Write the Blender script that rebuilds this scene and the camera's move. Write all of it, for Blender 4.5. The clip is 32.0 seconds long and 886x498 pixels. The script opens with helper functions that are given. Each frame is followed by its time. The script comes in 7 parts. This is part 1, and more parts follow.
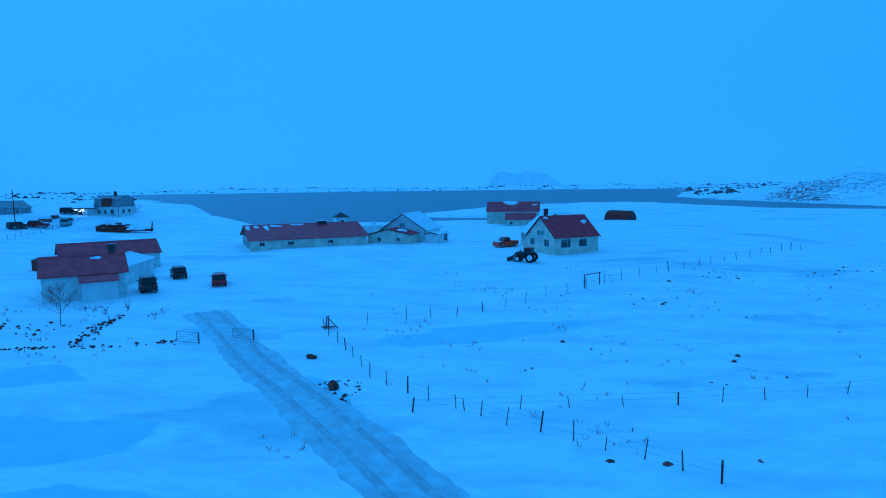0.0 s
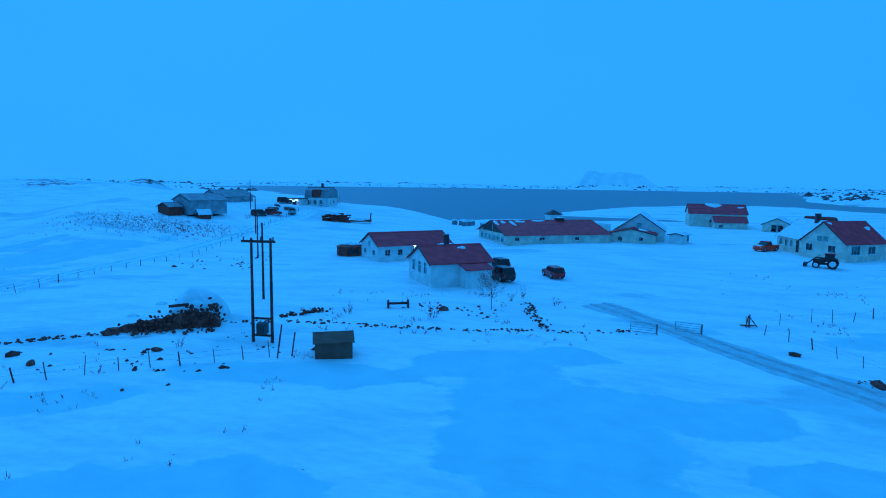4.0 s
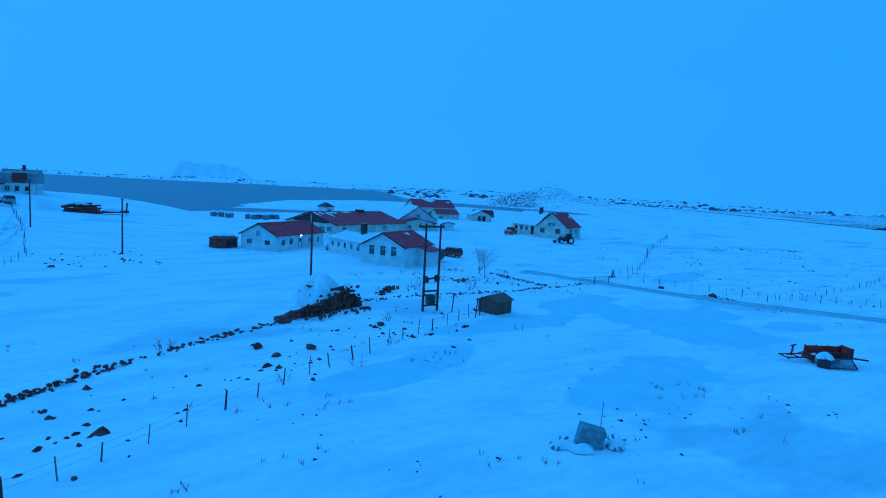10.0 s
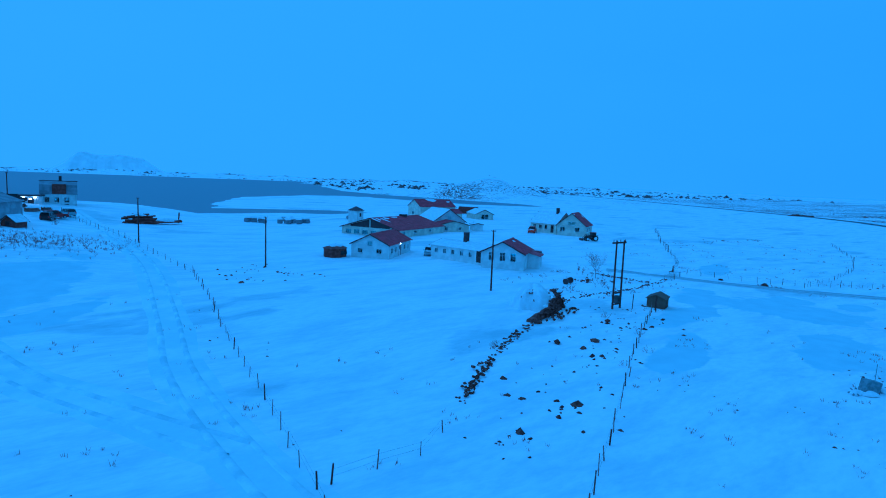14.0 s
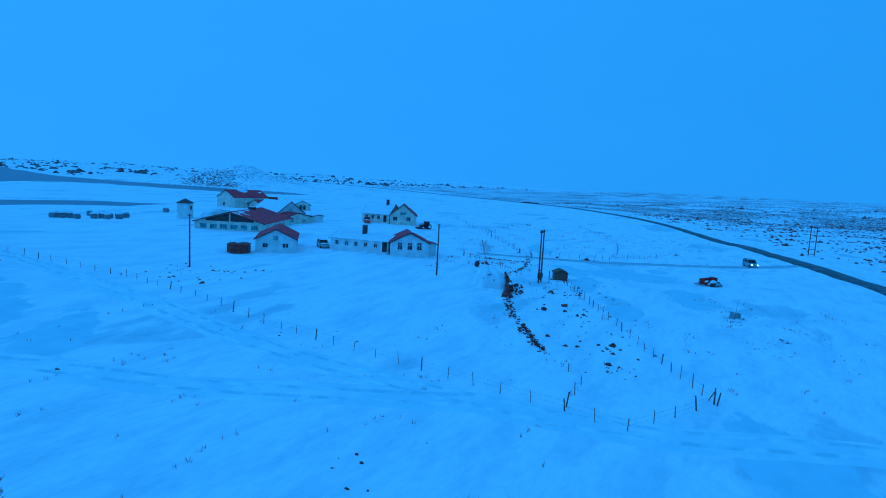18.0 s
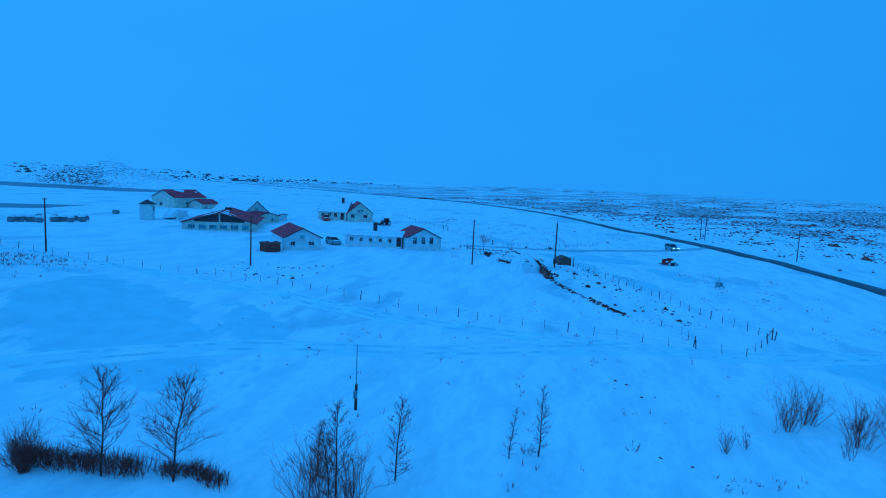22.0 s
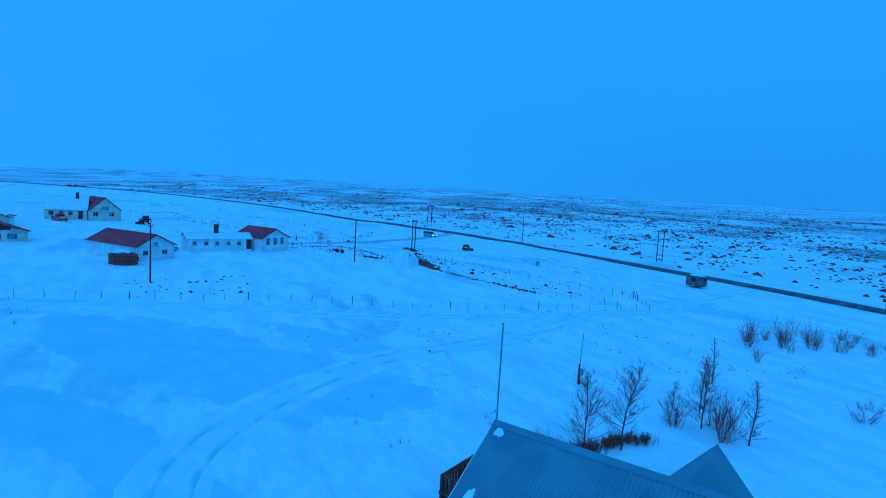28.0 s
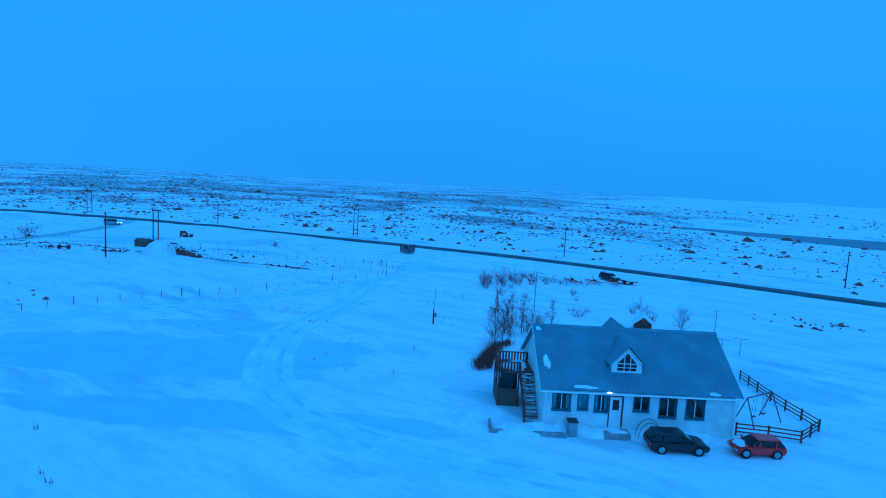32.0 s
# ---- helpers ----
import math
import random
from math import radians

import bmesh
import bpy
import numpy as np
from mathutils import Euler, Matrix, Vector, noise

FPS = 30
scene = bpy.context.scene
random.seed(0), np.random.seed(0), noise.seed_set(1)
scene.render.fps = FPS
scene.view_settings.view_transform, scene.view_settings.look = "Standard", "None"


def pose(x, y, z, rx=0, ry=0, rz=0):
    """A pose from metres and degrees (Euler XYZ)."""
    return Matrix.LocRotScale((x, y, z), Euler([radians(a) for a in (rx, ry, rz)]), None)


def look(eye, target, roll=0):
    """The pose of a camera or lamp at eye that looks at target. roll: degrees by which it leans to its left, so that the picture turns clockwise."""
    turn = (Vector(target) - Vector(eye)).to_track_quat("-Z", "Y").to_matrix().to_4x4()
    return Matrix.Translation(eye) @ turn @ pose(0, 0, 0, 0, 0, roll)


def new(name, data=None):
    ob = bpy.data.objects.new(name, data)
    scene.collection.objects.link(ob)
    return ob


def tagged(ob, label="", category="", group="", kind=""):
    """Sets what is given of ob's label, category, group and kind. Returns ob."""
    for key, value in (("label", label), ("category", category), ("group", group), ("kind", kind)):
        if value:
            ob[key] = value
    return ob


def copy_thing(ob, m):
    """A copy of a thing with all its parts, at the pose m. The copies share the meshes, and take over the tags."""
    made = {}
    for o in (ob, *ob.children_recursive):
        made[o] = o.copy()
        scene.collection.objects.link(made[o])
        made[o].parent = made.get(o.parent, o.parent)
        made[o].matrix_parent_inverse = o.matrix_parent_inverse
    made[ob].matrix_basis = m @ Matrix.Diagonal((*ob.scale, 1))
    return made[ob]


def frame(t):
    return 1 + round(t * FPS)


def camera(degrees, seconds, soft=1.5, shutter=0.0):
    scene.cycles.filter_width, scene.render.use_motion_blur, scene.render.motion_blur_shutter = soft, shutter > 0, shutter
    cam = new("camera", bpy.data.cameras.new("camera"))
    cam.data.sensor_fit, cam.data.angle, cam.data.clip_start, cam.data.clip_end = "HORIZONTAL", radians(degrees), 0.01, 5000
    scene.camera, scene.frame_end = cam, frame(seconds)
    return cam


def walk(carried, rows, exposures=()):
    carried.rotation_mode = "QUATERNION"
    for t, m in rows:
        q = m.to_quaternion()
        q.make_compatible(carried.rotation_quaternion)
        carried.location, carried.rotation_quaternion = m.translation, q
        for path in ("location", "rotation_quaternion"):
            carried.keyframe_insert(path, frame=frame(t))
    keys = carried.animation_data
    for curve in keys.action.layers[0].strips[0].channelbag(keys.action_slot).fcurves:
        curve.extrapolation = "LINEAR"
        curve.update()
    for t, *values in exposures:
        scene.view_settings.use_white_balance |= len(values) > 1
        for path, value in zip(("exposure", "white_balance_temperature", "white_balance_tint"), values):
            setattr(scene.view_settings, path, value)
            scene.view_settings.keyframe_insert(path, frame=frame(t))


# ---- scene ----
cam = camera(74.87, 32.0, 1.05)
PATH = [
    (0, (0.619, -1.056, 12.605), (0.261, 18.829, 10.494), -0.66),
    (0.5, (-3.036, -0.693, 12.747), (-3.951, 19.171, 10.602), -0.33),
    (1, (-6.857, -0.479, 12.810), (-8.613, 19.321, 10.604), -0.11),
    (1.5, (-11.052, -1.237, 12.894), (-13.254, 18.518, 10.677), 0.02),
    (2, (-15.214, -1.917, 12.925), (-17.839, 17.783, 10.685), 0.27),
    (2.5, (-19.558, -3.497, 12.832), (-22.472, 16.166, 10.621), 0.31),
    (3, (-23.706, -4.881, 12.718), (-26.894, 14.742, 10.525), 0.43),
    (3.5, (-26.934, -5.417, 12.739), (-30.182, 14.193, 10.526), 0.70),
    (5.5, (-42.814, -8.110, 12.378), (-43.895, 11.744, 10.225), 1.41),
    (6, (-45.905, -8.395, 12.230), (-45.269, 11.482, 10.110), 1.86),
    (6.5, (-49.160, -8.716, 12.076), (-46.236, 10.962, 10.023), 2.22),
    (7, (-52.736, -9.125, 11.930), (-49.247, 10.460, 9.863), 2.32),
    (7.5, (-56.494, -9.591, 11.821), (-52.452, 9.884, 9.732), 2.45),
    (8, (-60.356, -10.047, 11.755), (-55.495, 9.241, 9.667), 2.47),
    (8.5, (-64.232, -10.450, 11.711), (-58.629, 8.635, 9.625), 2.51),
    (9, (-68.054, -10.787, 11.666), (-61.729, 8.072, 9.592), 2.64),
    (9.5, (-71.813, -11.055, 11.605), (-64.208, 7.327, 9.541), 2.75),
    (10, (-75.605, -11.150, 11.550), (-65.685, 6.101, 9.550), 2.91),
    (10.5, (-79.564, -10.964, 11.509), (-68.566, 5.620, 9.501), 2.76),
    (11, (-83.589, -10.605, 11.522), (-72.452, 5.876, 9.437), 2.53),
    (11.5, (-87.641, -10.001, 11.664), (-76.432, 6.419, 9.480), 2.41),
    (12, (-91.651, -9.189, 11.987), (-80.315, 7.139, 9.774), 2.42),
    (12.5, (-95.605, -8.164, 12.477), (-84.051, 8.011, 10.264), 2.54),
    (13, (-99.509, -7.099, 13.059), (-87.619, 8.832, 10.859), 2.63),
    (13.5, (-103.349, -6.161, 13.664), (-91.187, 9.562, 11.457), 2.45),
    (14, (-107.146, -5.192, 14.261), (-94.876, 10.440, 12.010), 2.18),
    (14.5, (-110.895, -4.038, 14.828), (-98.408, 11.412, 12.511), 2.04),
    (15, (-114.585, -2.627, 15.350), (-100.858, 11.726, 12.991), 2.13),
    (15.5, (-118.211, -1.019, 15.813), (-102.169, 10.691, 13.467), 2.68),
    (17.5, (-131.326, 7.712, 15.237), (-113.693, 16.854, 12.894), 3.12),
    (18, (-134.410, 10.306, 14.900), (-116.484, 18.872, 12.600), 3.05),
    (18.5, (-137.501, 12.961, 14.551), (-119.369, 21.104, 12.330), 3.16),
    (19, (-140.485, 15.648, 14.229), (-122.182, 23.401, 12.015), 3.44),
    (19.5, (-143.113, 18.335, 14.036), (-124.552, 25.424, 11.756), 3.87),
    (20, (-145.552, 21.024, 13.967), (-126.685, 27.273, 11.739), 3.54),
    (20.5, (-148.040, 23.735, 14.013), (-128.956, 29.329, 11.892), 3.06),
    (21, (-150.729, 26.539, 14.148), (-131.588, 31.945, 12.048), 2.63),
    (21.5, (-153.451, 29.413, 14.335), (-134.188, 34.339, 12.172), 2.84),
    (22, (-155.776, 32.312, 14.559), (-136.333, 36.438, 12.331), 2.78),
    (22.5, (-157.686, 35.324, 14.815), (-138.148, 38.919, 12.498), 2.58),
    (23, (-159.235, 38.527, 15.084), (-139.625, 41.683, 12.747), 2.38),
    (23.5, (-160.485, 41.895, 15.297), (-140.824, 44.718, 12.960), 2.15),
    (24, (-161.387, 45.421, 15.438), (-141.693, 47.982, 13.070), 2.27),
    (24.5, (-161.906, 48.994, 15.487), (-142.278, 51.875, 12.951), 2.89),
    (25, (-162.074, 52.558, 15.512), (-142.363, 54.883, 13.051), 3.59),
    (25.5, (-162.285, 56.203, 15.479), (-142.557, 53.897, 13.136), 4.73),
    (27.5, (-159.941, 71.838, 15.145), (-141.286, 64.940, 13.048), 3.44),
    (28, (-159.356, 75.796, 15.205), (-141.185, 67.703, 13.131), 3.37),
    (28.5, (-158.706, 79.611, 15.317), (-142.038, 68.737, 13.334), 3.75),
    (29, (-157.744, 83.593, 15.467), (-143.785, 69.380, 13.687), 3.85),
    (29.5, (-156.532, 87.598, 15.659), (-144.653, 71.590, 14.031), 4.10),
    (30, (-155.224, 91.586, 15.819), (-144.080, 75.063, 14.146), 3.88),
    (30.5, (-154.257, 95.366, 15.955), (-143.665, 78.492, 14.195), 3.53),
    (31, (-153.853, 98.905, 16.031), (-143.708, 81.774, 14.124), 3.34),
    (31.5, (-154.084, 102.190, 16.081), (-144.255, 84.892, 14.043), 3.19),
    (32, (-154.693, 105.343, 16.146), (-145.062, 87.950, 13.972), 3.09),
]
walk(cam, [(t, look(eye, target, roll)) for t, eye, target, roll in PATH], [(0.0, 0.0, 3000.0, 10.0), (13.0, -0.02, 3000.0, 10.0), (19.0, -0.10, 3000.0, 10.0), (23.0, -0.08, 3000.0, 10.0), (25.0, 0.04, 3000.0, 10.0), (29.0, 0.02, 3000.0, 10.0), (31.0, 0.10, 3000.0, 10.0), (32.0, 0.10, 3000.0, 10.0)])

# ---- world, sun ----
world = bpy.data.worlds.new("overcast_dusk")
scene.world = world
world.use_nodes = True
wn, wl = world.node_tree.nodes, world.node_tree.links
wcoord = wn.new("ShaderNodeTexCoord")
wsep = wn.new("ShaderNodeSeparateXYZ")
wl.new(wcoord.outputs["Generated"], wsep.inputs[0])
wdir = wn.new("ShaderNodeVectorMath")
wdir.operation = "DOT_PRODUCT"
wdir.inputs[1].default_value = (-0.62, 0.72, 0.3)
wl.new(wcoord.outputs["Generated"], wdir.inputs[0])
wramp = wn.new("ShaderNodeValToRGB")
wramp.color_ramp.elements[0].position = 0.0
wramp.color_ramp.elements[0].color = (0.50, 0.71, 0.66, 1)
wramp.color_ramp.elements[1].position = 1.0
wramp.color_ramp.elements[1].color = (0.745, 1.0, 0.93, 1)
for place, tone in ((0.25, (0.578, 0.81, 0.753)), (0.625, (0.68, 0.93, 0.865))):
    wramp.color_ramp.elements.new(place).color = (*tone, 1)
wmap = wn.new("ShaderNodeMapRange")
wmap.inputs[1].default_value, wmap.inputs[2].default_value, wmap.inputs[3].default_value = -1.0, 1.0, 0.25
wl.new(wdir.outputs["Value"], wmap.inputs[0])
wscale = wn.new("ShaderNodeMapping")
wscale.inputs["Scale"].default_value = (1.6, 1.6, 5.0)
wl.new(wcoord.outputs["Generated"], wscale.inputs[0])
wcloud = wn.new("ShaderNodeTexNoise")
wcloud.inputs["Scale"].default_value, wcloud.inputs["Detail"].default_value = 1.7, 4.0
wl.new(wscale.outputs[0], wcloud.inputs[0])
wadd = wn.new("ShaderNodeMath")
wadd.operation = "MULTIPLY_ADD"
wadd.inputs[1].default_value, wadd.inputs[2].default_value = 0.165, -0.0825
wl.new(wcloud.outputs[0], wadd.inputs[0])
wsum = wn.new("ShaderNodeMath")
wsum.operation = "ADD"
wl.new(wmap.outputs[0], wsum.inputs[0])
wl.new(wadd.outputs[0], wsum.inputs[1])
# heavier cloud low over the southern horizon
wsouth = wn.new("ShaderNodeVectorMath")
wsouth.operation = "DOT_PRODUCT"
wsouth.inputs[1].default_value = (0.12, -0.99, 0.0)
wl.new(wcoord.outputs["Generated"], wsouth.inputs[0])
wsmap = wn.new("ShaderNodeMapRange")
wsmap.inputs[1].default_value, wsmap.inputs[2].default_value, wsmap.inputs[4].default_value = 0.45, 1.0, 0.25
wl.new(wsouth.outputs["Value"], wsmap.inputs[0])
wlow = wn.new("ShaderNodeMapRange")
wlow.interpolation_type = "SMOOTHSTEP"
wlow.inputs[1].default_value, wlow.inputs[2].default_value, wlow.inputs[3].default_value, wlow.inputs[4].default_value = 0.0, 0.22, 1.0, 0.0
wl.new(wsep.outputs["Z"], wlow.inputs[0])
wband = wn.new("ShaderNodeMath")
wband.operation = "MULTIPLY"
wl.new(wsmap.outputs[0], wband.inputs[0])
wl.new(wlow.outputs[0], wband.inputs[1])
wtotal = wn.new("ShaderNodeMath")
wtotal.operation = "SUBTRACT"
wl.new(wsum.outputs[0], wtotal.inputs[0])
wl.new(wband.outputs[0], wtotal.inputs[1])
wl.new(wtotal.outputs[0], wramp.inputs[0])
wl.new(wramp.outputs[0], wn["Background"].inputs[0])
wn["Background"].inputs[1].default_value = 0.36

sun_data = bpy.data.lights.new("sun", "SUN")
sun_data.energy, sun_data.angle, sun_data.color = 0.30, radians(60), (0.78, 1.0, 0.92)
sun = new("sun", sun_data)
sun.matrix_world = look((0, 0, 60), (40, -46, 0))


# ---- materials ----
def material(name, base, rough=0.8, metal=0.0, var=0.25, scale=3.0, fine=40.0, bump=0.15, other=None, mix=(0.45, 0.6), spec=0.3, per_object=0.0):
    """A surface with coarse stains and fine grain; other: a second colour that shows in patches."""
    m = bpy.data.materials.new(name)
    m.use_nodes = True
    n, l = m.node_tree.nodes, m.node_tree.links
    p = n["Principled BSDF"]
    co = n.new("ShaderNodeTexCoord")
    a = n.new("ShaderNodeTexNoise")
    a.inputs["Scale"].default_value, a.inputs["Detail"].default_value = scale, 5
    b = n.new("ShaderNodeTexNoise")
    b.inputs["Scale"].default_value, b.inputs["Detail"].default_value = fine, 3
    for t in (a, b):
        l.new(co.outputs["Object"], t.inputs["Vector"])
    ramp = n.new("ShaderNodeValToRGB")
    ramp.color_ramp.elements[0].position, ramp.color_ramp.elements[1].position = mix
    lo = [c * (1 - var) for c in base]
    second = other or [min(1, c * (1 + var * 0.6)) for c in base]
    ramp.color_ramp.elements[0].color = (*(base if other else lo), 1)
    ramp.color_ramp.elements[1].color = (*second, 1)
    l.new(a.outputs[0], ramp.inputs[0])
    grain = n.new("ShaderNodeMix")
    grain.data_type, grain.blend_type = "RGBA", "MULTIPLY"
    grain.inputs["Factor"].default_value = var
    l.new(ramp.outputs[0], grain.inputs["A"])
    gr = n.new("ShaderNodeValToRGB")
    gr.color_ramp.elements[0].position, gr.color_ramp.elements[1].position = 0.3, 0.7
    gr.color_ramp.elements[0].color = (0.4, 0.4, 0.4, 1)
    l.new(b.outputs[0], gr.inputs[0])
    l.new(gr.outputs[0], grain.inputs["B"])
    out = grain.outputs["Result"]
    if per_object:
        info = n.new("ShaderNodeObjectInfo")
        hsv = n.new("ShaderNodeHueSaturation")
        mr = n.new("ShaderNodeMapRange")
        mr.inputs[3].default_value, mr.inputs[4].default_value = 1 - per_object, 1 + per_object
        l.new(info.outputs["Random"], mr.inputs[0])
        l.new(mr.outputs[0], hsv.inputs["Value"])
        l.new(out, hsv.inputs["Color"])
        out = hsv.outputs[0]
    l.new(out, p.inputs["Base Color"])
    p.inputs["Roughness"].default_value, p.inputs["Metallic"].default_value = rough, metal
    p.inputs["Specular IOR Level"].default_value = spec
    if bump:
        bp = n.new("ShaderNodeBump")
        bp.inputs["Strength"].default_value, bp.inputs["Distance"].default_value = bump, 0.05
        l.new(b.outputs[0], bp.inputs["Height"])
        l.new(bp.outputs[0], p.inputs["Normal"])
    return m


def snow_ground():
    """Drifted snow with wind-bared turf and lava showing through where the land is rough."""
    m = bpy.data.materials.new("snow_ground")
    m.use_nodes = True
    n, l = m.node_tree.nodes, m.node_tree.links
    p = n["Principled BSDF"]
    geo = n.new("ShaderNodeNewGeometry")

    def noise_at(scale, detail, stretch=None, rough=0.5):
        t = n.new("ShaderNodeTexNoise")
        t.inputs["Scale"].default_value, t.inputs["Detail"].default_value, t.inputs["Roughness"].default_value = scale, detail, rough
        if stretch:
            mp = n.new("ShaderNodeMapping")
            mp.inputs["Scale"].default_value = stretch
            mp.inputs["Rotation"].default_value = (0, 0, 0.5)
            l.new(geo.outputs["Position"], mp.inputs[0])
            l.new(mp.outputs[0], t.inputs["Vector"])
        else:
            l.new(geo.outputs["Position"], t.inputs["Vector"])
        return t.outputs[0]

    def ramp(src, a, b, ca, cb):
        r = n.new("ShaderNodeValToRGB")
        r.color_ramp.elements[0].position, r.color_ramp.elements[1].position = a, b
        r.color_ramp.elements[0].color, r.color_ramp.elements[1].color = (*ca, 1), (*cb, 1)
        l.new(src, r.inputs[0])
        return r.outputs[0]

    def mixed(fac, a, b, blend="MIX"):
        x = n.new("ShaderNodeMix")
        x.data_type, x.blend_type = "RGBA", blend
        if isinstance(fac, float):
            x.inputs["Factor"].default_value = fac
        else:
            l.new(fac, x.inputs["Factor"])
        l.new(a, x.inputs["A"])
        l.new(b, x.inputs["B"])
        return x.outputs["Result"]

    # fresh drifts against older, greyer crust
    drift = ramp(noise_at(0.03, 7, (1.0, 1.9, 1.0), 0.55), 0.39, 0.42, (0.73, 0.745, 0.77), (0.90, 0.90, 0.91))
    crust = ramp(noise_at(0.11, 6, (1.0, 3.2, 1.0), 0.6), 0.36, 0.56, (0.86, 0.87, 0.885), (1, 1, 1))
    fine = ramp(noise_at(0.9, 7, (1.0, 2.4, 1.0), 0.65), 0.34, 0.58, (0.91, 0.915, 0.925), (1, 1, 1))
    snow = mixed(1.0, mixed(1.0, drift, crust, "MULTIPLY"), fine, "MULTIPLY")
    # smooth ice where the wind has swept the snow off
    frozen = n.new("ShaderNodeAttribute")
    frozen.attribute_name = "ice"
    edge = n.new("ShaderNodeMath")
    edge.operation = "MULTIPLY_ADD"
    edge.inputs[1].default_value = 0.9
    l.new(noise_at(0.16, 7, (1.0, 1.5, 1.0), 0.6), edge.inputs[0])
    l.new(frozen.outputs["Fac"], edge.inputs[2])
    bared = ramp(edge.outputs[0], 0.80, 0.86, (0, 0, 0), (1, 1, 1))
    sheet = ramp(noise_at(0.5, 5), 0.3, 0.7, (0.65, 0.68, 0.72), (0.73, 0.76, 0.79))
    snow = mixed(bared, snow, sheet)
    rock = ramp(noise_at(1.3, 4), 0.3, 0.7, (0.04, 0.03, 0.025), (0.12, 0.09, 0.07))
    # bare patches: strength stored on the mesh, broken up by two sizes of noise
    att = n.new("ShaderNodeAttribute")
    att.attribute_name = "bare"
    spots = noise_at(0.33, 8, (1.0, 1.6, 1.0), 0.68)
    sub = n.new("ShaderNodeMath")
    sub.operation = "MULTIPLY_ADD"
    sub.inputs[1].default_value = 0.25
    l.new(att.outputs["Fac"], sub.inputs[0])
    l.new(spots, sub.inputs[2])
    mask = ramp(sub.outputs[0], 0.795, 0.85, (0, 0, 0), (1, 1, 1))
    col = mixed(mask, snow, rock)
    l.new(col, p.inputs["Base Color"])
    p.inputs["Roughness"].default_value = 0.75
    p.inputs["Specular IOR Level"].default_value = 0.25
    bp = n.new("ShaderNodeBump")
    bp.inputs["Strength"].default_value, bp.inputs["Distance"].default_value = 0.4, 0.3
    l.new(noise_at(0.45, 7, (1.0, 2.4, 1.0), 0.6), bp.inputs["Height"])
    l.new(bp.outputs[0], p.inputs["Normal"])
    return m


def glass(name, tint=(0.75, 0.85, 0.9)):
    m = bpy.data.materials.new(name)
    m.use_nodes = True
    p = m.node_tree.nodes["Principled BSDF"]
    p.inputs["Base Color"].default_value = (*tint, 1)
    p.inputs["Roughness"].default_value = 0.03
    p.inputs["Transmission Weight"].default_value = 1.0
    p.inputs["IOR"].default_value = 1.45
    return m


def glow(name, color, strength):
    m = bpy.data.materials.new(name)
    m.use_nodes = True
    p = m.node_tree.nodes["Principled BSDF"]
    p.inputs["Base Color"].default_value = (*color, 1)
    p.inputs["Emission Color"].default_value = (*color, 1)
    p.inputs["Emission Strength"].default_value = strength
    return m


M_SNOW = snow_ground()
M_PILE = material("lying_snow", (0.82, 0.83, 0.85), 0.8, var=0.08, scale=1.5, fine=12, bump=0.3)
M_HUT = material("weathered_grey_paint", (0.15, 0.145, 0.14), 0.8, var=0.3, scale=1.0, fine=12)
M_LANE = material("packed_snow_lane", (0.785, 0.81, 0.83), 0.6, var=0.10, scale=0.25, fine=2.5, bump=0.3, other=(0.895, 0.905, 0.915), mix=(0.45, 0.62))
M_TRACK = material("icy_gravel_track", (0.54, 0.545, 0.56), 0.55, var=0.25, scale=1.2, fine=7, bump=0.4, other=(0.68, 0.70, 0.73), mix=(0.40, 0.66))
M_RUT = material("worn_icy_rut", (0.42, 0.42, 0.43), 0.5, var=0.2, scale=1.5, fine=8, bump=0.3, other=(0.56, 0.57, 0.59), mix=(0.4, 0.65))
M_SNOWRUT = material("pressed_snow_rut", (0.66, 0.69, 0.72), 0.6, var=0.10, scale=0.6, fine=6, bump=0.3, other=(0.86, 0.88, 0.90), mix=(0.4, 0.6))
M_ASPHALT = material("wet_asphalt", (0.07, 0.07, 0.075), 0.55, var=0.3, scale=0.4, fine=20, bump=0.2, other=(0.16, 0.165, 0.17), mix=(0.5, 0.7))
M_WALL = material("white_render", (0.74, 0.74, 0.71), 0.85, var=0.10, scale=0.8, fine=14, bump=0.15)
M_CREAM = material("cream_render", (0.66, 0.65, 0.52), 0.85, var=0.14, scale=0.7, fine=14, bump=0.15)
M_GREY = material("grey_render", (0.40, 0.395, 0.41), 0.85, var=0.2, scale=0.7, fine=12, bump=0.2)
M_RED = material("red_painted_iron", (0.20, 0.042, 0.06), 0.6, var=0.22, scale=0.9, fine=9, bump=0.1)
M_TEAL = material("teal_painted_iron", (0.245, 0.262, 0.30), 0.5, var=0.12, scale=0.5, fine=9, bump=0.08)
M_GREYROOF = material("grey_iron", (0.29, 0.285, 0.30), 0.5, var=0.2, scale=0.6, fine=9, bump=0.1)
M_TRIM = material("dark_trim", (0.062, 0.05, 0.05), 0.6, var=0.2)
M_BLUETRIM = material("slate_blue_trim", (0.10, 0.16, 0.20), 0.6, var=0.15)
M_WHITE = material("white_paint", (0.78, 0.78, 0.77), 0.5, var=0.06)
M_CONC = material("concrete", (0.34, 0.33, 0.32), 0.9, var=0.2, scale=2, fine=25)
M_GREEN = material("weathered_green_board", (0.11, 0.088, 0.060), 0.85, var=0.3, scale=1.5, fine=15, other=(0.13, 0.11, 0.075))
M_POLE = material("tarred_timber", (0.080, 0.052, 0.040), 0.85, var=0.35, scale=3, fine=30)
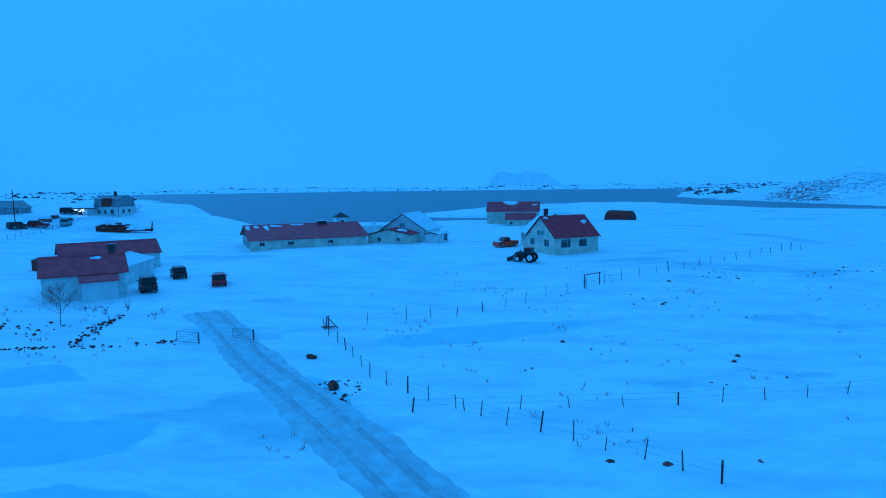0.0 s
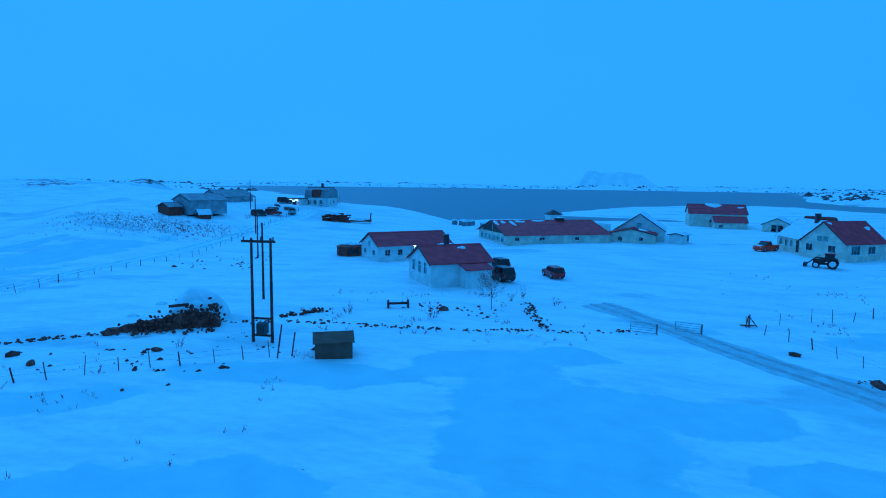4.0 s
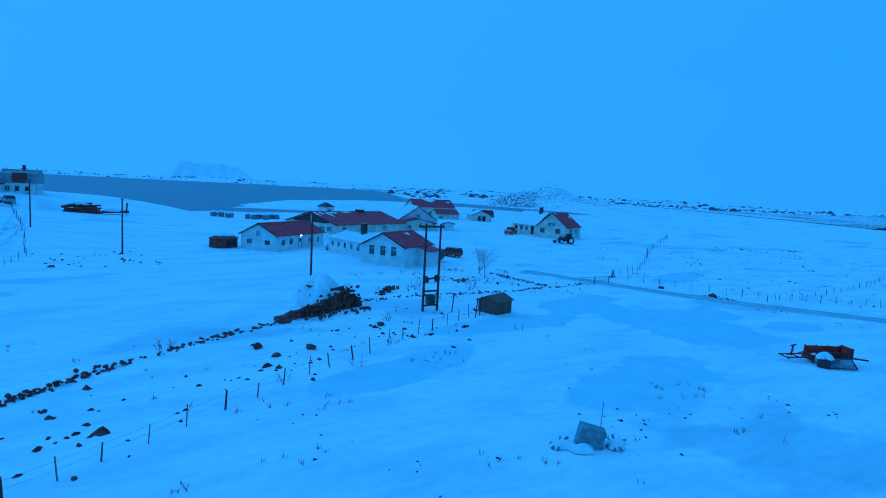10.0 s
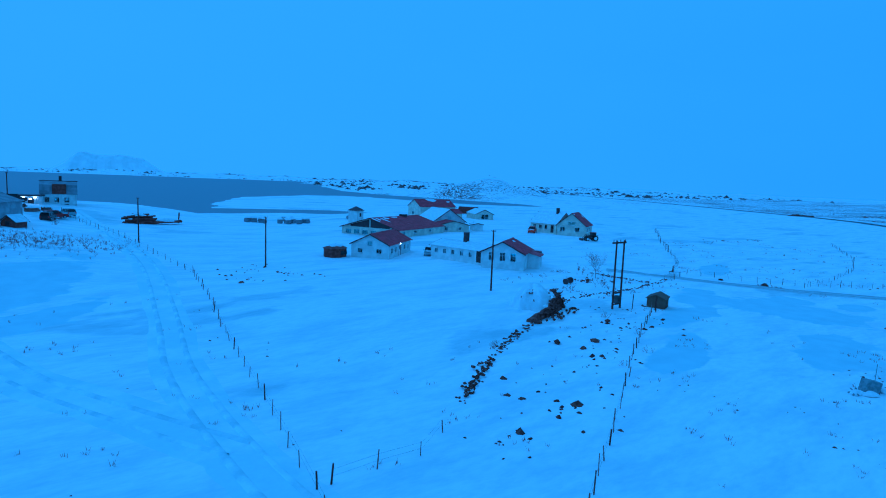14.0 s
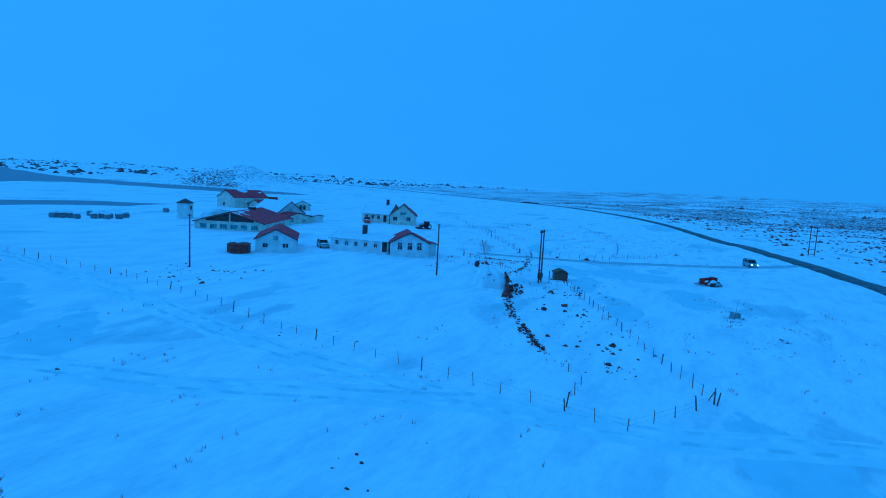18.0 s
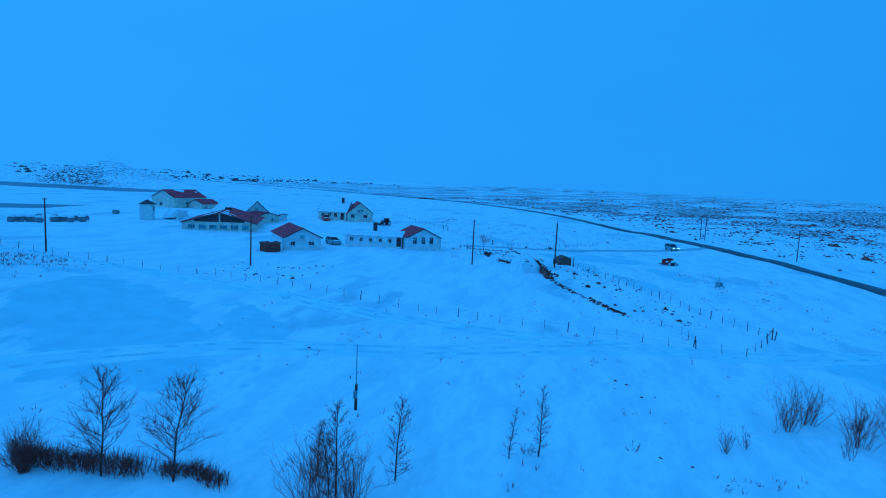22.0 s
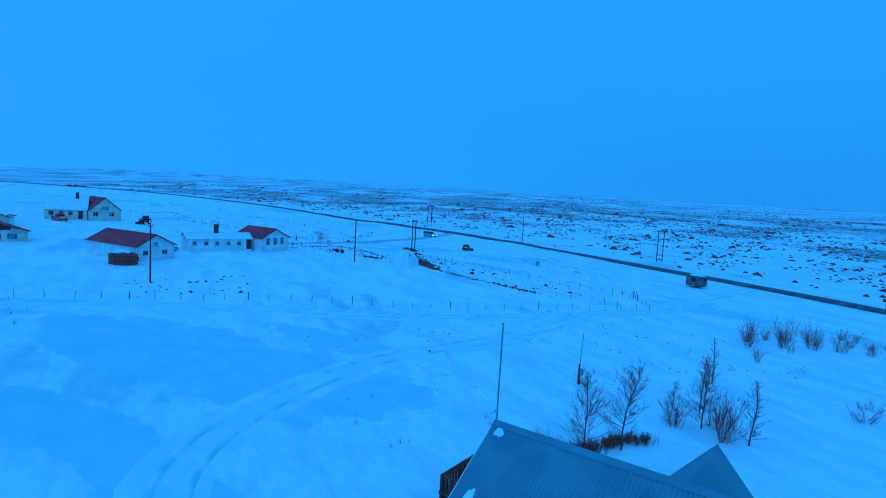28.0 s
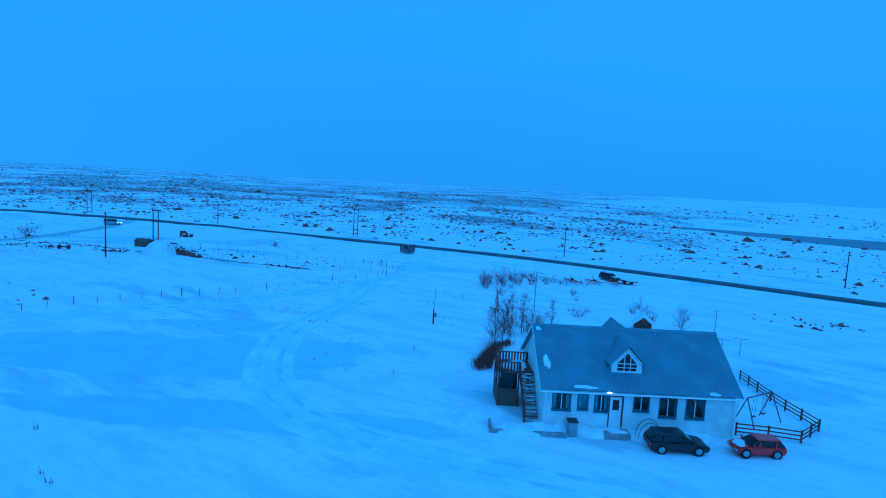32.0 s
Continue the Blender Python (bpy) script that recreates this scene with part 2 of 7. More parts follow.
M_WOOD = material("weathered_timber", (0.19, 0.145, 0.115), 0.85, var=0.35, scale=3, fine=30, per_object=0.3)
M_BROWN = material("brown_stained_board", (0.12, 0.062, 0.044), 0.8, var=0.3, scale=2, fine=20)
M_ROCK = material("lava_rock", (0.075, 0.045, 0.035), 0.9, var=0.4, scale=2, fine=12, bump=0.6, other=(0.15, 0.095, 0.068), per_object=0.35)
M_SNOWROCK = material("snow_dusted_lava", (0.055, 0.042, 0.036), 0.9, var=0.4, scale=0.9, fine=8, bump=0.6, other=(0.75, 0.77, 0.80), mix=(0.56, 0.64))
M_BARK = material("birch_bark", (0.10, 0.07, 0.055), 0.9, var=0.35, scale=4, fine=30)
M_TWIG = material("dark_twig", (0.17, 0.088, 0.066), 0.9, var=0.3, scale=4, fine=20, bump=0)
M_GLASS = glass("window_glass")
M_CARGLASS = material("tinted_car_glass", (0.012, 0.013, 0.015), 0.08, var=0.05, bump=0, spec=0.5)
M_TYRE = material("rubber", (0.018, 0.018, 0.018), 0.85, var=0.2)
M_RIM = material("alloy", (0.45, 0.46, 0.47), 0.35, metal=0.8, var=0.1)
M_STEEL = material("galvanised_steel", (0.32, 0.33, 0.34), 0.45, metal=0.7, var=0.2)
M_DARKPAINT = material("black_car_paint", (0.026, 0.021, 0.021), 0.3, var=0.1, bump=0, spec=0.5)
M_REDPAINT = material("red_car_paint", (0.33, 0.03, 0.03), 0.3, var=0.12, bump=0, spec=0.5)
M_WINEPAINT = material("wine_car_paint", (0.14, 0.02, 0.02), 0.3, var=0.12, bump=0, spec=0.5)
M_SILVER = material("silver_car_paint", (0.42, 0.44, 0.46), 0.3, metal=0.5, var=0.1, bump=0)
M_ORANGE = material("orange_truck_paint", (0.36, 0.07, 0.03), 0.4, var=0.2, bump=0)
M_RUST = material("rusted_iron", (0.11, 0.045, 0.03), 0.85, var=0.4, scale=3, fine=20)
M_MACHRED = material("faded_red_machine_paint", (0.22, 0.045, 0.035), 0.7, var=0.4, scale=2, fine=15)
M_LAMP = glow("lit_lamp", (1.0, 0.72, 0.35), 9.0)
M_HEAD = glow("lit_headlight", (1.0, 0.93, 0.75), 12.0)
M_FLOOR = material("dark_floorboards", (0.06, 0.045, 0.035), 0.7, var=0.2)
M_CURTAIN = material("pale_curtain", (0.6, 0.58, 0.55), 0.9, var=0.1)
M_FARHILL = material("far_snowy_mountain", (0.88, 0.885, 0.89), 0.9, var=0.05, scale=0.02, fine=0.05, bump=0, spec=0.0)


def water_material():
    m = bpy.data.materials.new("lake_water")
    m.use_nodes = True
    n, l = m.node_tree.nodes, m.node_tree.links
    p = n["Principled BSDF"]
    p.inputs["Base Color"].default_value = (0.15, 0.15, 0.175, 1)
    p.inputs["Roughness"].default_value = 0.35
    p.inputs["IOR"].default_value = 1.33
    p.inputs["Specular IOR Level"].default_value = 0.35
    geo = n.new("ShaderNodeNewGeometry")
    t = n.new("ShaderNodeTexNoise")
    t.inputs["Scale"].default_value, t.inputs["Detail"].default_value = 0.8, 4
    l.new(geo.outputs["Position"], t.inputs["Vector"])
    bp = n.new("ShaderNodeBump")
    bp.inputs["Strength"].default_value, bp.inputs["Distance"].default_value = 0.6, 0.2
    l.new(t.outputs[0], bp.inputs["Height"])
    l.new(bp.outputs[0], p.inputs["Normal"])
    return m


M_WATER = water_material()

# ---- land ----
HEIGHTS = [
    (0, 23, -0.7), (9, 27, -1.9), (3.6, 30, -1.0), (-1, 34, -0.4), (22, 32, -1.6), (4, 44, 0.2), (-20, 45, 0.6), (-50, 34, 0.8), (-42, 61, 1.7), (-57, 82, 1.0), (18, 97, 2.0), (-38, 108, 1.9), (10, 160, 2.6),
    (30, 145, 2.5), (-75, 80, 0.1), (-87, 105, 0.9), (-100, 165, 5.9), (-107, 115, 6.4), (-76, 126, 2.0), (-95, 15, -0.9),
    (-121, 45, -0.8), (-132, 52, -1.0), (-153, 60, 0.0), (-140, 67, -0.3), (-150, 35, -1.4), (-80, -13, -1.1), (-56, 8, 0.0),
    (-30, 11, 0.4), (3, 9, 0.0), (28, -12, 0.0), (-30, -53, -2.4), (-110, -45, -2.4), (15, 68, 0.4), (-117, 13, -0.4), (-170, 90, 0.3), (-45, 210, -0.4),
]
WATER_Z = -1.0
LAKE = [(-900, 1500), (-420, 800), (-240, 560), (-125, 330), (-92, 225), (-86, 196), (-78, 214), (-46, 244), (-15, 243), (17, 236), (33, 210), (37, 213), (20, 244), (-12, 253), (-38, 264), (-20, 330), (30, 425), (100, 475), (148, 470),
        (172, 385), (192, 325), (228, 308), (248, 345), (256, 436), (240, 560), (255, 700), (325, 860), (560, 1458), (930, 2300), (300, 2600), (-500, 2500), (-1200, 2100)]
LAKE_SOUTH = [(-85, -262), (-127, -238), (-200, -204), (-330, -170), (-520, -160), (-560, -330), (-300, -340), (-190, -300), (-110, -300)]
ROAD = [(-700, 60), (-400, 10), (-260, -8), (-175, -18), (-140, -23), (-100, -26.5), (-52, -22.5), (-18, -18), (22, -8.5), (85, 11), (178, 48), (260, 110), (340, 200), (450, 335), (560, 475), (800, 800)]


def edge_distance(x, y, poly):
    """Distance to a polygon's edge, negative inside it."""
    p = np.array(poly, float)
    q = np.roll(p, -1, 0)
    best = np.full(np.shape(x), 1e9)
    inside = np.zeros(np.shape(x), bool)
    for (ax, ay), (bx, by) in zip(p, q):
        dx, dy = bx - ax, by - ay
        s = np.clip(((x - ax) * dx + (y - ay) * dy) / (dx * dx + dy * dy), 0, 1)
        best = np.minimum(best, np.hypot(x - ax - s * dx, y - ay - s * dy))
        crosses = (ay > y) != (by > y)
        inside ^= crosses & (x < ax + (y - ay) / (dy if dy else 1e-9) * dx)
    return np.where(inside, -best, best)


def line_distance(x, y, pts):
    best = np.full(np.shape(x), 1e9)
    for (ax, ay), (bx, by) in zip(pts, pts[1:]):
        dx, dy = bx - ax, by - ay
        s = np.clip(((x - ax) * dx + (y - ay) * dy) / (dx * dx + dy * dy), 0, 1)
        best = np.minimum(best, np.hypot(x - ax - s * dx, y - ay - s * dy))
    return best


def waves(x, y, size, seed):
    """Cheap smooth unevenness between about -1 and 1."""
    rng = np.random.RandomState(seed)
    out = 0.0
    for k in range(7):
        a, ph, s = rng.uniform(0, 2 * np.pi), rng.uniform(0, 6.28), size * rng.uniform(0.6, 1.7)
        out = out + np.sin((x * np.cos(a) + y * np.sin(a)) * 2 * np.pi / s + ph)
    return out / 3.5


def land(x, y):
    """Height of the snow surface."""
    x, y = np.asarray(x, float), np.asarray(y, float)
    num, den = -0.6 * 0.02, 0.02
    for cx, cy, cz in HEIGHTS:
        w = np.exp(-((x - cx) ** 2 + (y - cy) ** 2) / (2 * 17.0**2))
        num, den = num + w * cz, den + w
    z = num / den
    far = np.clip((np.hypot(x + 60, y - 50) - 150) / 500, 0, 1)
    z = z + 0.12 * waves(x, y, 26, 3) + 0.05 * waves(x, y, 9, 4)
    z = z + far * (1.2 * waves(x, y, 90, 5) + 1.6 * waves(x, y, 260, 6) + 3.0 * far * waves(x, y, 900, 7))
    # low hill under the western farm, the knoll behind it, and the ridge to the east
    z = z + 13 * np.exp(-(((x + 235) / 75) ** 2 + ((y - 205) / 70) ** 2)) + 5 * np.exp(-(((x + 165) / 45) ** 2 + ((y - 165) / 50) ** 2))
    # broad rise beyond the lava field, south-east
    z = z + np.clip((-y - 120 + 0.35 * x) / 900, 0, 1.2) * 14
    z = z + np.clip((y - 1150) / 500, 0, 1) * np.clip(edge_distance(x, y, LAKE) / 350, 0, 1) * (9 + 9 * waves(x, y, 420, 11) + 4 * waves(x, y, 130, 12))
    low = np.clip((edge_distance(x, y, LAKE) - 5) / 150, 0, 1)
    low = 1 - (1 - low) * np.clip((x + 75) / 30, 0, 1) * np.clip((y - 178) / 40, 0, 1) * np.clip((950 - y) / 100, 0, 1)
    z = z * low + (1 - low) * (WATER_Z + 0.5 + 0.2 * waves(x, y, 30, 13))
    d = np.hypot((x - 322) / 1.4, y - 470)
    z = z + 13 * np.exp(-((d / 34) ** 2)) * (1 + 0.3 * waves(x, y, 24, 8)) + 7 * np.exp(-((d / 95) ** 2)) * (1 + 0.3 * waves(x, y, 40, 9))
    z = z + 3.5 * np.exp(-((np.hypot(x + 190, y - 213) / 8) ** 2))
    for poly in (LAKE, LAKE_SOUTH):
        e = edge_distance(x, y, poly)
        k = np.clip((e + 6) / 26, 0, 1)
        z = (WATER_Z - 0.9) * (1 - k) + np.maximum(z, WATER_Z + 0.35) * k if poly is LAKE else (WATER_Z - 2.4) * (1 - k) + np.maximum(z, WATER_Z - 1.4) * k
    r = line_distance(x, y, ROAD)
    z = z + 0.35 * np.exp(-((r / 5.0) ** 2))
    w = np.exp(-((r / 45) ** 2)) * np.clip((x - 90) / 160, 0, 1)
    z = z * (1 - w) + 2.2 * w
    return z


def hgt(x, y):
    return float(land(np.array([x]), np.array([y]))[0])


def bareness(x, y):
    """How far wind has bared turf and lava: the field beyond the road, shores, knolls and the grassy slope. The
    southern field also pales with distance, in place of haze.
    """
    x, y = np.asarray(x, float), np.asarray(y, float)
    r = np.interp(x, [p[0] for p in ROAD], [p[1] for p in ROAD])
    # haze painted in: the hypot factor thins the dark patches far off
    south = 1.2 * np.clip((r - 14 - y) / 90, 0, 1) * (0.8 + 0.35 * waves(x, y, 70, 41)) * np.clip(1.9 - np.hypot(x + 40, y) / 420, 0.45, 1) * np.clip((x + 240) / 120, 0.35, 1)
    knoll = 0.45 * np.exp(-((np.hypot((x - 322) / 1.6, y - 470) / 60) ** 2)) + 1.6 * np.exp(-((np.hypot(x + 190, y - 213) / 8) ** 2))
    farland = np.clip((np.hypot(x, y - 20) - 200) / 330, 0, 0.8) * np.clip((x + 60) / 120, 0.3, 1) * (0.85 + 0.3 * waves(x, y, 80, 44))
    slope = 0.95 * np.exp(-(((x + 106) / 15) ** 2 + ((y - 101) / 7) ** 2)) + 1.1 * np.exp(-(((x + 215) / 60) ** 2 + ((y - 185) / 45) ** 2)) * (0.75 + 0.5 * waves(x, y, 40, 42))
    east = 0.6 * np.exp(-(((x - 40) / 35) ** 2 + ((y - 45) / 35) ** 2))
    rubble = 0.55 * np.exp(-(((x + 66) / 16) ** 2 + ((y - 26) / 6) ** 2))
    near_shore = 0.6 * np.exp(-((edge_distance(x, y, LAKE) - 4) / 5) ** 2)
    return np.clip(south + knoll + farland + slope + east + rubble + near_shore, 0, 1.35)


ICE = [(-29, 24, 6.5, 9, 0.2), (-34, 33, 6, 3, 0.0), (-45, 28.5, 9, 2.2, 0.1), (-17, 20.5, 5, 2.2, 0.2), (-27.5, 36, 3, 2, 0.0), (-8.5, 35, 4.5, 1.8, -1.0), (-46, 13, 7, 3.5, 0.3), (-60, 20.5, 8, 2.0, 0.35),
       (-109, 74, 19, 7.5, 0.95), (-118, 66, 6, 5, 0.4), (-98, 4, 9, 3, 0.4), (4, 50, 9, 3, 0.4), (-122, 82, 9, 3, 0.9), (-131, 76, 7, 2.5, 0.5), (-104, 62, 8, 3, 0.8), (-136, 88, 6, 2.2, 0.8), (-20, 27, 5, 3, 0.4)]


def iciness(x, y):
    """Wind-swept ice sheets, each a soft oval."""
    out = np.zeros(np.shape(x))
    for cx, cy, a, b, turn in ICE:
        u = (x - cx) * np.cos(turn) + (y - cy) * np.sin(turn)
        v = -(x - cx) * np.sin(turn) + (y - cy) * np.cos(turn)
        out = np.maximum(out, 0.75 * np.exp(-0.7 * ((u / a) ** 2 + (v / b) ** 2)))
    return out


def spaced(lo, hi, step, reach, growth):
    out = list(np.arange(lo, hi + step, step))
    a, b, s = lo, hi, step
    while b < reach:
        s *= growth
        a, b = a - s, b + s
        out = [a, *out, b]
    return np.array(out)


def grid_mesh(name, xs, ys, mat, lift=0.0):
    gx, gy = np.meshgrid(xs, ys)
    gz = land(gx, gy) + lift
    nx, ny = len(xs), len(ys)
    verts = np.stack([gx.ravel(), gy.ravel(), gz.ravel()], 1)
    i = (np.arange(ny - 1)[:, None] * nx + np.arange(nx - 1)[None, :]).ravel()
    faces = np.stack([i, i + 1, i + nx + 1, i + nx], 1)
    me = bpy.data.meshes.new(name)
    me.from_pydata(verts.tolist(), [], faces.tolist())
    me.polygons.foreach_set("use_smooth", np.ones(len(faces), bool))
    att = me.attributes.new("bare", "FLOAT", "POINT")
    att.data.foreach_set("value", bareness(gx, gy).ravel().astype(np.float32))
    att = me.attributes.new("ice", "FLOAT", "POINT")
    att.data.foreach_set("value", iciness(gx, gy).ravel().astype(np.float32))
    me.materials.append(mat)
    return new(name, me)


ground = tagged(grid_mesh("ground", spaced(-215, 75, 1.5, 4200, 1.09), spaced(-75, 265, 1.5, 4200, 1.09), M_SNOW),
                "snow-covered farmland with drifts and bare lava patches", "ground", kind="structure")


def flat_poly(name, poly, z, mat, label, category):
    bm = bmesh.new()
    bm.faces.new([bm.verts.new((x, y, z)) for x, y in poly])
    me = bpy.data.meshes.new(name)
    bmesh.ops.triangulate(bm, faces=bm.faces)
    bm.to_mesh(me)
    bm.free()
    me.materials.append(mat)
    return tagged(new(name, me), label, category, kind="structure")


def swollen(poly, d):
    c = np.mean(poly, 0)
    return [tuple(np.array(p) + (np.array(p) - c) / np.linalg.norm(np.array(p) - c) * d) for p in poly]


flat_poly("water", [(-1700, 172), (1100, 172), (1100, 2800), (-1700, 2800)], WATER_Z, M_WATER, "dark still lake water below the snowy shore", "lake")
flat_poly("water_south", swollen(LAKE_SOUTH, 25), WATER_Z - 1.2, M_WATER, "dark lake beyond the lava field", "lake")


def curve_points(pts, step):
    """A smooth line through the points, as evenly spaced places with their direction."""
    p = np.array(pts, float)
    out = []
    for k in range(len(p) - 1):
        p0, p1, p2, p3 = p[max(k - 1, 0)], p[k], p[k + 1], p[min(k + 2, len(p) - 1)]
        n = max(2, int(np.linalg.norm(p2 - p1) / step))
        for s in np.arange(n) / n:
            out.append(0.5 * (2 * p1 + (p2 - p0) * s + (2 * p0 - 5 * p1 + 4 * p2 - p3) * s * s + (3 * p1 - p0 - 3 * p2 + p3) * s**3))
    out.append(p[-1])
    return np.array(out)


def ribbon(name, pts, width, mat, label, category, lift=0.06, step=2.5, across=6, ragged=0.25, seed=0):
    """A lane laid over the land, with uneven edges."""
    rng = np.random.RandomState(seed)
    c = curve_points(pts, step)
    d = np.gradient(c, axis=0)
    d /= np.linalg.norm(d, axis=1)[:, None]
    side = np.stack([-d[:, 1], d[:, 0]], 1)
    verts, faces = [], []
    wob = np.zeros((len(c), 2))
    for s in range(1, len(c)):
        wob[s] = 0.75 * wob[s - 1] + 0.55 * rng.uniform(-ragged, ragged, 2)
    for k in range(len(c)):
        for j in range(across + 1):
            u = j / across - 0.5
            w = width * (1 + wob[k, int(u > 0)] * abs(2 * u) ** 2)
            x, y = c[k] + side[k] * u * w
            verts.append((x, y, lift * (1 - (2 * u) ** 6) - 0.02 * (j in (0, across))))
    v = np.array(verts)
    v[:, 2] += land(v[:, 0], v[:, 1])
    verts = v.tolist()
    for k in range(len(c) - 1):
        for j in range(across):
            a = k * (across + 1) + j
            faces.append((a, a + 1, a + across + 2, a + across + 1))
    me = bpy.data.meshes.new(name)
    me.from_pydata(verts, [], faces)
    me.polygons.foreach_set("use_smooth", np.ones(len(faces), bool))
    me.materials.append(mat)
    return tagged(new(name, me), label, category, kind="structure")


TRACK = [(21.5, -8), (11, 5), (4.5, 13.5), (-1.5, 23), (-5.2, 28.8), (-10, 35.5), (-14.8, 41.5), (-18.9, 47.8), (-24, 55)]
LANE = [(-84, -22), (-91, 0), (-96.5, 16), (-96.5, 38), (-93, 60), (-89.5, 90), (-91, 128), (-93, 150)]
ribbon("road", ROAD, 4.8, M_ASPHALT, "dark wet asphalt road between snow banks", "road", 0.32, 5.0, 6, 0.06, 1)

ribbon("farm_track", TRACK, 4.3, M_TRACK, "icy gravel farm track cleared through snow", "track", 0.06, 0.8, 10, 0.2, 2)
ribbon("west_lane", LANE, 4.4, M_LANE, "snow-packed lane along the fence", "lane", 0.05, 2.0, 8, 0.15, 3)
ribbon("yard_lane", [(-97, 25), (-105, 42), (-112, 62), (-128, 76), (-152, 74)], 4.6, M_LANE, "snow-packed drive to the house", "lane", 0.05, 2.0, 8, 0.2, 4)



def offset_line(pts, d):
    c = curve_points(pts, 3.0)
    g = np.gradient(c, axis=0)
    g /= np.linalg.norm(g, axis=1)[:, None]
    return [tuple(p) for p in c + np.stack([-g[:, 1], g[:, 0]], 1) * d]


DRIVE = [(-97, 25), (-105, 42), (-112, 62), (-128, 76), (-152, 74)]
for k, (pts, d, mat, w) in enumerate([(TRACK, 0.85, M_RUT, 0.7), (TRACK, -0.85, M_RUT, 0.8), (LANE, 0.9, M_SNOWRUT, 0.7), (LANE, -0.9, M_SNOWRUT, 0.6), (DRIVE, 0.9, M_SNOWRUT, 0.6), (DRIVE, -0.9, M_SNOWRUT, 0.7)]):
    ribbon("wheel_rut", offset_line(pts, d), w, mat, "wheel rut pressed into the lane", "wheel rut", 0.15, 1.2, 3, 0.3, 50 + k)


# ---- building helpers ----
def part(name, bm, mat, parent=None, label="", m=None, smooth=False):
    me = bpy.data.meshes.new(name)
    bm.to_mesh(me)
    bm.free()
    if mat:
        me.materials.append(mat)
    if smooth:
        me.polygons.foreach_set("use_smooth", np.ones(len(me.polygons), bool))
    ob = new(name, me)
    ob.parent = parent
    if m is not None:
        ob.matrix_local = m
    return tagged(ob, label) if label else ob


def thing(name, x, y, yaw, label, category, group="", z=None, sink=0.0):
    ob = new(name)
    ob.empty_display_size = 0.2
    ob.matrix_basis = pose(x, y, (hgt(x, y) if z is None else z) - sink, 0, 0, yaw)
    return tagged(ob, label, category, group)


def box(bm, x0, x1, y0, y1, z0, z1, bevel=0.0):
    r = bmesh.ops.create_cube(bm, size=1)
    bmesh.ops.transform(bm, verts=r["verts"], matrix=Matrix.Translation(((x0 + x1) / 2, (y0 + y1) / 2, (z0 + z1) / 2)) @ Matrix.Diagonal((x1 - x0, y1 - y0, z1 - z0, 1)))
    if bevel:
        bmesh.ops.bevel(bm, geom=list({e for v in r["verts"] for e in v.link_edges}), offset=bevel, segments=1, affect="EDGES")
    return bm


def boxes(*some, bevel=0.0):
    bm = bmesh.new()
    for s in some:
        box(bm, *s, bevel=bevel)
    return bm


def rod(bm, a, b, r0, r1=None, n=8, cap=True):
    a, b = Vector(a), Vector(b)
    d = b - a
    q = d.to_track_quat("Z", "Y").to_matrix().to_4x4()
    r = bmesh.ops.create_cone(bm, cap_ends=cap, segments=n, radius1=r0, radius2=r0 if r1 is None else r1, depth=d.length)
    bmesh.ops.transform(bm, verts=r["verts"], matrix=Matrix.Translation((a + b) / 2) @ q)
    return bm


def rods(*some, n=8):
    bm = bmesh.new()
    for s in some:
        rod(bm, *s, n=n)
    return bm


def prism(bm, outline, x0, x1):
    """An outline in (y, z) drawn out along x."""
    a = [bm.verts.new((x0, y, z)) for y, z in outline]
    b = [bm.verts.new((x1, y, z)) for y, z in outline]
    bm.faces.new(a[::-1])
    bm.faces.new(b)
    for k in range(len(a)):
        j = (k + 1) % len(a)
        bm.faces.new((a[k], a[j], b[j], b[k]))
    return bm


def holed_wall(length, height, holes, thick=0.22):
    """A wall along x from 0 to length, its outer face at y = 0 and its body towards +y, with openings (u0, u1, z0, z1)."""
    us = sorted({0.0, length, *(u for h in holes for u in h[:2])})
    zs = sorted({-1.0, height, *(z for h in holes for z in h[2:])})
    solid = lambda i, j: 0 <= i < len(us) - 1 and 0 <= j < len(zs) - 1 and not any(
        h[0] <= (us[i] + us[i + 1]) / 2 <= h[1] and h[2] <= (zs[j] + zs[j + 1]) / 2 <= h[3] for h in holes)
    verts, faces, at = [], [], {}

    def v(u, y, z):
        key = (round(u, 4), y, round(z, 4))
        if key not in at:
            at[key] = len(verts)
            verts.append((u, y, z))
        return at[key]

    for i in range(len(us) - 1):
        for j in range(len(zs) - 1):
            if not solid(i, j):
                continue
            a, b, c, d = us[i], us[i + 1], zs[j], zs[j + 1]
            faces.append((v(a, 0, c), v(b, 0, c), v(b, 0, d), v(a, 0, d)))
            faces.append((v(a, thick, c), v(a, thick, d), v(b, thick, d), v(b, thick, c)))
            if not solid(i - 1, j):
                faces.append((v(a, 0, c), v(a, 0, d), v(a, thick, d), v(a, thick, c)))
            if not solid(i + 1, j):
                faces.append((v(b, 0, c), v(b, thick, c), v(b, thick, d), v(b, 0, d)))
            if not solid(i, j - 1):
                faces.append((v(a, 0, c), v(a, thick, c), v(b, thick, c), v(b, 0, c)))
            if not solid(i, j + 1):
                faces.append((v(a, 0, d), v(b, 0, d), v(b, thick, d), v(a, thick, d)))
    me = bpy.data.meshes.new("wall")
    me.from_pydata(verts, [], faces)
    bm = bmesh.new()
    bm.from_mesh(me)
    bpy.data.meshes.remove(me)
    bmesh.ops.recalc_face_normals(bm, faces=bm.faces)
    return bm


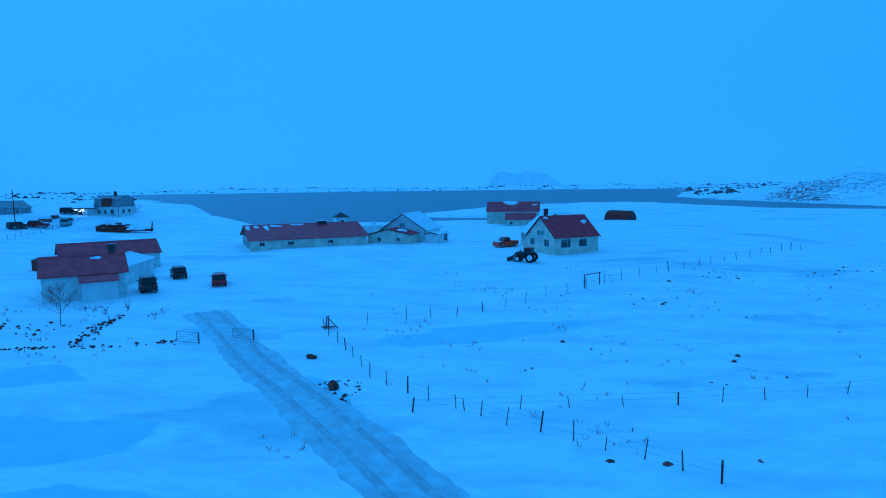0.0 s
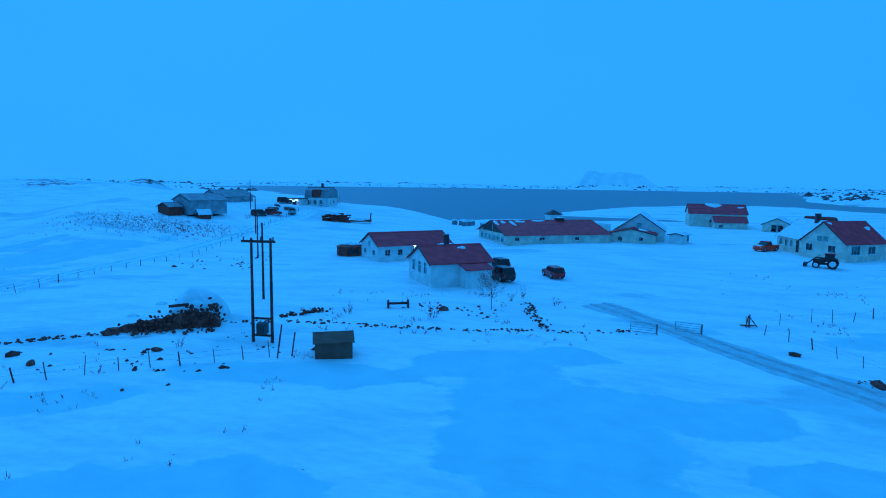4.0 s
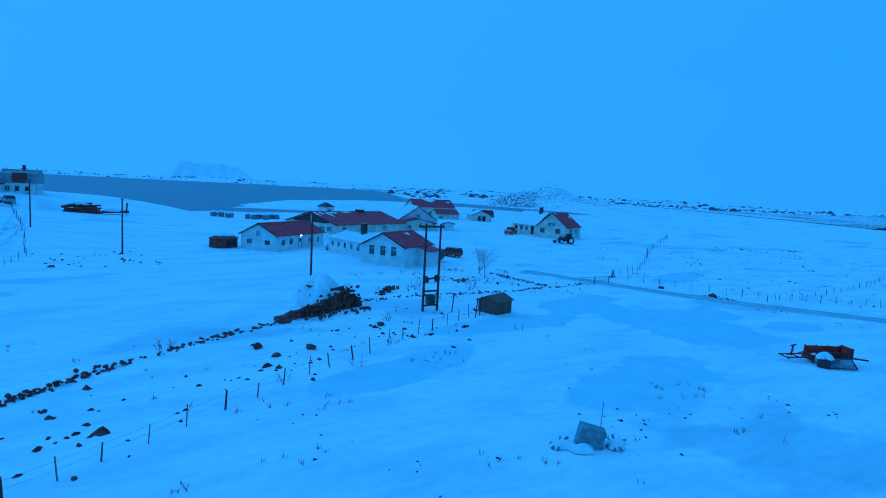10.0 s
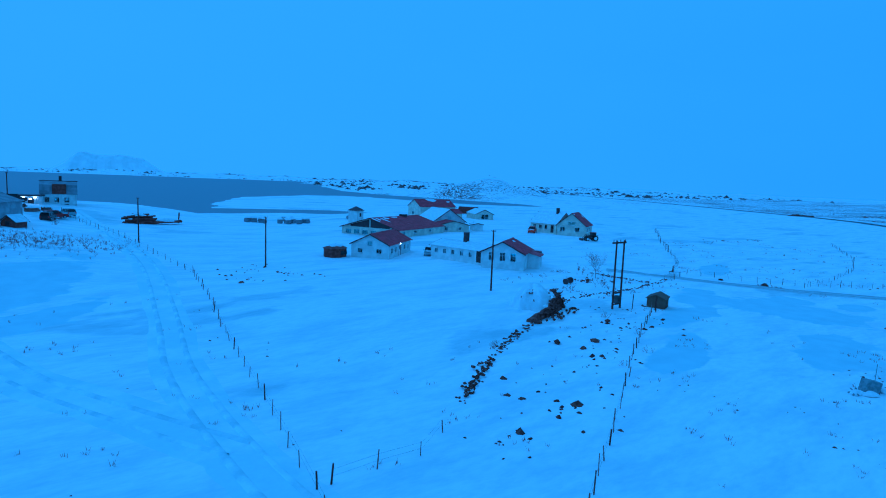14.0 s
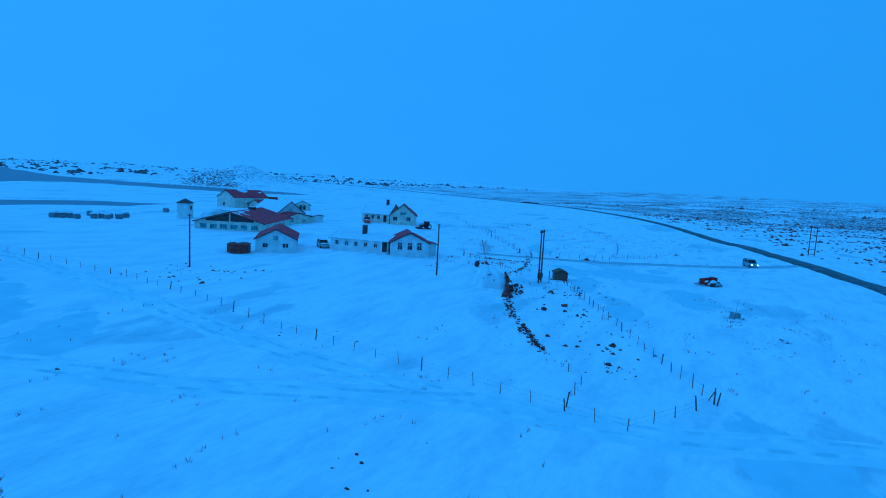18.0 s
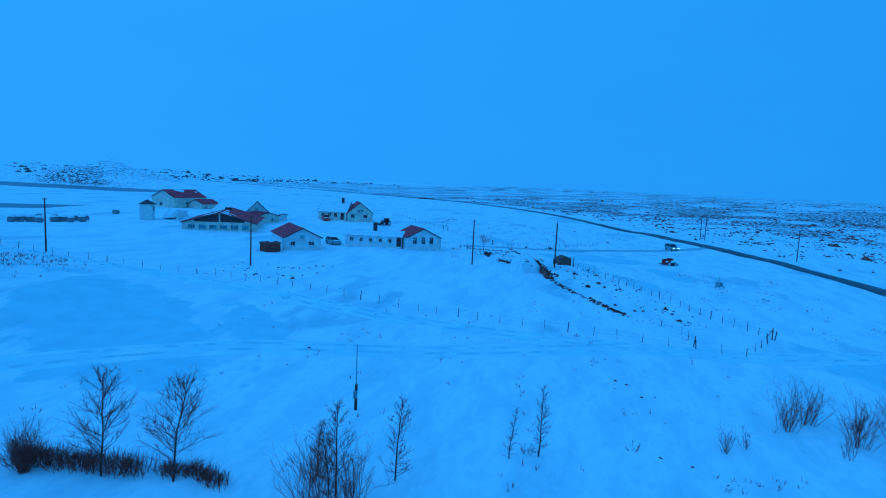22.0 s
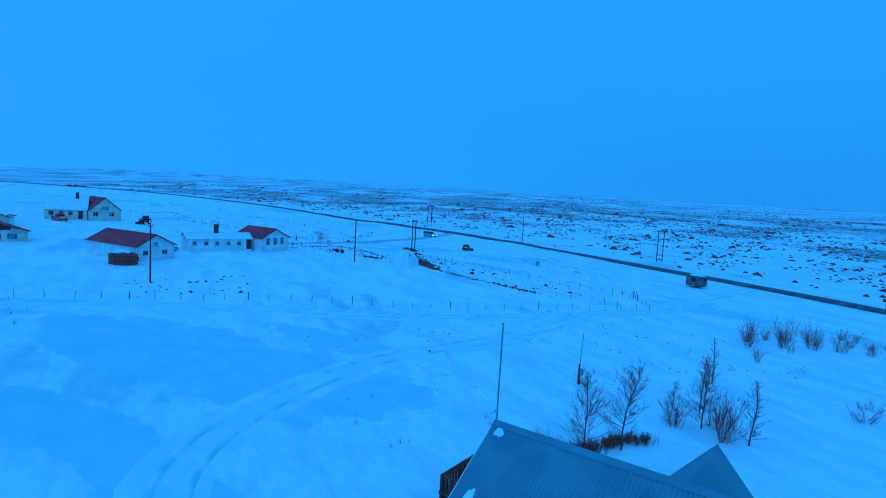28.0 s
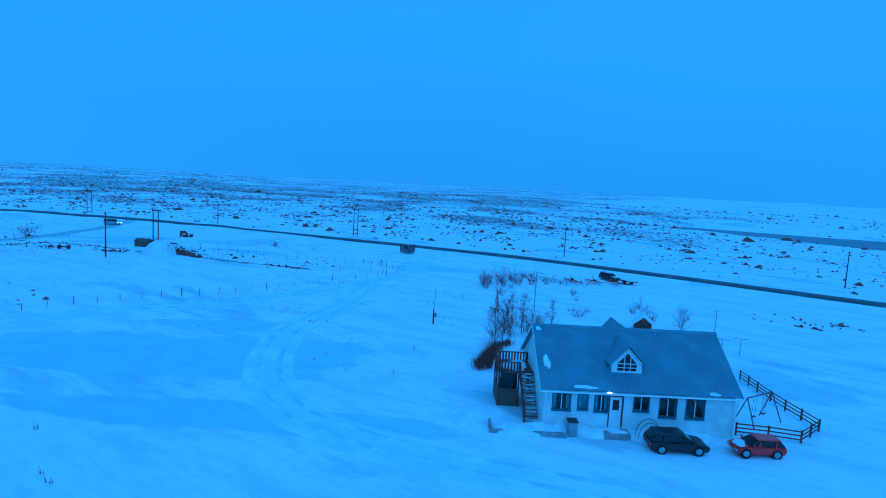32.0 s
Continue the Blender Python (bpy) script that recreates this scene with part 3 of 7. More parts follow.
def add_window(parent, m, w, h, frame_mat=None, mullions=1, transom=0.0, curtain=0.0, casing=0.06):
    """A window whose opening's lower left corner, on the wall's outer face, lies at m (x along the wall, y inwards)."""
    f = frame_mat or M_WHITE
    t = 0.055
    bm = boxes((-casing, 0, -0.03, 0.10, -casing, h + casing), (w, w + casing, -0.03, 0.10, -casing, h + casing),
               (0, w, -0.03, 0.10, -casing, 0), (0, w, -0.03, 0.10, h, h + casing))
    win = part("window", bm, f, parent, m=m)
    bars = []
    for k in range(mullions):
        x = w * (k + 1) / (mullions + 1)
        bars.append((x - t / 2, x + t / 2, 0.03, 0.09, 0.0, h))
    if transom:
        bars.append((0, w, 0.035, 0.085, h * transom - t / 2, h * transom + t / 2))
    if bars:
        part("glazing_bar", boxes(*bars), M_WHITE, win)
    part("pane", boxes((0.0, w, 0.055, 0.067, 0.0, h)), M_GLASS, win)
    part("sill", boxes((-casing - 0.03, w + casing + 0.03, -0.10, 0.02, -casing - 0.05, -casing)), f, win)
    if curtain:
        bm = bmesh.new()
        for x0, x1 in ((0.02, w * curtain), (w * (1 - curtain), w - 0.02)):
            n = 6
            for k in range(n):
                a, b = x0 + (x1 - x0) * k / n, x0 + (x1 - x0) * (k + 1) / n
                y0, y1 = 0.13 + 0.02 * (k % 2), 0.13 + 0.02 * ((k + 1) % 2)
                bm.faces.new([bm.verts.new(c) for c in ((a, y0, 0.02), (b, y1, 0.02), (b, y1, h), (a, y0, h))])
        part("curtain", bm, M_CURTAIN, win)
    return win


def add_door(parent, m, w, h, mat=None, lit=False):
    door = part("door", boxes((0.03, w - 0.03, 0.05, 0.10, 0.0, h - 0.03), bevel=0.004), mat or M_WHITE, parent, m=m)
    part("door_frame", boxes((-0.06, 0.02, -0.02, 0.12, 0, h + 0.06), (w - 0.02, w + 0.06, -0.02, 0.12, 0, h + 0.06), (0.02, w - 0.02, -0.02, 0.12, h - 0.02, h + 0.06)), M_TRIM, door)
    part("handle", boxes((w - 0.16, w - 0.06, 0.01, 0.035, h * 0.48, h * 0.48 + 0.025)), M_STEEL, door)
    part("pane", boxes((w * 0.25, w * 0.75, 0.04, 0.05, h * 0.55, h * 0.88)), M_CARGLASS, door)
    return door


def corrugated(length, slope, pitch=0.28, height=0.03, thick=0.05, taper=0.0):
    """A ribbed sheet: ribs run down the slope (y from 0 to slope), spread along x from 0 to length. taper cuts the corners at the eave."""
    n = max(4, int(length / pitch) * 4)
    bm = bmesh.new()
    top, low = [], []
    for k in range(n + 1):
        x = length * k / n
        z = height * (0.0, 0.8, 1.0, 0.8)[k % 4]
        top.append((bm.verts.new((x, 0, z)), bm.verts.new((x, slope, z))))
        low.append((bm.verts.new((x, 0, -thick)), bm.verts.new((x, slope, -thick))))
    for k in range(n):
        bm.faces.new((top[k][0], top[k + 1][0], top[k + 1][1], top[k][1]))
        bm.faces.new((low[k][0], low[k][1], low[k + 1][1], low[k + 1][0]))
        bm.faces.new((top[k][1], top[k + 1][1], low[k + 1][1], low[k][1]))
        bm.faces.new((top[k][0], low[k][0], low[k + 1][0], top[k + 1][0]))
    for k in (0, n):
        f = (top[k][0], top[k][1], low[k][1], low[k][0])
        bm.faces.new(f if k else f[::-1])
    return bm


def blob_patch(w, d, h, seed, nx=14, ny=8):
    """A shallow heap of lying snow with a ragged outline, on the plane z = 0."""
    rng = np.random.RandomState(seed)
    ph = rng.uniform(0, 6.28, 6)
    bm = bmesh.new()
    rings = []
    for r in (1.0, 0.9, 0.6, 0.25):
        ring = []
        for k in range(22):
            a = 2 * np.pi * k / 22
            q = 1 + 0.16 * np.sin(2 * a + ph[0]) + 0.13 * np.sin(3 * a + ph[1]) + 0.09 * np.sin(5 * a + ph[2]) + 0.05 * np.sin(8 * a + ph[3])
            ring.append(bm.verts.new((np.cos(a) * w / 2 * r * q, np.sin(a) * d / 2 * r * q, 0.0 if r == 1.0 else h * (1 - r * r) + h * 0.35)))
        rings.append(ring)
    for a, b in zip(rings, rings[1:]):
        for k in range(22):
            bm.faces.new((a[k], a[(k + 1) % 22], b[(k + 1) % 22], b[k]))
    bm.faces.new(rings[-1])
    return bm


def gable_house(root, L, W, eave, ridge, wall_mat, roof_a, roof_b=None, openings=(), overhang=0.3, gable_over=0.25, thick=0.22, pitch=0.28,
                snow_a=(), snow_b=(), fascia=None, floor=True, gable_mat=None):
    """Walls, two roof slopes and openings under root; the ridge runs along x, the middle of the plan at the origin.
    openings: (side, u, z, w, h, kind, extra): side s (y < 0), n (y > 0), w (x < 0), e (x > 0); u from the wall's left end seen from outside."""
    roof_b = roof_b or roof_a
    frames = {"s": (pose(-L / 2, -W / 2, 0), L), "n": (pose(L / 2, W / 2, 0, 0, 0, 180), L),
              "w": (pose(-L / 2, W / 2, 0, 0, 0, -90), W), "e": (pose(L / 2, -W / 2, 0, 0, 0, 90), W)}
    for side, (m, length) in frames.items():
        mine = [o for o in openings if o[0] == side]
        low = [o for o in mine if o[2] + o[4] < eave]
        inset = thick if side in "we" else 0.0
        wall = holed_wall(length - 2 * inset, eave, [(o[1] - inset, o[1] - inset + o[3], o[2], o[2] + o[4]) for o in low], thick)
        part("wall", wall, wall_mat, root, m=m @ pose(inset, 0, 0))
        if side in "we":
            bm = bmesh.new()
            g = [o for o in mine if o[2] + o[4] >= eave]
            prism(bm, [(-W / 2, 0.0), (W / 2, 0.0), (0, ridge - eave)], 0, thick)
            part("gable", bm, gable_mat or wall_mat, root, m=(pose(-L / 2, 0, eave) if side == "w" else pose(L / 2 - thick, 0, eave)))
        for o in mine:
            s, u, z, w, h, kind, extra = o
            at = m @ pose(u, 0, z) if o in low else m @ pose(u, -0.06, z)
            if kind == "door":
                add_door(root, at, w, h, **extra)
            else:
                add_window(root, at, w, h, **extra)
    run = W / 2 + overhang
    rise = (ridge - eave) / (W / 2)
    slope = run * math.hypot(1, rise)
    ang = math.degrees(math.atan(rise))
    full = L + 2 * gable_over
    made = {}
    for tag, mat, yaw, snow in (("a", roof_a, 180, snow_a), ("b", roof_b, 0, snow_b)):
        base = pose(-full / 2 if yaw == 0 else full / 2, 0, ridge + 0.10, 0, 0, yaw) @ pose(0, 0, 0, -ang, 0, 0)
        made[tag] = part("roof", corrugated(full, slope, pitch), mat, root, m=base)
        for k, (u, v, w, d, h) in enumerate(snow):
            part("snow_patch", blob_patch(w, d, h, int(u * 31 + v * 17 + k)), M_PILE, made[tag], m=pose(u * full, v * slope, 0.02), smooth=True)
    part("ridge_cap", prism(bmesh.new(), [(-0.22, 0.10 - 0.22 * rise + 0.05), (0.22, 0.10 - 0.22 * rise + 0.05), (0.0, 0.19)], -full / 2 - 0.02, full / 2 + 0.02), roof_a, root, m=pose(0, 0, ridge))
    trim = fascia or M_TRIM
    for x in (-full / 2 - 0.03, full / 2):
        bm = bmesh.new()
        for s in (-1, 1):
            a = [(x + dx, s * run, eave - overhang * rise + dz) for dx in (0, 0.03) for dz in (-0.10, 0.10)]
            b = [(x + dx, 0, ridge + dz) for dx in (0, 0.03) for dz in (-0.06, 0.14)]
            va, vb = [bm.verts.new(c) for c in a], [bm.verts.new(c) for c in b]
            for f in ((0, 1, 3, 2),):
                bm.faces.new([va[i] for i in f])
            for i, j in ((0, 1), (1, 3), (3, 2), (2, 0)):
                bm.faces.new((va[i], va[j], vb[j], vb[i]))
        bmesh.ops.recalc_face_normals(bm, faces=bm.faces)
        part("verge_board", bm, trim, root)
    # dark floor, added unseen: covers lit snow inside so the panes read dark
    if floor:
        part("floor", boxes((-L / 2 + thick, L / 2 - thick, -W / 2 + thick, W / 2 - thick, 0.12, 0.2)), M_FLOOR, root)
    return made


def chimney(root, x, y, z0, z1, w=0.6, mat=None):
    c = part("chimney", boxes((x - w / 2, x + w / 2, y - w / 2, y + w / 2, z0, z1), bevel=0.02), mat or M_TRIM, root)
    part("cap", boxes((x - w / 2 - 0.06, x + w / 2 + 0.06, y - w / 2 - 0.06, y + w / 2 + 0.06, z1, z1 + 0.10), bevel=0.02), M_CONC, c)


W1 = dict(mullions=1)
DK = dict(mullions=1, frame_mat=M_TRIM)


def win(side, u, z, w, h, **kw):
    return (side, u, z, w, h, "window", {**W1, **kw})


def door(side, u, z, w, h, **kw):
    return (side, u, z, w, h, "door", kw)


# ---- farmhouse A: gabled block with three tall windows, low snow-roofed wing ----
ha = thing("farmhouse", -40.7, 62.3, 34, "white rendered farmhouse with purple-red iron roof and low wing", "house", sink=0.1, z=1.75)
gable_house(ha, 7.8, 6.8, 2.15, 3.8, M_WALL, M_RED, None,
            [win("w", 1.2, 0.85, 0.8, 1.25, transom=0.66), win("w", 3.0, 0.85, 0.8, 1.25, transom=0.66), win("w", 4.7, 0.85, 0.8, 1.25, transom=0.66),
             win("e", 2.4, 0.9, 1.1, 1.0)], snow_a=[(0.35, 0.18, 1.3, 0.5, 0.06)])
bm = prism(bmesh.new(), [(-5.2, -1.0), (-3.39, -1.0), (-3.39, 2.0), (-5.2, 1.55)], -0.4, 2.9)
porch = part("porch", bm, M_WALL, ha)
bm = prism(bmesh.new(), [(-5.5, 1.50), (-3.42, 2.03), (-3.42, 2.12), (-5.5, 1.59)], -0.6, 3.1)
part("porch_roof", bm, M_RED, porch)
add_window(porch, pose(0.7, -5.2, 0.7), 0.95, 0.6, mullions=1)
wing = thing("house_wing", -42.4, 70.6, 98.7, "low white house wing with snow-covered roof and black chimney", "house wing", sink=0.1, z=1.7)
gable_house(wing, 11.5, 6.0, 1.95, 2.75, M_WALL, M_PILE, M_PILE,
            [win("n", 1.0 + 1.95 * k, 0.75, 0.62, 0.72) for k in range(5)] + [door("n", 10.5, 0.0, 0.85, 1.9, mat=M_TRIM)], pitch=0.6)
chimney(wing, 0.2, 0.0, 2.0, 4.4, 0.75)

# ---- farmhouse C: long white block with lit door lamp ----
hc = thing("long_farmhouse", -51.0, 84.3, 38.5, "long white rendered farmhouse with purple-red iron roof", "house", sink=0.1, z=1.15)
gable_house(hc, 12.6, 6.9, 2.35, 4.0, M_WALL, M_RED, None,
            [win("w", 1.2, 0.85, 0.85, 0.7), win("w", 4.6, 0.85, 0.95, 0.7), win("w", 3.0, 2.1, 0.8, 0.75),
             win("s", 1.1, 0.85, 0.8, 0.85), win("s", 3.2, 0.85, 0.8, 0.85), door("s", 5.5, 0.0, 0.9, 2.0), win("s", 8.2, 0.85, 0.8, 0.85), win("s", 10.6, 0.85, 0.6, 0.8)])
lamp = part("wall_lamp", boxes((-0.35, -0.05, -3.62, -3.46, 2.08, 2.2), bevel=0.03), M_LAMP, hc, "lit yellow lamp over the door")

# ---- farmhouse B: L-shaped with steep roof ----
hb = thing("steep_roofed_house", 19.2, 97.6, 28, "cream rendered house with steep purple-red roof slope", "house", sink=0.1, z=2.05)
gable_house(hb, 9.0, 7.8, 2.45, 5.6, M_CREAM, M_RED, None,
            [win("s", 1.2, 0.7, 1.9, 1.35, mullions=2), win("s", 4.9, 0.75, 1.6, 1.2, mullions=1), win("w", 1.0, 0.85, 1.15, 1.1), win("w", 4.9, 0.85, 1.2, 1.1),
             win("w", 2.9, 2.55, 0.9, 0.8, mullions=0), win("w", 3.95, 2.55, 0.9, 0.8, mullions=0)], snow_a=[(0.14, 0.32, 1.2, 0.9, 0.06), (0.9, 0.08, 1.0, 0.5, 0.05)])
hb2 = thing("house_north_wing", 17.3, 104.2, 92, "cream house wing with snow-covered roof and dark chimney", "house wing", sink=0.1, z=2.1)
gable_house(hb2, 9.2, 7.4, 2.45, 5.4, M_CREAM, M_PILE, M_PILE,
            [win("n", 1.0, 0.85, 1.0, 1.05), win("n", 3.2, 0.85, 0.9, 1.05), win("n", 5.2, 0.85, 0.9, 1.05), door("n", 7.4, 0.0, 0.9, 2.0, mat=M_TRIM)], pitch=0.6)
chimney(hb2, -2.2, 0.3, 4.6, 6.6, 0.7)

# ---- barn D: wide low cowshed ----
hd = thing("wide_cowshed", -29.3, 113.4, 25, "wide cream cowshed with red iron roof and glazed dark gable", "barn", sink=0.2, z=1.75)
gable_house(hd, 21.5, 15.8, 1.9, 4.15, M_CREAM, M_RED, None,
            [win("w", 1.2 + 2.3 * k, 0.45, 1.5, 0.95, mullions=2, casing=0.04, curtain=0.5) for k in range(6)] + [win("s", 6.5, 0.9, 1.1, 0.6), win("s", 1.5, 0.9, 0.9, 0.6), win("s", 14.0, 0.9, 0.9, 0.6)],
            snow_a=[(0.97, 0.16, 0.9, 2.4, 0.06), (0.90, 0.13, 0.8, 1.8, 0.06), (0.82, 0.2, 1.0, 2.6, 0.06), (0.74, 0.10, 2.0, 1.2, 0.08), (0.55, 0.06, 2.4, 0.9, 0.08)], snow_b=[(0.3, 0.3, 6.0, 4.0, 0.1)], gable_over=0.5)
bm = bmesh.new()
for y0, y1, z0a, z1a in ((-5.4, -0.18, 0.62, 2.02), (0.18, 5.4, 2.02, 0.62)):
    prism(bm, [(y0, 0.18), (y1, 0.18), (y1, z1a), (y0, z0a)], -0.06, 0.0)
part("dark_gable_panel", bm, M_TRIM, hd, "dark glazed upper gable band", m=pose(-10.76, 0, 1.9))
vent = part("roof_vent", boxes((3.0, 4.6, -0.7, 0.7, 3.9, 4.7), bevel=0.05), M_TRIM, hd, "dark vent box on the ridge")
part("vent_roof", boxes((2.85, 4.75, -0.85, 0.85, 4.7, 4.78)), M_PILE, vent)

# ---- barn E: gabled barn beyond the cowshed ----
he = thing("gabled_barn", -8.3, 122.5, 77, "white gabled barn with dark verges and snowy roof", "barn", sink=0.2, z=1.9)
gable_house(he, 12.0, 9.6, 2.4, 5.6, M_WALL, M_PILE, M_PILE, [win("w", 4.2, 2.9, 1.0, 0.9), win("w", 1.2, 0.8, 1.0, 0.9)], pitch=0.6, fascia=M_TRIM)
lean = thing("lean_to_shed", -11.4, 114.4, 77, "low cream lean-to with red and snowy roof", "shed", sink=0.2, z=1.85)
gable_house(lean, 5.0, 9.0, 1.9, 2.9, M_CREAM, M_RED, None, [win("w", 2.0, 0.5, 0.8, 0.8), win("w", 6.0, 0.6, 0.7, 0.7)], snow_a=[(0.5, 0.4, 3.0, 2.2, 0.12)])
shed_e = thing("small_white_shed", -2.6, 113.6, 60, "small white shed with dark window", "shed", sink=0.1, z=2.0)
gable_house(shed_e, 4.2, 2.6, 1.7, 1.95, M_WALL, M_PILE, M_PILE, [win("s", 2.7, 0.5, 1.0, 0.9, frame_mat=M_TRIM)], pitch=0.6)

# ---- barn F, garage and quonset ----
hf = thing("tall_barn", 17.5, 161.0, -8, "tall cream barn with red iron roof", "barn", sink=0.2, z=2.5)
gable_house(hf, 14.0, 9.5, 3.7, 6.0, M_CREAM, M_RED, None, [win("w", 3.2, 0.8, 1.2, 1.0), win("s", 5.0, 1.4, 1.0, 0.8)], snow_a=[(0.55, 0.1, 4.5, 2.0, 0.14), (0.1, 0.3, 1.5, 0.8, 0.08)])
annex = thing("barn_annex", 18.5, 152.5, -8, "low annex with half red half snowy roof", "shed", sink=0.2, z=2.45)
gable_house(annex, 7.5, 6.0, 1.9, 3.2, M_CREAM, M_RED, M_PILE, [win("s", 1.0, 0.6, 0.8, 0.7)])
gar = thing("garage", 28.5, 147.5, -115, "cream garage with snow-covered roof and double doors", "garage", sink=0.2, z=2.45)
gable_house(gar, 12.0, 6.2, 2.1, 3.5, M_CREAM, M_PILE, M_PILE, [win("w", 1.0, 0.9, 0.8, 0.7), win("e", 2.0, 0.35, 1.1, 1.6, mullions=0, frame_mat=M_WHITE), win("e", 3.3, 0.35, 1.1, 1.6, mullions=0, frame_mat=M_WHITE)], pitch=0.6)
qu = thing("quonset_hut", 53.5, 183.0, 128, "rusty brown arched iron shed with a dark doorway", "shed", sink=0.2)
bm = bmesh.new()
rings = []
for k in range(37):
    grow = 1 + 0.014 * (k % 2)
    rings.append([bm.verts.new((-4.0 + 8.0 * k / 36, 2.9 * grow * math.cos(math.pi * j / 16), 3.4 * grow * math.sin(math.pi * j / 16))) for j in range(17)])
for a, b in zip(rings, rings[1:]):
    for j in range(16):
        bm.faces.new((a[j], b[j], b[j + 1], a[j + 1]))
part("arched_shell", bm, M_RUST, qu)
arch = [(2.85 * math.cos(math.pi * k / 16), 3.35 * math.sin(math.pi * k / 16)) for k in range(17)]
for x0 in (-3.95, 3.85):
    part("end_wall", prism(bmesh.new(), arch, x0, x0 + 0.1), M_BROWN, qu)
part("door", boxes((-4.02, -3.95, -1.1, 1.1, 0, 2.0)), M_TRIM, qu)

# ---- turret-like silo house and storage silo ----
ts = thing("silo_tower", -26.4, 137.8, 25, "square white silo tower with dark pyramid roof", "silo", sink=0.3)
tower = part("wall", boxes((-1.5, 1.5, -1.5, 1.5, -0.5, 4.3), bevel=0.02), M_WALL, ts)
bm = bmesh.new()
b4 = [bm.verts.new(c) for c in ((-1.8, -1.8, 4.3), (1.8, -1.8, 4.3), (1.8, 1.8, 4.3), (-1.8, 1.8, 4.3))]
top = bm.verts.new((0, 0, 5.5))
bm.faces.new(b4[::-1])
for k in range(4):
    bm.faces.new((b4[k], b4[(k + 1) % 4], top))
part("roof", bm, M_TRIM, ts)
part("hatch", boxes((-0.4, 0.4, -1.56, -1.5, 2.6, 3.6)), M_TRIM, ts)
part("hatch", boxes((1.5, 1.56, -0.4, 0.4, 2.6, 3.6)), M_TRIM, ts)
pit = thing("silage_wall", -18.5, 133.5, 25, "low white silage pit wall against the barn", "wall", sink=0.3)
part("wall", boxes((-6, 6, -0.2, 0.2, -0.5, 2.2), (5.6, 6.0, 0.2, 5, -0.5, 2.2)), M_WALL, pit)
part("snow_patch", blob_patch(9, 4.5, 1.4, 5), M_PILE, pit, m=pose(1, 2.5, 0.6), smooth=True)

# ---- teal-roofed house by the yard ----
hj = thing("teal_roofed_house", -146.15, 61.05, 30, "white rendered house with ribbed teal iron roof and gabled dormer", "house", z=0.05, sink=0.0)
BT = dict(frame_mat=M_BLUETRIM, casing=0.085)
made = gable_house(hj, 13.3, 8.8, 3.0, 6.0, M_WALL, M_TEAL, None, [
    win("n", 0.7, 1.3, 1.15, 1.12, curtain=0.2, mullions=1, **BT), win("n", 2.45, 1.4, 0.6, 1.0, mullions=0, curtain=0.48, **BT), win("n", 3.6, 1.3, 0.86, 1.1, mullions=1, curtain=0.25, **BT),
    door("n", 4.6, 0.2, 0.9, 2.15), win("n", 6.3, 1.45, 0.98, 0.92, mullions=1, **BT), win("n", 8.1, 1.1, 1.1, 1.3, mullions=1, **BT), win("n", 9.95, 1.1, 1.2, 1.3, mullions=1, **BT),
    win("e", 2.4, 0.9, 1.5, 1.2, **BT), win("s", 2.0, 0.9, 1.4, 1.2, **BT), win("s", 9.5, 0.9, 1.4, 1.2, **BT), win("w", 3.0, 0.9, 1.5, 1.2, **BT)],
    overhang=0.42, gable_over=0.32, pitch=0.16, fascia=M_WHITE,
    snow_b=[(0.97, 0.07, 0.35, 0.5, 0.03), (0.95, 0.60, 0.45, 1.3, 0.04), (0.78, 0.95, 1.5, 0.35, 0.05), (0.14, 0.97, 0.8, 0.3, 0.04)],
    snow_a=[(0.06, 0.9, 0.7, 0.5, 0.05), (0.45, 0.55, 0.6, 0.4, 0.04), (0.30, 0.72, 0.5, 0.4, 0.04), (0.75, 0.93, 1.1, 0.4, 0.05)])
for y in (4.88, -4.88):
    part("gutter", rods(((-6.95, y, 2.66), (6.95, y, 2.66), 0.06)), M_WHITE, hj)
part("downpipe", rods(((6.58, 4.46, 0.1), (6.58, 4.86, 2.62), 0.045)), M_WHITE, hj)
part("downpipe", rods(((-6.58, 4.46, 0.1), (-6.58, 4.86, 2.62), 0.045)), M_WHITE, hj)
part("plinth", boxes((-6.69, 6.69, -4.44, 4.44, -1.1, 0.14)), M_WALL, hj)
# front dormer
dx = 0.75
dorm = part("dormer", prism(bmesh.new(), [(-1.15, 0.0), (1.15, 0.0), (1.15, 0.95), (0, 2.1), (-1.15, 0.95)], 0.0, 2.2), M_WHITE, hj, "white gabled dormer front", m=pose(dx, 0, 3.66) @ pose(0, 3.45, 0, 0, 0, -90) @ Matrix.Scale(0.92, 4))
for s in (-1, 1):
    bm = bmesh.new()
    q = [(-0.32, s * 1.42, 0.72), (3.35, s * 1.42, 0.72), (3.35, 0, 2.2), (-0.32, 0, 2.2)]
    lo, hi = [bm.verts.new((a, b, c)) for a, b, c in q], [bm.verts.new((a, b, c + 0.07)) for a, b, c in q]
    bm.faces.new(lo)
    bm.faces.new(hi)
    for k in range(4):
        bm.faces.new((lo[k], lo[(k + 1) % 4], hi[(k + 1) % 4], hi[k]))
    bmesh.ops.recalc_face_normals(bm, faces=bm.faces)
    part("dormer_roof", bm, M_TEAL, dorm)
bm = prism(bmesh.new(), [(-0.72, 0.28), (0.72, 0.28), (0.72, 0.85), (0, 1.62), (-0.72, 0.85)], -0.05, -0.012)
part("dormer_pane", bm, M_CARGLASS, dorm, "dark arched dormer window")
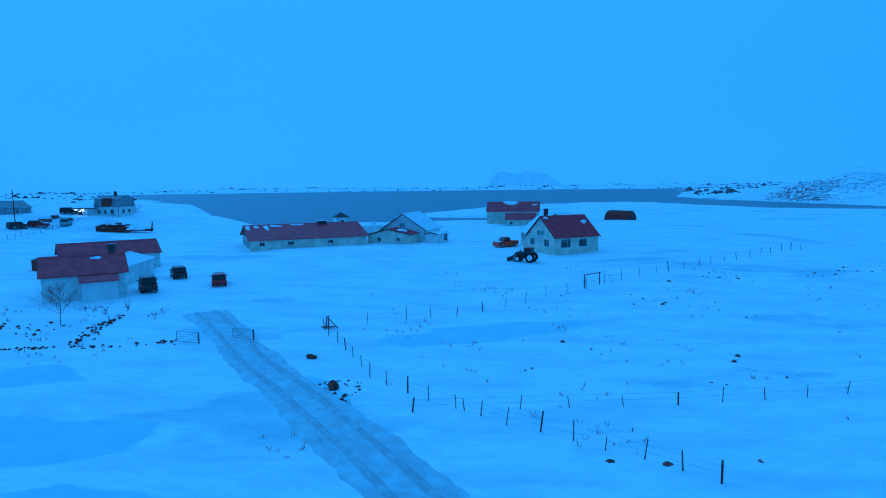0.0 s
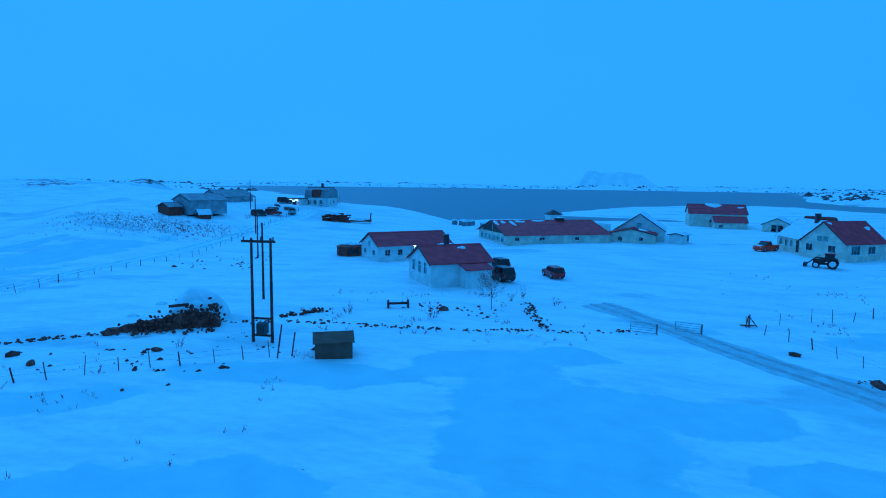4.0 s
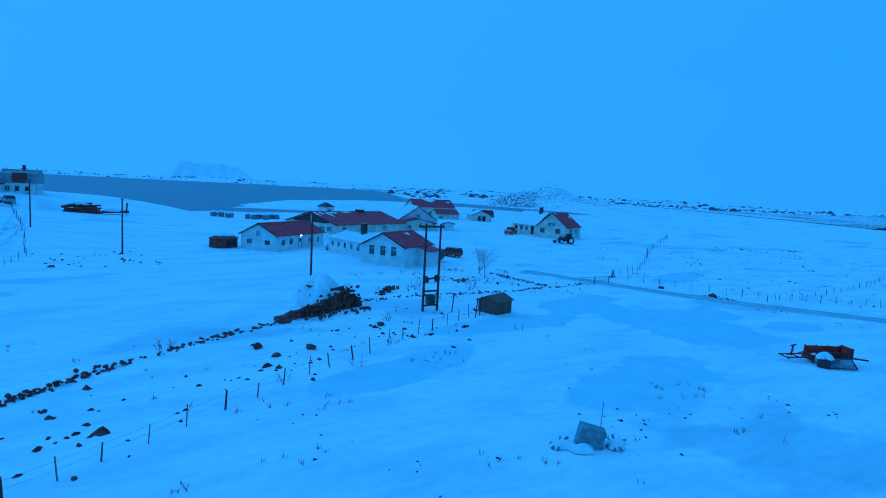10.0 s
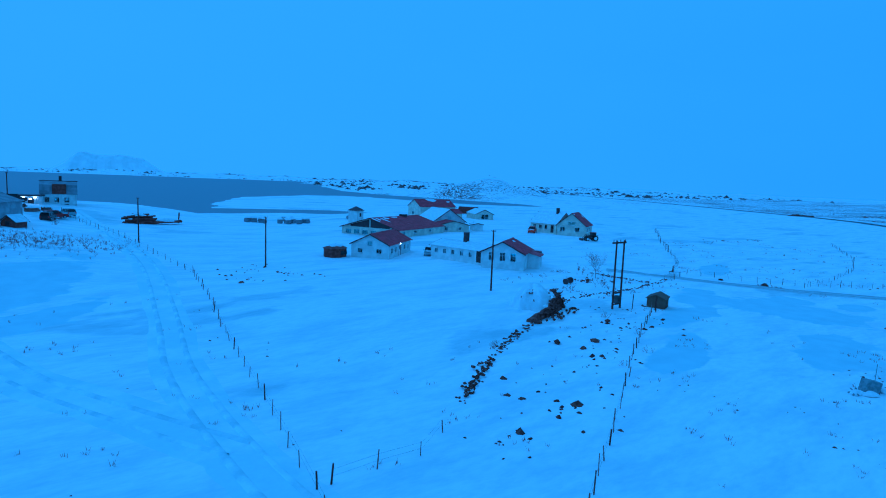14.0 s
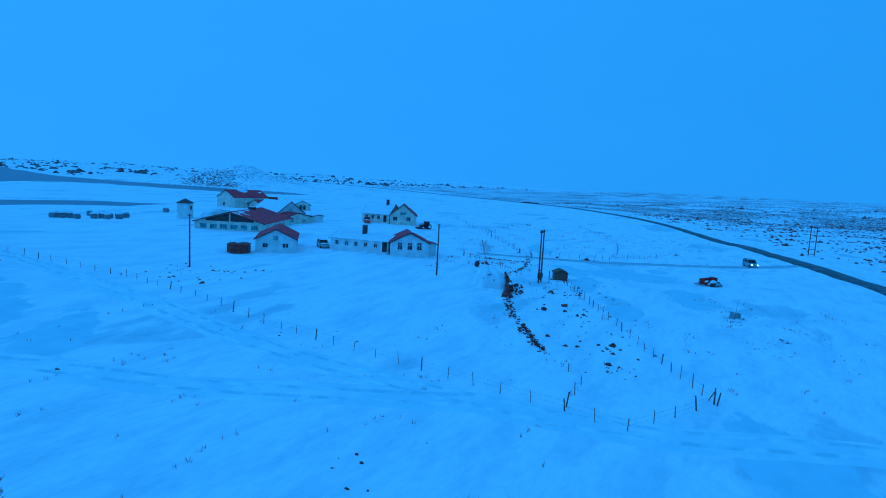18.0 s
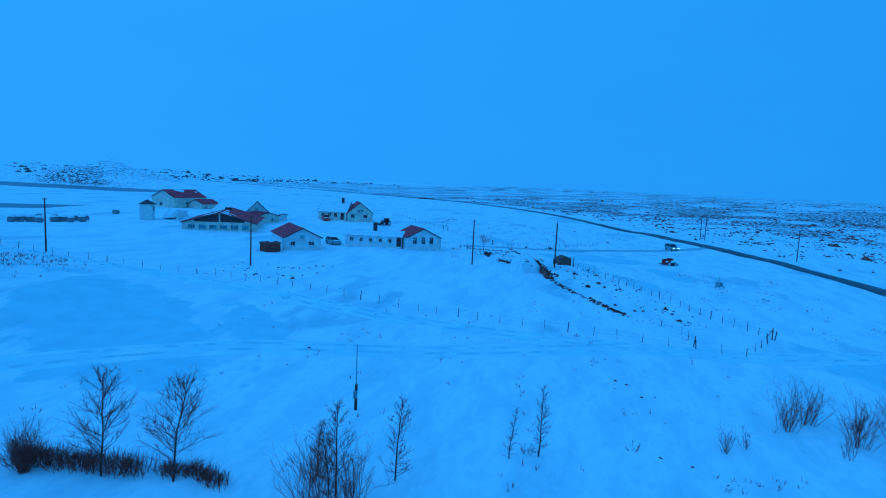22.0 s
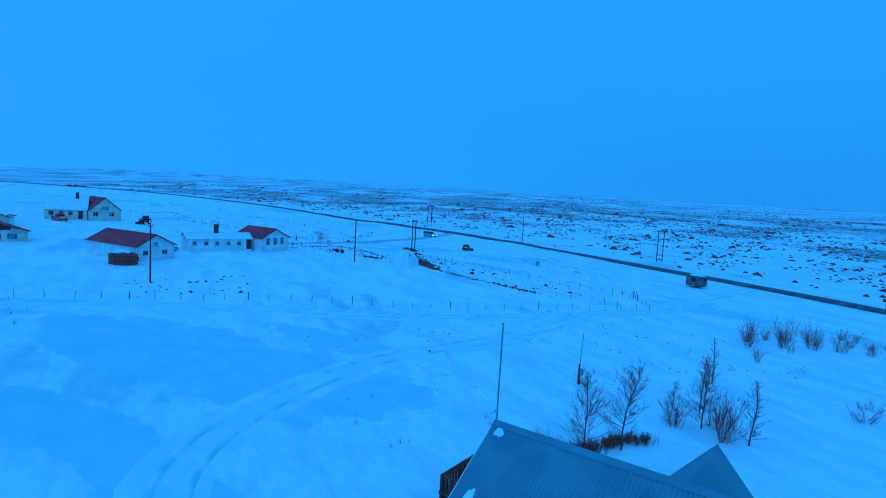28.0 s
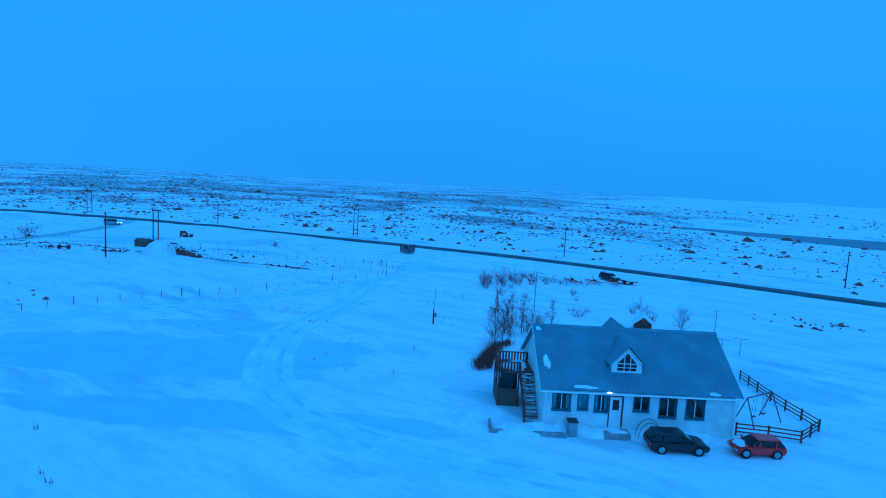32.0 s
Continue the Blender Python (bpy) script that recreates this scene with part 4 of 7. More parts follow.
part("dormer_glazing_bar", boxes((-0.075, -0.05, -0.26, -0.20, 0.28, 1.40), (-0.075, -0.05, 0.20, 0.26, 0.28, 1.40), (-0.075, -0.05, -0.72, 0.72, 0.80, 0.86), (-0.075, -0.05, -0.72, 0.72, 0.50, 0.55)), M_WHITE, dorm)
part("dormer_sill", boxes((-0.14, 0.0, -1.2, 1.2, -0.06, 0.02)), M_BLUETRIM, dorm)
# cross gable on the garden side
back = part("rear_gable", prism(bmesh.new(), [(-1.35, 0.0), (1.35, 0.0), (1.35, 0.6), (0, 2.1), (-1.35, 0.6)], 0, 3.6), M_WHITE, hj, m=pose(-0.35, -4.1, 3.72, 0, 0, 90))
for s in (-1, 1):
    bm = bmesh.new()
    q = [(-0.35, s * 1.6, 0.36), (3.6, s * 1.6, 0.36), (3.6, 0, 2.22), (-0.35, 0, 2.22)]
    lo, hi = [bm.verts.new((a, b, c)) for a, b, c in q], [bm.verts.new((a, b, c + 0.07)) for a, b, c in q]
    bm.faces.new(lo)
    bm.faces.new(hi)
    for k in range(4):
        bm.faces.new((lo[k], lo[(k + 1) % 4], hi[(k + 1) % 4], hi[k]))
    bmesh.ops.recalc_face_normals(bm, faces=bm.faces)
    part("rear_gable_roof", bm, M_TEAL, back)
sky_m = pose(3.6, 0, 6.13) @ pose(0, 0, 0, math.degrees(math.atan(3.0 / 4.4)), 0, 0)
sl = part("skylight", boxes((-0.45, 0.45, -3.2, -1.9, 0.0, 0.12), bevel=0.01), M_TRIM, hj, m=sky_m)
part("pane", boxes((-0.38, 0.38, -3.1, -2.0, 0.12, 0.13)), M_CARGLASS, sl)
mast = part("roof_mast", rods(((6.9, 0, 5.8), (6.9, 0, 10.1), 0.035), ((6.9, 0, 10.05), (6.45, 0.75, 10.05), 0.022)), M_STEEL, hj, "steel flag mast on the gable")
part("aerial", rods(((-6.9, 0, 5.9), (-6.9, 0, 7.9), 0.025), ((-7.2, 0, 7.8), (-6.6, 0, 7.8), 0.012), ((-7.1, 0, 7.6), (-6.7, 0, 7.6), 0.012)), M_STEEL, hj)
part("door_lamp", boxes((2.0, 2.22, 4.38, 4.56, 2.56, 2.68), bevel=0.03), M_LAMP, hj, "lit lamp over the front door")
step_ = part("door_step", boxes((0.75, 2.5, 4.46, 5.4, -0.6, 0.12), bevel=0.03), M_CONC, hj)
part("snow_patch", blob_patch(1.5, 0.75, 0.09, 131), M_PILE, step_, m=pose(1.6, 4.95, 0.11), smooth=True)
arch_root = thing("garden_arch", -149.1, 65.1, 30, "bare thin steel garden arch by the house wall", "garden arch", z=-0.2)
for r, y in ((0.85, 0.0), (0.75, 0.35)):
    part("hoop", rods(*(((r * math.cos(math.pi * k / 10), y, 0.1 + 1.5 * r * math.sin(math.pi * k / 10)), (r * math.cos(math.pi * (k + 1) / 10), y, 0.1 + 1.5 * r * math.sin(math.pi * (k + 1) / 10)), 0.022) for k in range(10)), n=5), M_TRIM, arch_root)
# deck and outside stair at the gable end
deck = thing("raised_deck", -139.77, 65.74, 30, "brown raised timber deck with low slatted railing and outside stair", "deck", z=-0.1)
floor_ = part("deck_floor", boxes((-1.35, 1.4, -3.6, -0.55, 2.50, 2.62)), M_BROWN, deck, "dark brown deck boards")
part("snow_patch", blob_patch(2.2, 2.5, 0.08, 150), M_PILE, floor_, m=pose(0.05, -2.1, 2.62), smooth=True)
part("enclosure", boxes((-0.2, 1.4, -3.5, -3.42, -0.8, 1.15), (1.3, 1.4, -3.42, -0.7, -0.8, 1.15), (-0.15, 1.3, -0.78, -0.7, -0.8, 1.15)), M_GREEN, deck, "green-brown boarding under the deck")
for px, py in ((1.35, -3.5), (1.35, -2.1), (1.35, -0.7), (-0.15, -0.7), (-1.25, -3.5)):
    part("post", boxes((px - 0.06, px + 0.06, py - 0.06, py + 0.06, -0.8, 3.32)), M_BROWN, deck)
part("glazing", boxes((1.33, 1.36, -3.4, -0.8, 1.2, 2.45), (-0.05, 1.25, -0.76, -0.73, 1.2, 2.45)), M_CARGLASS, deck, "dark panes closing the space below the deck")
part("sill_board", boxes((1.28, 1.42, -3.5, -0.68, 1.15, 1.2), (-0.15, 1.28, -0.8, -0.68, 1.15, 1.2)), M_WOOD, deck)
rail = part("railing", boxes((-1.25, 1.4, -3.54, -3.48, 3.24, 3.32), (1.32, 1.4, -3.48, -0.7, 3.24, 3.32), (-0.15, 1.32, -0.74, -0.68, 3.24, 3.32)), M_BROWN, deck)
for k in range(12):
    y = -3.42 + k * 0.228
    part("baluster", boxes((1.33, 1.39, y, y + 0.13, 2.66, 3.24)), M_BROWN, rail)
for k in range(11):
    x = -1.18 + k * 0.236
    part("baluster", boxes((x, x + 0.13, -3.54, -3.48, 2.66, 3.24)), M_BROWN, rail)
for k in range(6):
    x = -0.06 + k * 0.232
    part("baluster", boxes((x, x + 0.13, -0.74, -0.68, 2.66, 3.24)), M_BROWN, rail)
stair = part("stair", boxes((-1.30, -0.22, -0.72, -0.55, 2.36, 2.50)), M_BROWN, deck)
for k in range(13):
    step = part("tread", boxes((-1.27, -0.25, 2.35 - k * 0.24, 2.61 - k * 0.24, 0.06 + k * 0.2, 0.12 + k * 0.2)), M_WOOD, stair)
    if k % 3 != 1:
        part("snow_patch", blob_patch(0.8, 0.2, 0.03, 170 + k, 8, 5), M_PILE, step, m=pose(-0.76, 2.48 - k * 0.24, 0.12 + k * 0.2), smooth=True)
for x in (-1.31, -0.21):
    bm = bmesh.new()
    rod(bm, (x, 2.65, -0.1), (x, -0.62, 2.52), 0.07, n=4)
    rod(bm, (x, 2.65, 0.75), (x, -0.62, 3.28), 0.03, n=4)
    for k in range(5):
        rod(bm, (x, 2.55 - k * 0.76, 0.0 + k * 0.62), (x, 2.55 - k * 0.76, 0.8 + k * 0.62), 0.025, n=4)
    part("stringer", bm, M_BROWN, stair)
bank = thing("terrace_wall", -142.0, 69.7, 28, "low concrete terrace edge half buried in snow", "wall", z=-0.3)
part("edge", boxes((-2.8, 2.4, -0.1, 0.1, -0.4, 0.42), (2.2, 2.4, -1.6, -0.1, -0.4, 0.5), bevel=0.02), M_CONC, bank)
bin_ = thing("waste_bin", -144.6, 67.7, 30, "grey wheeled waste bin against the wall", "bin")
part("body", boxes((-0.30, 0.30, -0.35, 0.35, 0.06, 1.0), bevel=0.04), M_GREY, bin_)
part("lid", boxes((-0.36, 0.36, -0.4, 0.4, 1.0, 1.08), bevel=0.03), M_TRIM, bin_)
for k, (u, v, w, d, h) in enumerate([(-143.2, 67.4, 3.2, 1.6, 0.5), (-145.0, 66.9, 2.4, 1.4, 0.4), (-150.3, 63.9, 6.5, 1.7, 0.5), (-146.3, 66.4, 4.2, 1.3, 0.4), (-142.4, 68.4, 4.0, 1.6, 0.45), (-137.8, 68.6, 4.5, 3.5, 0.55), (-141.5, 69.4, 5.0, 2.0, 0.4)]):
    heap = part("snow_heap", blob_patch(w, d, h, 40 + k), M_PILE, smooth=True)
    heap.matrix_basis = pose(u, v, hgt(u, v) - 0.05, 0, 0, 30)
    tagged(heap, "shovelled heap of white snow by the house", "snow heap", "snow heaps")
for k, (u, v) in enumerate([(-148.4, 64.5), (-150.9, 63.0)]):
    pot = thing("flower_pot", u, v, 0, "brown flower pot with withered shrub", "plant pot", "plant pots")
    part("pot", rods(((0, 0, 0), (0, 0, 0.45), 0.22, 0.3), n=12), M_BROWN, pot)
    bm = bmesh.new()
    rng = random.Random(k)
    for j in range(26):
        a, r = rng.uniform(0, 6.28), rng.uniform(0.2, 0.5)
        rod(bm, (0, 0, 0.4), (r * math.cos(a), r * math.sin(a), rng.uniform(0.55, 0.95)), 0.02, 0.006, n=4)
    part("withered_shrub", bm, M_TWIG, pot)


# ---- paddock fence, swings, clothes posts ----
def rail_fence(name, pts, label, mat, rails=3, h=0.85, step=2.1):
    root = thing(name, *pts[0], 0, label, "fence")
    inv = root.matrix_basis.inverted()
    for (ax, ay), (bx, by) in zip(pts, pts[1:]):
        n = max(1, round(math.hypot(bx - ax, by - ay) / step))
        p = [(ax + (bx - ax) * k / n, ay + (by - ay) * k / n) for k in range(n + 1)]
        for k, (x, y) in enumerate(p[: n + (pts[-1] == (bx, by))]):
            z = hgt(x, y)
            part("post", boxes((-0.06, 0.06, -0.06, 0.06, -0.4, h + 0.08)), mat, root, m=inv @ pose(x, y, z))
        for (x0, y0), (x1, y1) in zip(p, p[1:]):
            for r in range(rails):
                zz = h * (r + 0.9) / rails
                a, b = Vector((x0, y0, hgt(x0, y0) + zz)), Vector((x1, y1, hgt(x1, y1) + zz))
                part("rail", rods((inv @ a, inv @ b, 0.05), n=4), mat, root)
    return root


rail_fence("garden_fence", [(-154.3, 60.6), (-158.3, 59.4), (-159.6, 55.6), (-155.5, 47.5), (-154.0, 44.5)], "brown three-rail timber fence round the garden", M_BROWN)
sw = thing("swing_set", -155.6, 56.6, 60, "wooden swing frame with two swings in the snow", "swing")
part("frame", rods(((-1.6, 0, 2.1), (1.6, 0, 2.1), 0.05), *(((x, 0, 2.1), (x * 1.08, s * 0.9, -0.2), 0.045) for x in (-1.6, 1.6) for s in (-1, 1))), M_WOOD, sw)
for x in (-0.7, 0.6):
    s_ = part("seat", boxes((x - 0.22, x + 0.22, -0.09, 0.09, 0.5, 0.54)), M_TRIM, sw)
    part("rope", rods(((x - 0.2, 0, 0.52), (x - 0.2, 0, 2.1), 0.012), ((x + 0.2, 0, 0.52), (x + 0.2, 0, 2.1), 0.012), n=4), M_TRIM, s_)
for x, y in ((-151.9, 36.8), (-153.6, 35.0)):
    cp = thing("clothes_post", x, y, 20, "steel T-shaped clothes line post", "clothes post", "clothes posts")
    part("post", rods(((0, 0, -0.3), (0, 0, 1.9), 0.035)), M_STEEL, cp)
    part("crossbar", rods(((-0.75, 0, 1.88), (0.75, 0, 1.88), 0.03)), M_STEEL, cp)
cab = thing("garden_playhouse", -142.3, 29.6, 104, "small brown playhouse with snowy pitched roof", "playhouse")
part("wall", prism(bmesh.new(), [(-1.0, -0.3), (1.0, -0.3), (1.0, 0.95), (0, 1.75), (-1.0, 0.95)], -1.2, 1.2), M_BROWN, cab)
for s_ in (-1, 1):
    part("roof", prism(bmesh.new(), [(0, 1.80), (s_ * 1.25, 0.80), (s_ * 1.25, 0.95), (0, 1.97)][::s_], -1.4, 1.4), M_PILE, cab, "snow-covered roof slope")
part("door", boxes((1.2, 1.24, -0.35, 0.35, 0.0, 0.95)), M_TRIM, cab)
part("window", boxes((-0.5, 0.3, 1.0, 1.03, 0.35, 0.75)), M_CARGLASS, cab)


# ---- vehicles ----
def wheel(parent, x, y, r, w, m_rim=M_RIM):
    t = part("wheel", rods(((x, y - w / 2, r), (x, y + w / 2, r), r), n=20), M_TYRE, parent)
    part("rim", rods(((x, y - w / 2 - 0.012, r), (x, y + w / 2 + 0.012, r), r * 0.62), n=14), m_rim, t)


def car(name, x, y, yaw, label, paint, L=4.4, W=1.75, H=1.5, kind="wagon", snow=0.0, lit=False, z=None, group=""):
    root = thing(name, x, y, yaw, label, "car", group, z=z)
    h0, belt = 0.32, 0.32 + (H - 0.32) * 0.52
    prof = {"wagon": [(-L / 2, 0.45), (-L / 2 + 0.02, belt), (-L / 2 + 0.35, H - 0.05), (-L * 0.30, H), (L * 0.05, H), (L * 0.24, belt + 0.04), (L * 0.44, belt - 0.12), (L / 2, belt - 0.28), (L / 2, 0.42)],
            "suv": [(-L / 2, 0.5), (-L / 2, belt + 0.05), (-L / 2 + 0.12, H - 0.06), (-L * 0.40, H), (L * 0.10, H), (L * 0.22, belt + 0.05), (L * 0.46, belt - 0.05), (L / 2, belt - 0.2), (L / 2, 0.45)],
            "pickup": [(-L / 2, 0.5), (-L / 2, belt), (-L * 0.10, belt), (-L * 0.08, H - 0.05), (-L * 0.04, H), (L * 0.12, H), (L * 0.24, belt + 0.05), (L * 0.46, belt - 0.05), (L / 2, belt - 0.2), (L / 2, 0.45)]}[kind]
    bm = bmesh.new()
    low = [(a, b) for a, b in prof if b <= belt + 0.06]
    prism_pts = [(a, min(b, belt)) for a, b in low]
    # lower body
    n = len(prism_pts)
    va = [bm.verts.new((a, -W / 2, b)) for a, b in prism_pts] + [bm.verts.new((L / 2 - 0.1, -W / 2 + 0.05, h0 - 0.06)), bm.verts.new((-L / 2 + 0.1, -W / 2 + 0.05, h0 - 0.06))]
    vb = [bm.verts.new((v.co.x, -v.co.y, v.co.z)) for v in va]
    bm.faces.new(va)
    bm.faces.new(vb[::-1])
    for k in range(len(va)):
        j = (k + 1) % len(va)
        bm.faces.new((va[k], vb[k], vb[j], va[j]))
    bmesh.ops.recalc_face_normals(bm, faces=bm.faces)
    bmesh.ops.bevel(bm, geom=bm.edges[:], offset=0.06, segments=2, affect="EDGES")
    body = part("body", bm, paint, root, smooth=False)
    top = [(a, b) for a, b in prof if b > belt - 0.01]
    if kind == "pickup":
        top = [(-L * 0.10, belt), *[p for p in top if p[0] > -L * 0.09]]
    if top[0][1] > belt:
        top = [(top[0][0] - 0.15, belt), *top]
    bm = bmesh.new()
    inset = lambda b: W / 2 - 0.05 - 0.16 * max(0, (b - belt)) / max(0.1, H - belt)
    va = [bm.verts.new((a, -inset(b), b)) for a, b in top]
    vb = [bm.verts.new((a, inset(b), b)) for a, b in top]
    bm.faces.new(va)
    bm.faces.new(vb[::-1])
    for k in range(len(va)):
        j = (k + 1) % len(va)
        bm.faces.new((va[k], vb[k], vb[j], va[j]))
    bmesh.ops.recalc_face_normals(bm, faces=bm.faces)
    bmesh.ops.bevel(bm, geom=bm.edges[:], offset=0.025, segments=1, affect="EDGES")
    part("cabin_glass", bm, M_CARGLASS, root)
    r0, r1 = {"wagon": (-L / 2 + 0.34, L * 0.075), "suv": (-L / 2 + 0.10, L * 0.12), "pickup": (-L * 0.07, L * 0.14)}[kind]
    part("roof_panel", boxes((r0, r1, -W / 2 + 0.19, W / 2 - 0.19, H - 0.07, H + 0.03), bevel=0.03), paint, root)
    for px in ((-0.28, 0.05) if kind != "pickup" else (0.1,)):
        for y0 in (-W / 2 + 0.03, W / 2 - 0.10):
            part("pillar", boxes((px * L - 0.05, px * L + 0.05, y0, y0 + 0.07, belt - 0.05, H - 0.12)), paint, root)
    for sx in (-0.31, 0.31):
        for s in (-1, 1):
            wheel(root, sx * L, s * (W / 2 - 0.09), 0.33 if kind == "wagon" else 0.38, 0.2)
    for s in (-1, 1):
        part("headlight", boxes((L / 2 - 0.06, L / 2 + 0.015, s * W * 0.36 - 0.16, s * W * 0.36 + 0.16, belt - 0.36, belt - 0.22), bevel=0.02), M_HEAD if lit else M_RIM, root)
        part("tail_light", boxes((-L / 2 - 0.015, -L / 2 + 0.06, s * W * 0.40 - 0.1, s * W * 0.40 + 0.1, belt - 0.32, belt - 0.08), bevel=0.02), M_REDPAINT, root)
        part("mirror", boxes((L * 0.17, L * 0.17 + 0.1, s * (W / 2 + 0.02), s * (W / 2 + 0.2), belt + 0.02, belt + 0.16) if s > 0 else (L * 0.17, L * 0.17 + 0.1, -W / 2 - 0.2, -W / 2 - 0.02, belt + 0.02, belt + 0.16), bevel=0.02), paint, root)
    if snow > 0.7:
        part("snow_patch", blob_patch(L * 0.5, W * 0.75, 0.07 * snow, 7), M_PILE, root, m=pose(-L * 0.1, 0, H + 0.01), smooth=True)
    if snow:
        part("snow_patch", blob_patch(L * 0.24, W * 0.8, 0.06 * snow, 9), M_PILE, root, m=pose(L * 0.36, 0, belt - 0.03, 0, 6, 0), smooth=True)
    return root


car("estate_car", -151.0, 65.75, 209, "black estate car parked in front of the house", M_DARKPAINT, 3.85, 1.55, 1.32, "wagon", 0.0)
car("red_hatchback", -155.6, 63.45, 29, "red hatchback with snowy bonnet beside the fence", M_REDPAINT, 3.2, 1.42, 1.2, "wagon", 0.6)
car("black_jeep", -34.5, 64.0, 122, "black off-road car parked beside the farmhouse", M_DARKPAINT, 3.9, 1.75, 1.75, "suv", 0.0)
car("dark_car", -35.5, 73.6, 122, "dark car parked beyond the farmhouse", M_DARKPAINT, 3.9, 1.65, 1.5, "suv", 0.3)
car("wine_red_car", -28.2, 68.8, 112, "wine-red car standing in the open yard", M_WINEPAINT, 3.9, 1.65, 1.45, "suv", 0.2)
car("orange_pickup", 10.2, 104.8, 215, "orange-red pickup beside the cream house", M_ORANGE, 4.8, 1.85, 1.75, "pickup", 0.5)
car("snowy_silver_car", -44.0, 79.3, 230, "silver car under snow by the long farmhouse", M_SILVER, 4.2, 1.7, 1.5, "wagon", 1.0)
car("silver_van", 14.0, 3.5, 200, "silver car with headlights on by the road turning", M_SILVER, 4.6, 1.85, 1.75, "suv", 0.0, lit=True)


def tractor(x, y, yaw):
    root = thing("tractor", x, y, yaw, "dark tractor with front loader and cab", "tractor")
    root.matrix_basis = root.matrix_basis @ Matrix.Scale(0.86, 4)
    part("hood", boxes((0.3, 2.0, -0.38, 0.38, 0.85, 1.5), bevel=0.06), M_TRIM, root)
    part("chassis", boxes((-1.2, 1.9, -0.3, 0.3, 0.55, 0.9), bevel=0.04), M_TRIM, root)
    cabin = part("cab", boxes((-1.1, 0.3, -0.65, 0.65, 1.1, 2.4), bevel=0.08), M_CARGLASS, root)
    part("cab_roof", boxes((-1.25, 0.4, -0.75, 0.75, 2.4, 2.55), bevel=0.05), M_WINEPAINT, cabin)
    for a in (-1.05, 0.22):
        for s in (-0.62, 0.62):
            part("cab_pillar", boxes((a - 0.05, a + 0.05, s - 0.05, s + 0.05, 1.0, 2.45)), M_TRIM, cabin)
    for s in (-1, 1):
        wheel(root, -0.9, s * 0.85, 0.82, 0.45, M_WHITE)
        wheel(root, 1.5, s * 0.75, 0.55, 0.34, M_WHITE)
        part("loader_arm", rods(((0.2, s * 0.55, 1.6), (1.6, s * 0.55, 1.75), 0.08), ((1.6, s * 0.55, 1.75), (2.9, s * 0.55, 0.55), 0.08), n=4), M_TRIM, root)
        part("mudguard", boxes((-1.6, -0.2, s * 0.85 - 0.25, s * 0.85 + 0.25, 1.66, 1.72), bevel=0.02), M_TRIM, root)
    part("bucket", prism(bmesh.new(), [(-1.0, 0.15), (1.0, 0.15), (1.0, 0.75), (-1.0, 0.75)], 2.85, 3.35), M_TRIM, root)
    part("exhaust", rods(((1.1, 0.3, 1.5), (1.1, 0.3, 2.3), 0.05)), M_STEEL, root)


tractor(11.7, 86.0, 152)


# ---- poles ----
def utility_pole(x, y, h, label, z=None, arm=True):
    p = thing("utility_pole", x, y, 40, label, "pole", "utility poles", z=z)
    part("shaft", rods(((0, 0, -0.5), (0, 0, h), 0.125, 0.085), n=10), M_POLE, p)
    if arm:
        for s in (-1, 1):
            part("insulator", rods(((0, s * 0.12, h - 0.25), (0, s * 0.30, h - 0.02), 0.035), n=6), M_TRIM, p)
    return p


for x, y in ((-57.5, 47.9), (-74.4, 80.2), (-87.3, 104.9), (1.0, -23.5), (-109.6, -41.5), (-170.3, -39.5), (-104.5, 136.0)):
    utility_pole(x, y, 7.7, "tarred wooden electricity pole standing in snow")


def h_pole(x, y, yaw, h, box_, label):
    p = thing("double_pole", x, y, yaw, label, "pole", "double poles")
    for s in (-0.75, 0.75):
        part("shaft", rods(((s, 0, -0.5), (s, 0, h), 0.125, 0.09), n=10), M_POLE, p)
    part("crossarm", boxes((-1.5, 1.1, -0.09, 0.09, h - 0.35, h - 0.17)), M_POLE, p)
    for zz in (0.45, 1.75):
        part("brace", boxes((-0.75, 0.75, -0.06, 0.06, zz, zz + 0.15)), M_POLE, p)
    for k in (-1.35, 0, 0.95):
        part("insulator", rods(((k, 0, h - 0.17), (k, 0, h + 0.08), 0.05), n=6), M_TRIM, p)
    if box_:
        t = part("transformer", boxes((-0.38, 0.38, -0.3, 0.3, 0.65, 1.5), bevel=0.05), M_HUT, p, "grey transformer box between the poles")
        part("cooling_fin", boxes(*((k * 0.13 - 0.34, k * 0.13 - 0.31, -0.36, -0.3, 0.75, 1.4) for k in range(6))), M_HUT, t)
    return p


h_pole(-50.7, 34.0, 2, 7.9, True, "double wooden pole with crossarm and grey transformer")
h_pole(55.0, -13.0, 70, 8.2, False, "double wooden pole with crossarm beyond the road")
h_pole(-44.0, -38.0, 70, 8.2, False, "double wooden pole with crossarm in the lava field")
pp = thing("lamp_post_stump", -120.6, 45.2, 10, "thin leaning metal mast bound to a timber stake", "mast")
part("stake", rods(((0, 0, -0.3), (0.05, 0, 1.75), 0.11, 0.09)), M_POLE, pp)
part("mast", rods(((0.08, 0, 0.6), (-0.12, 0, 4.5), 0.04, 0.03)), M_STEEL, pp)
part("meter_box", boxes((-0.35, -0.1, -0.12, 0.12, 0.9, 1.4), bevel=0.02), M_STEEL, pp)


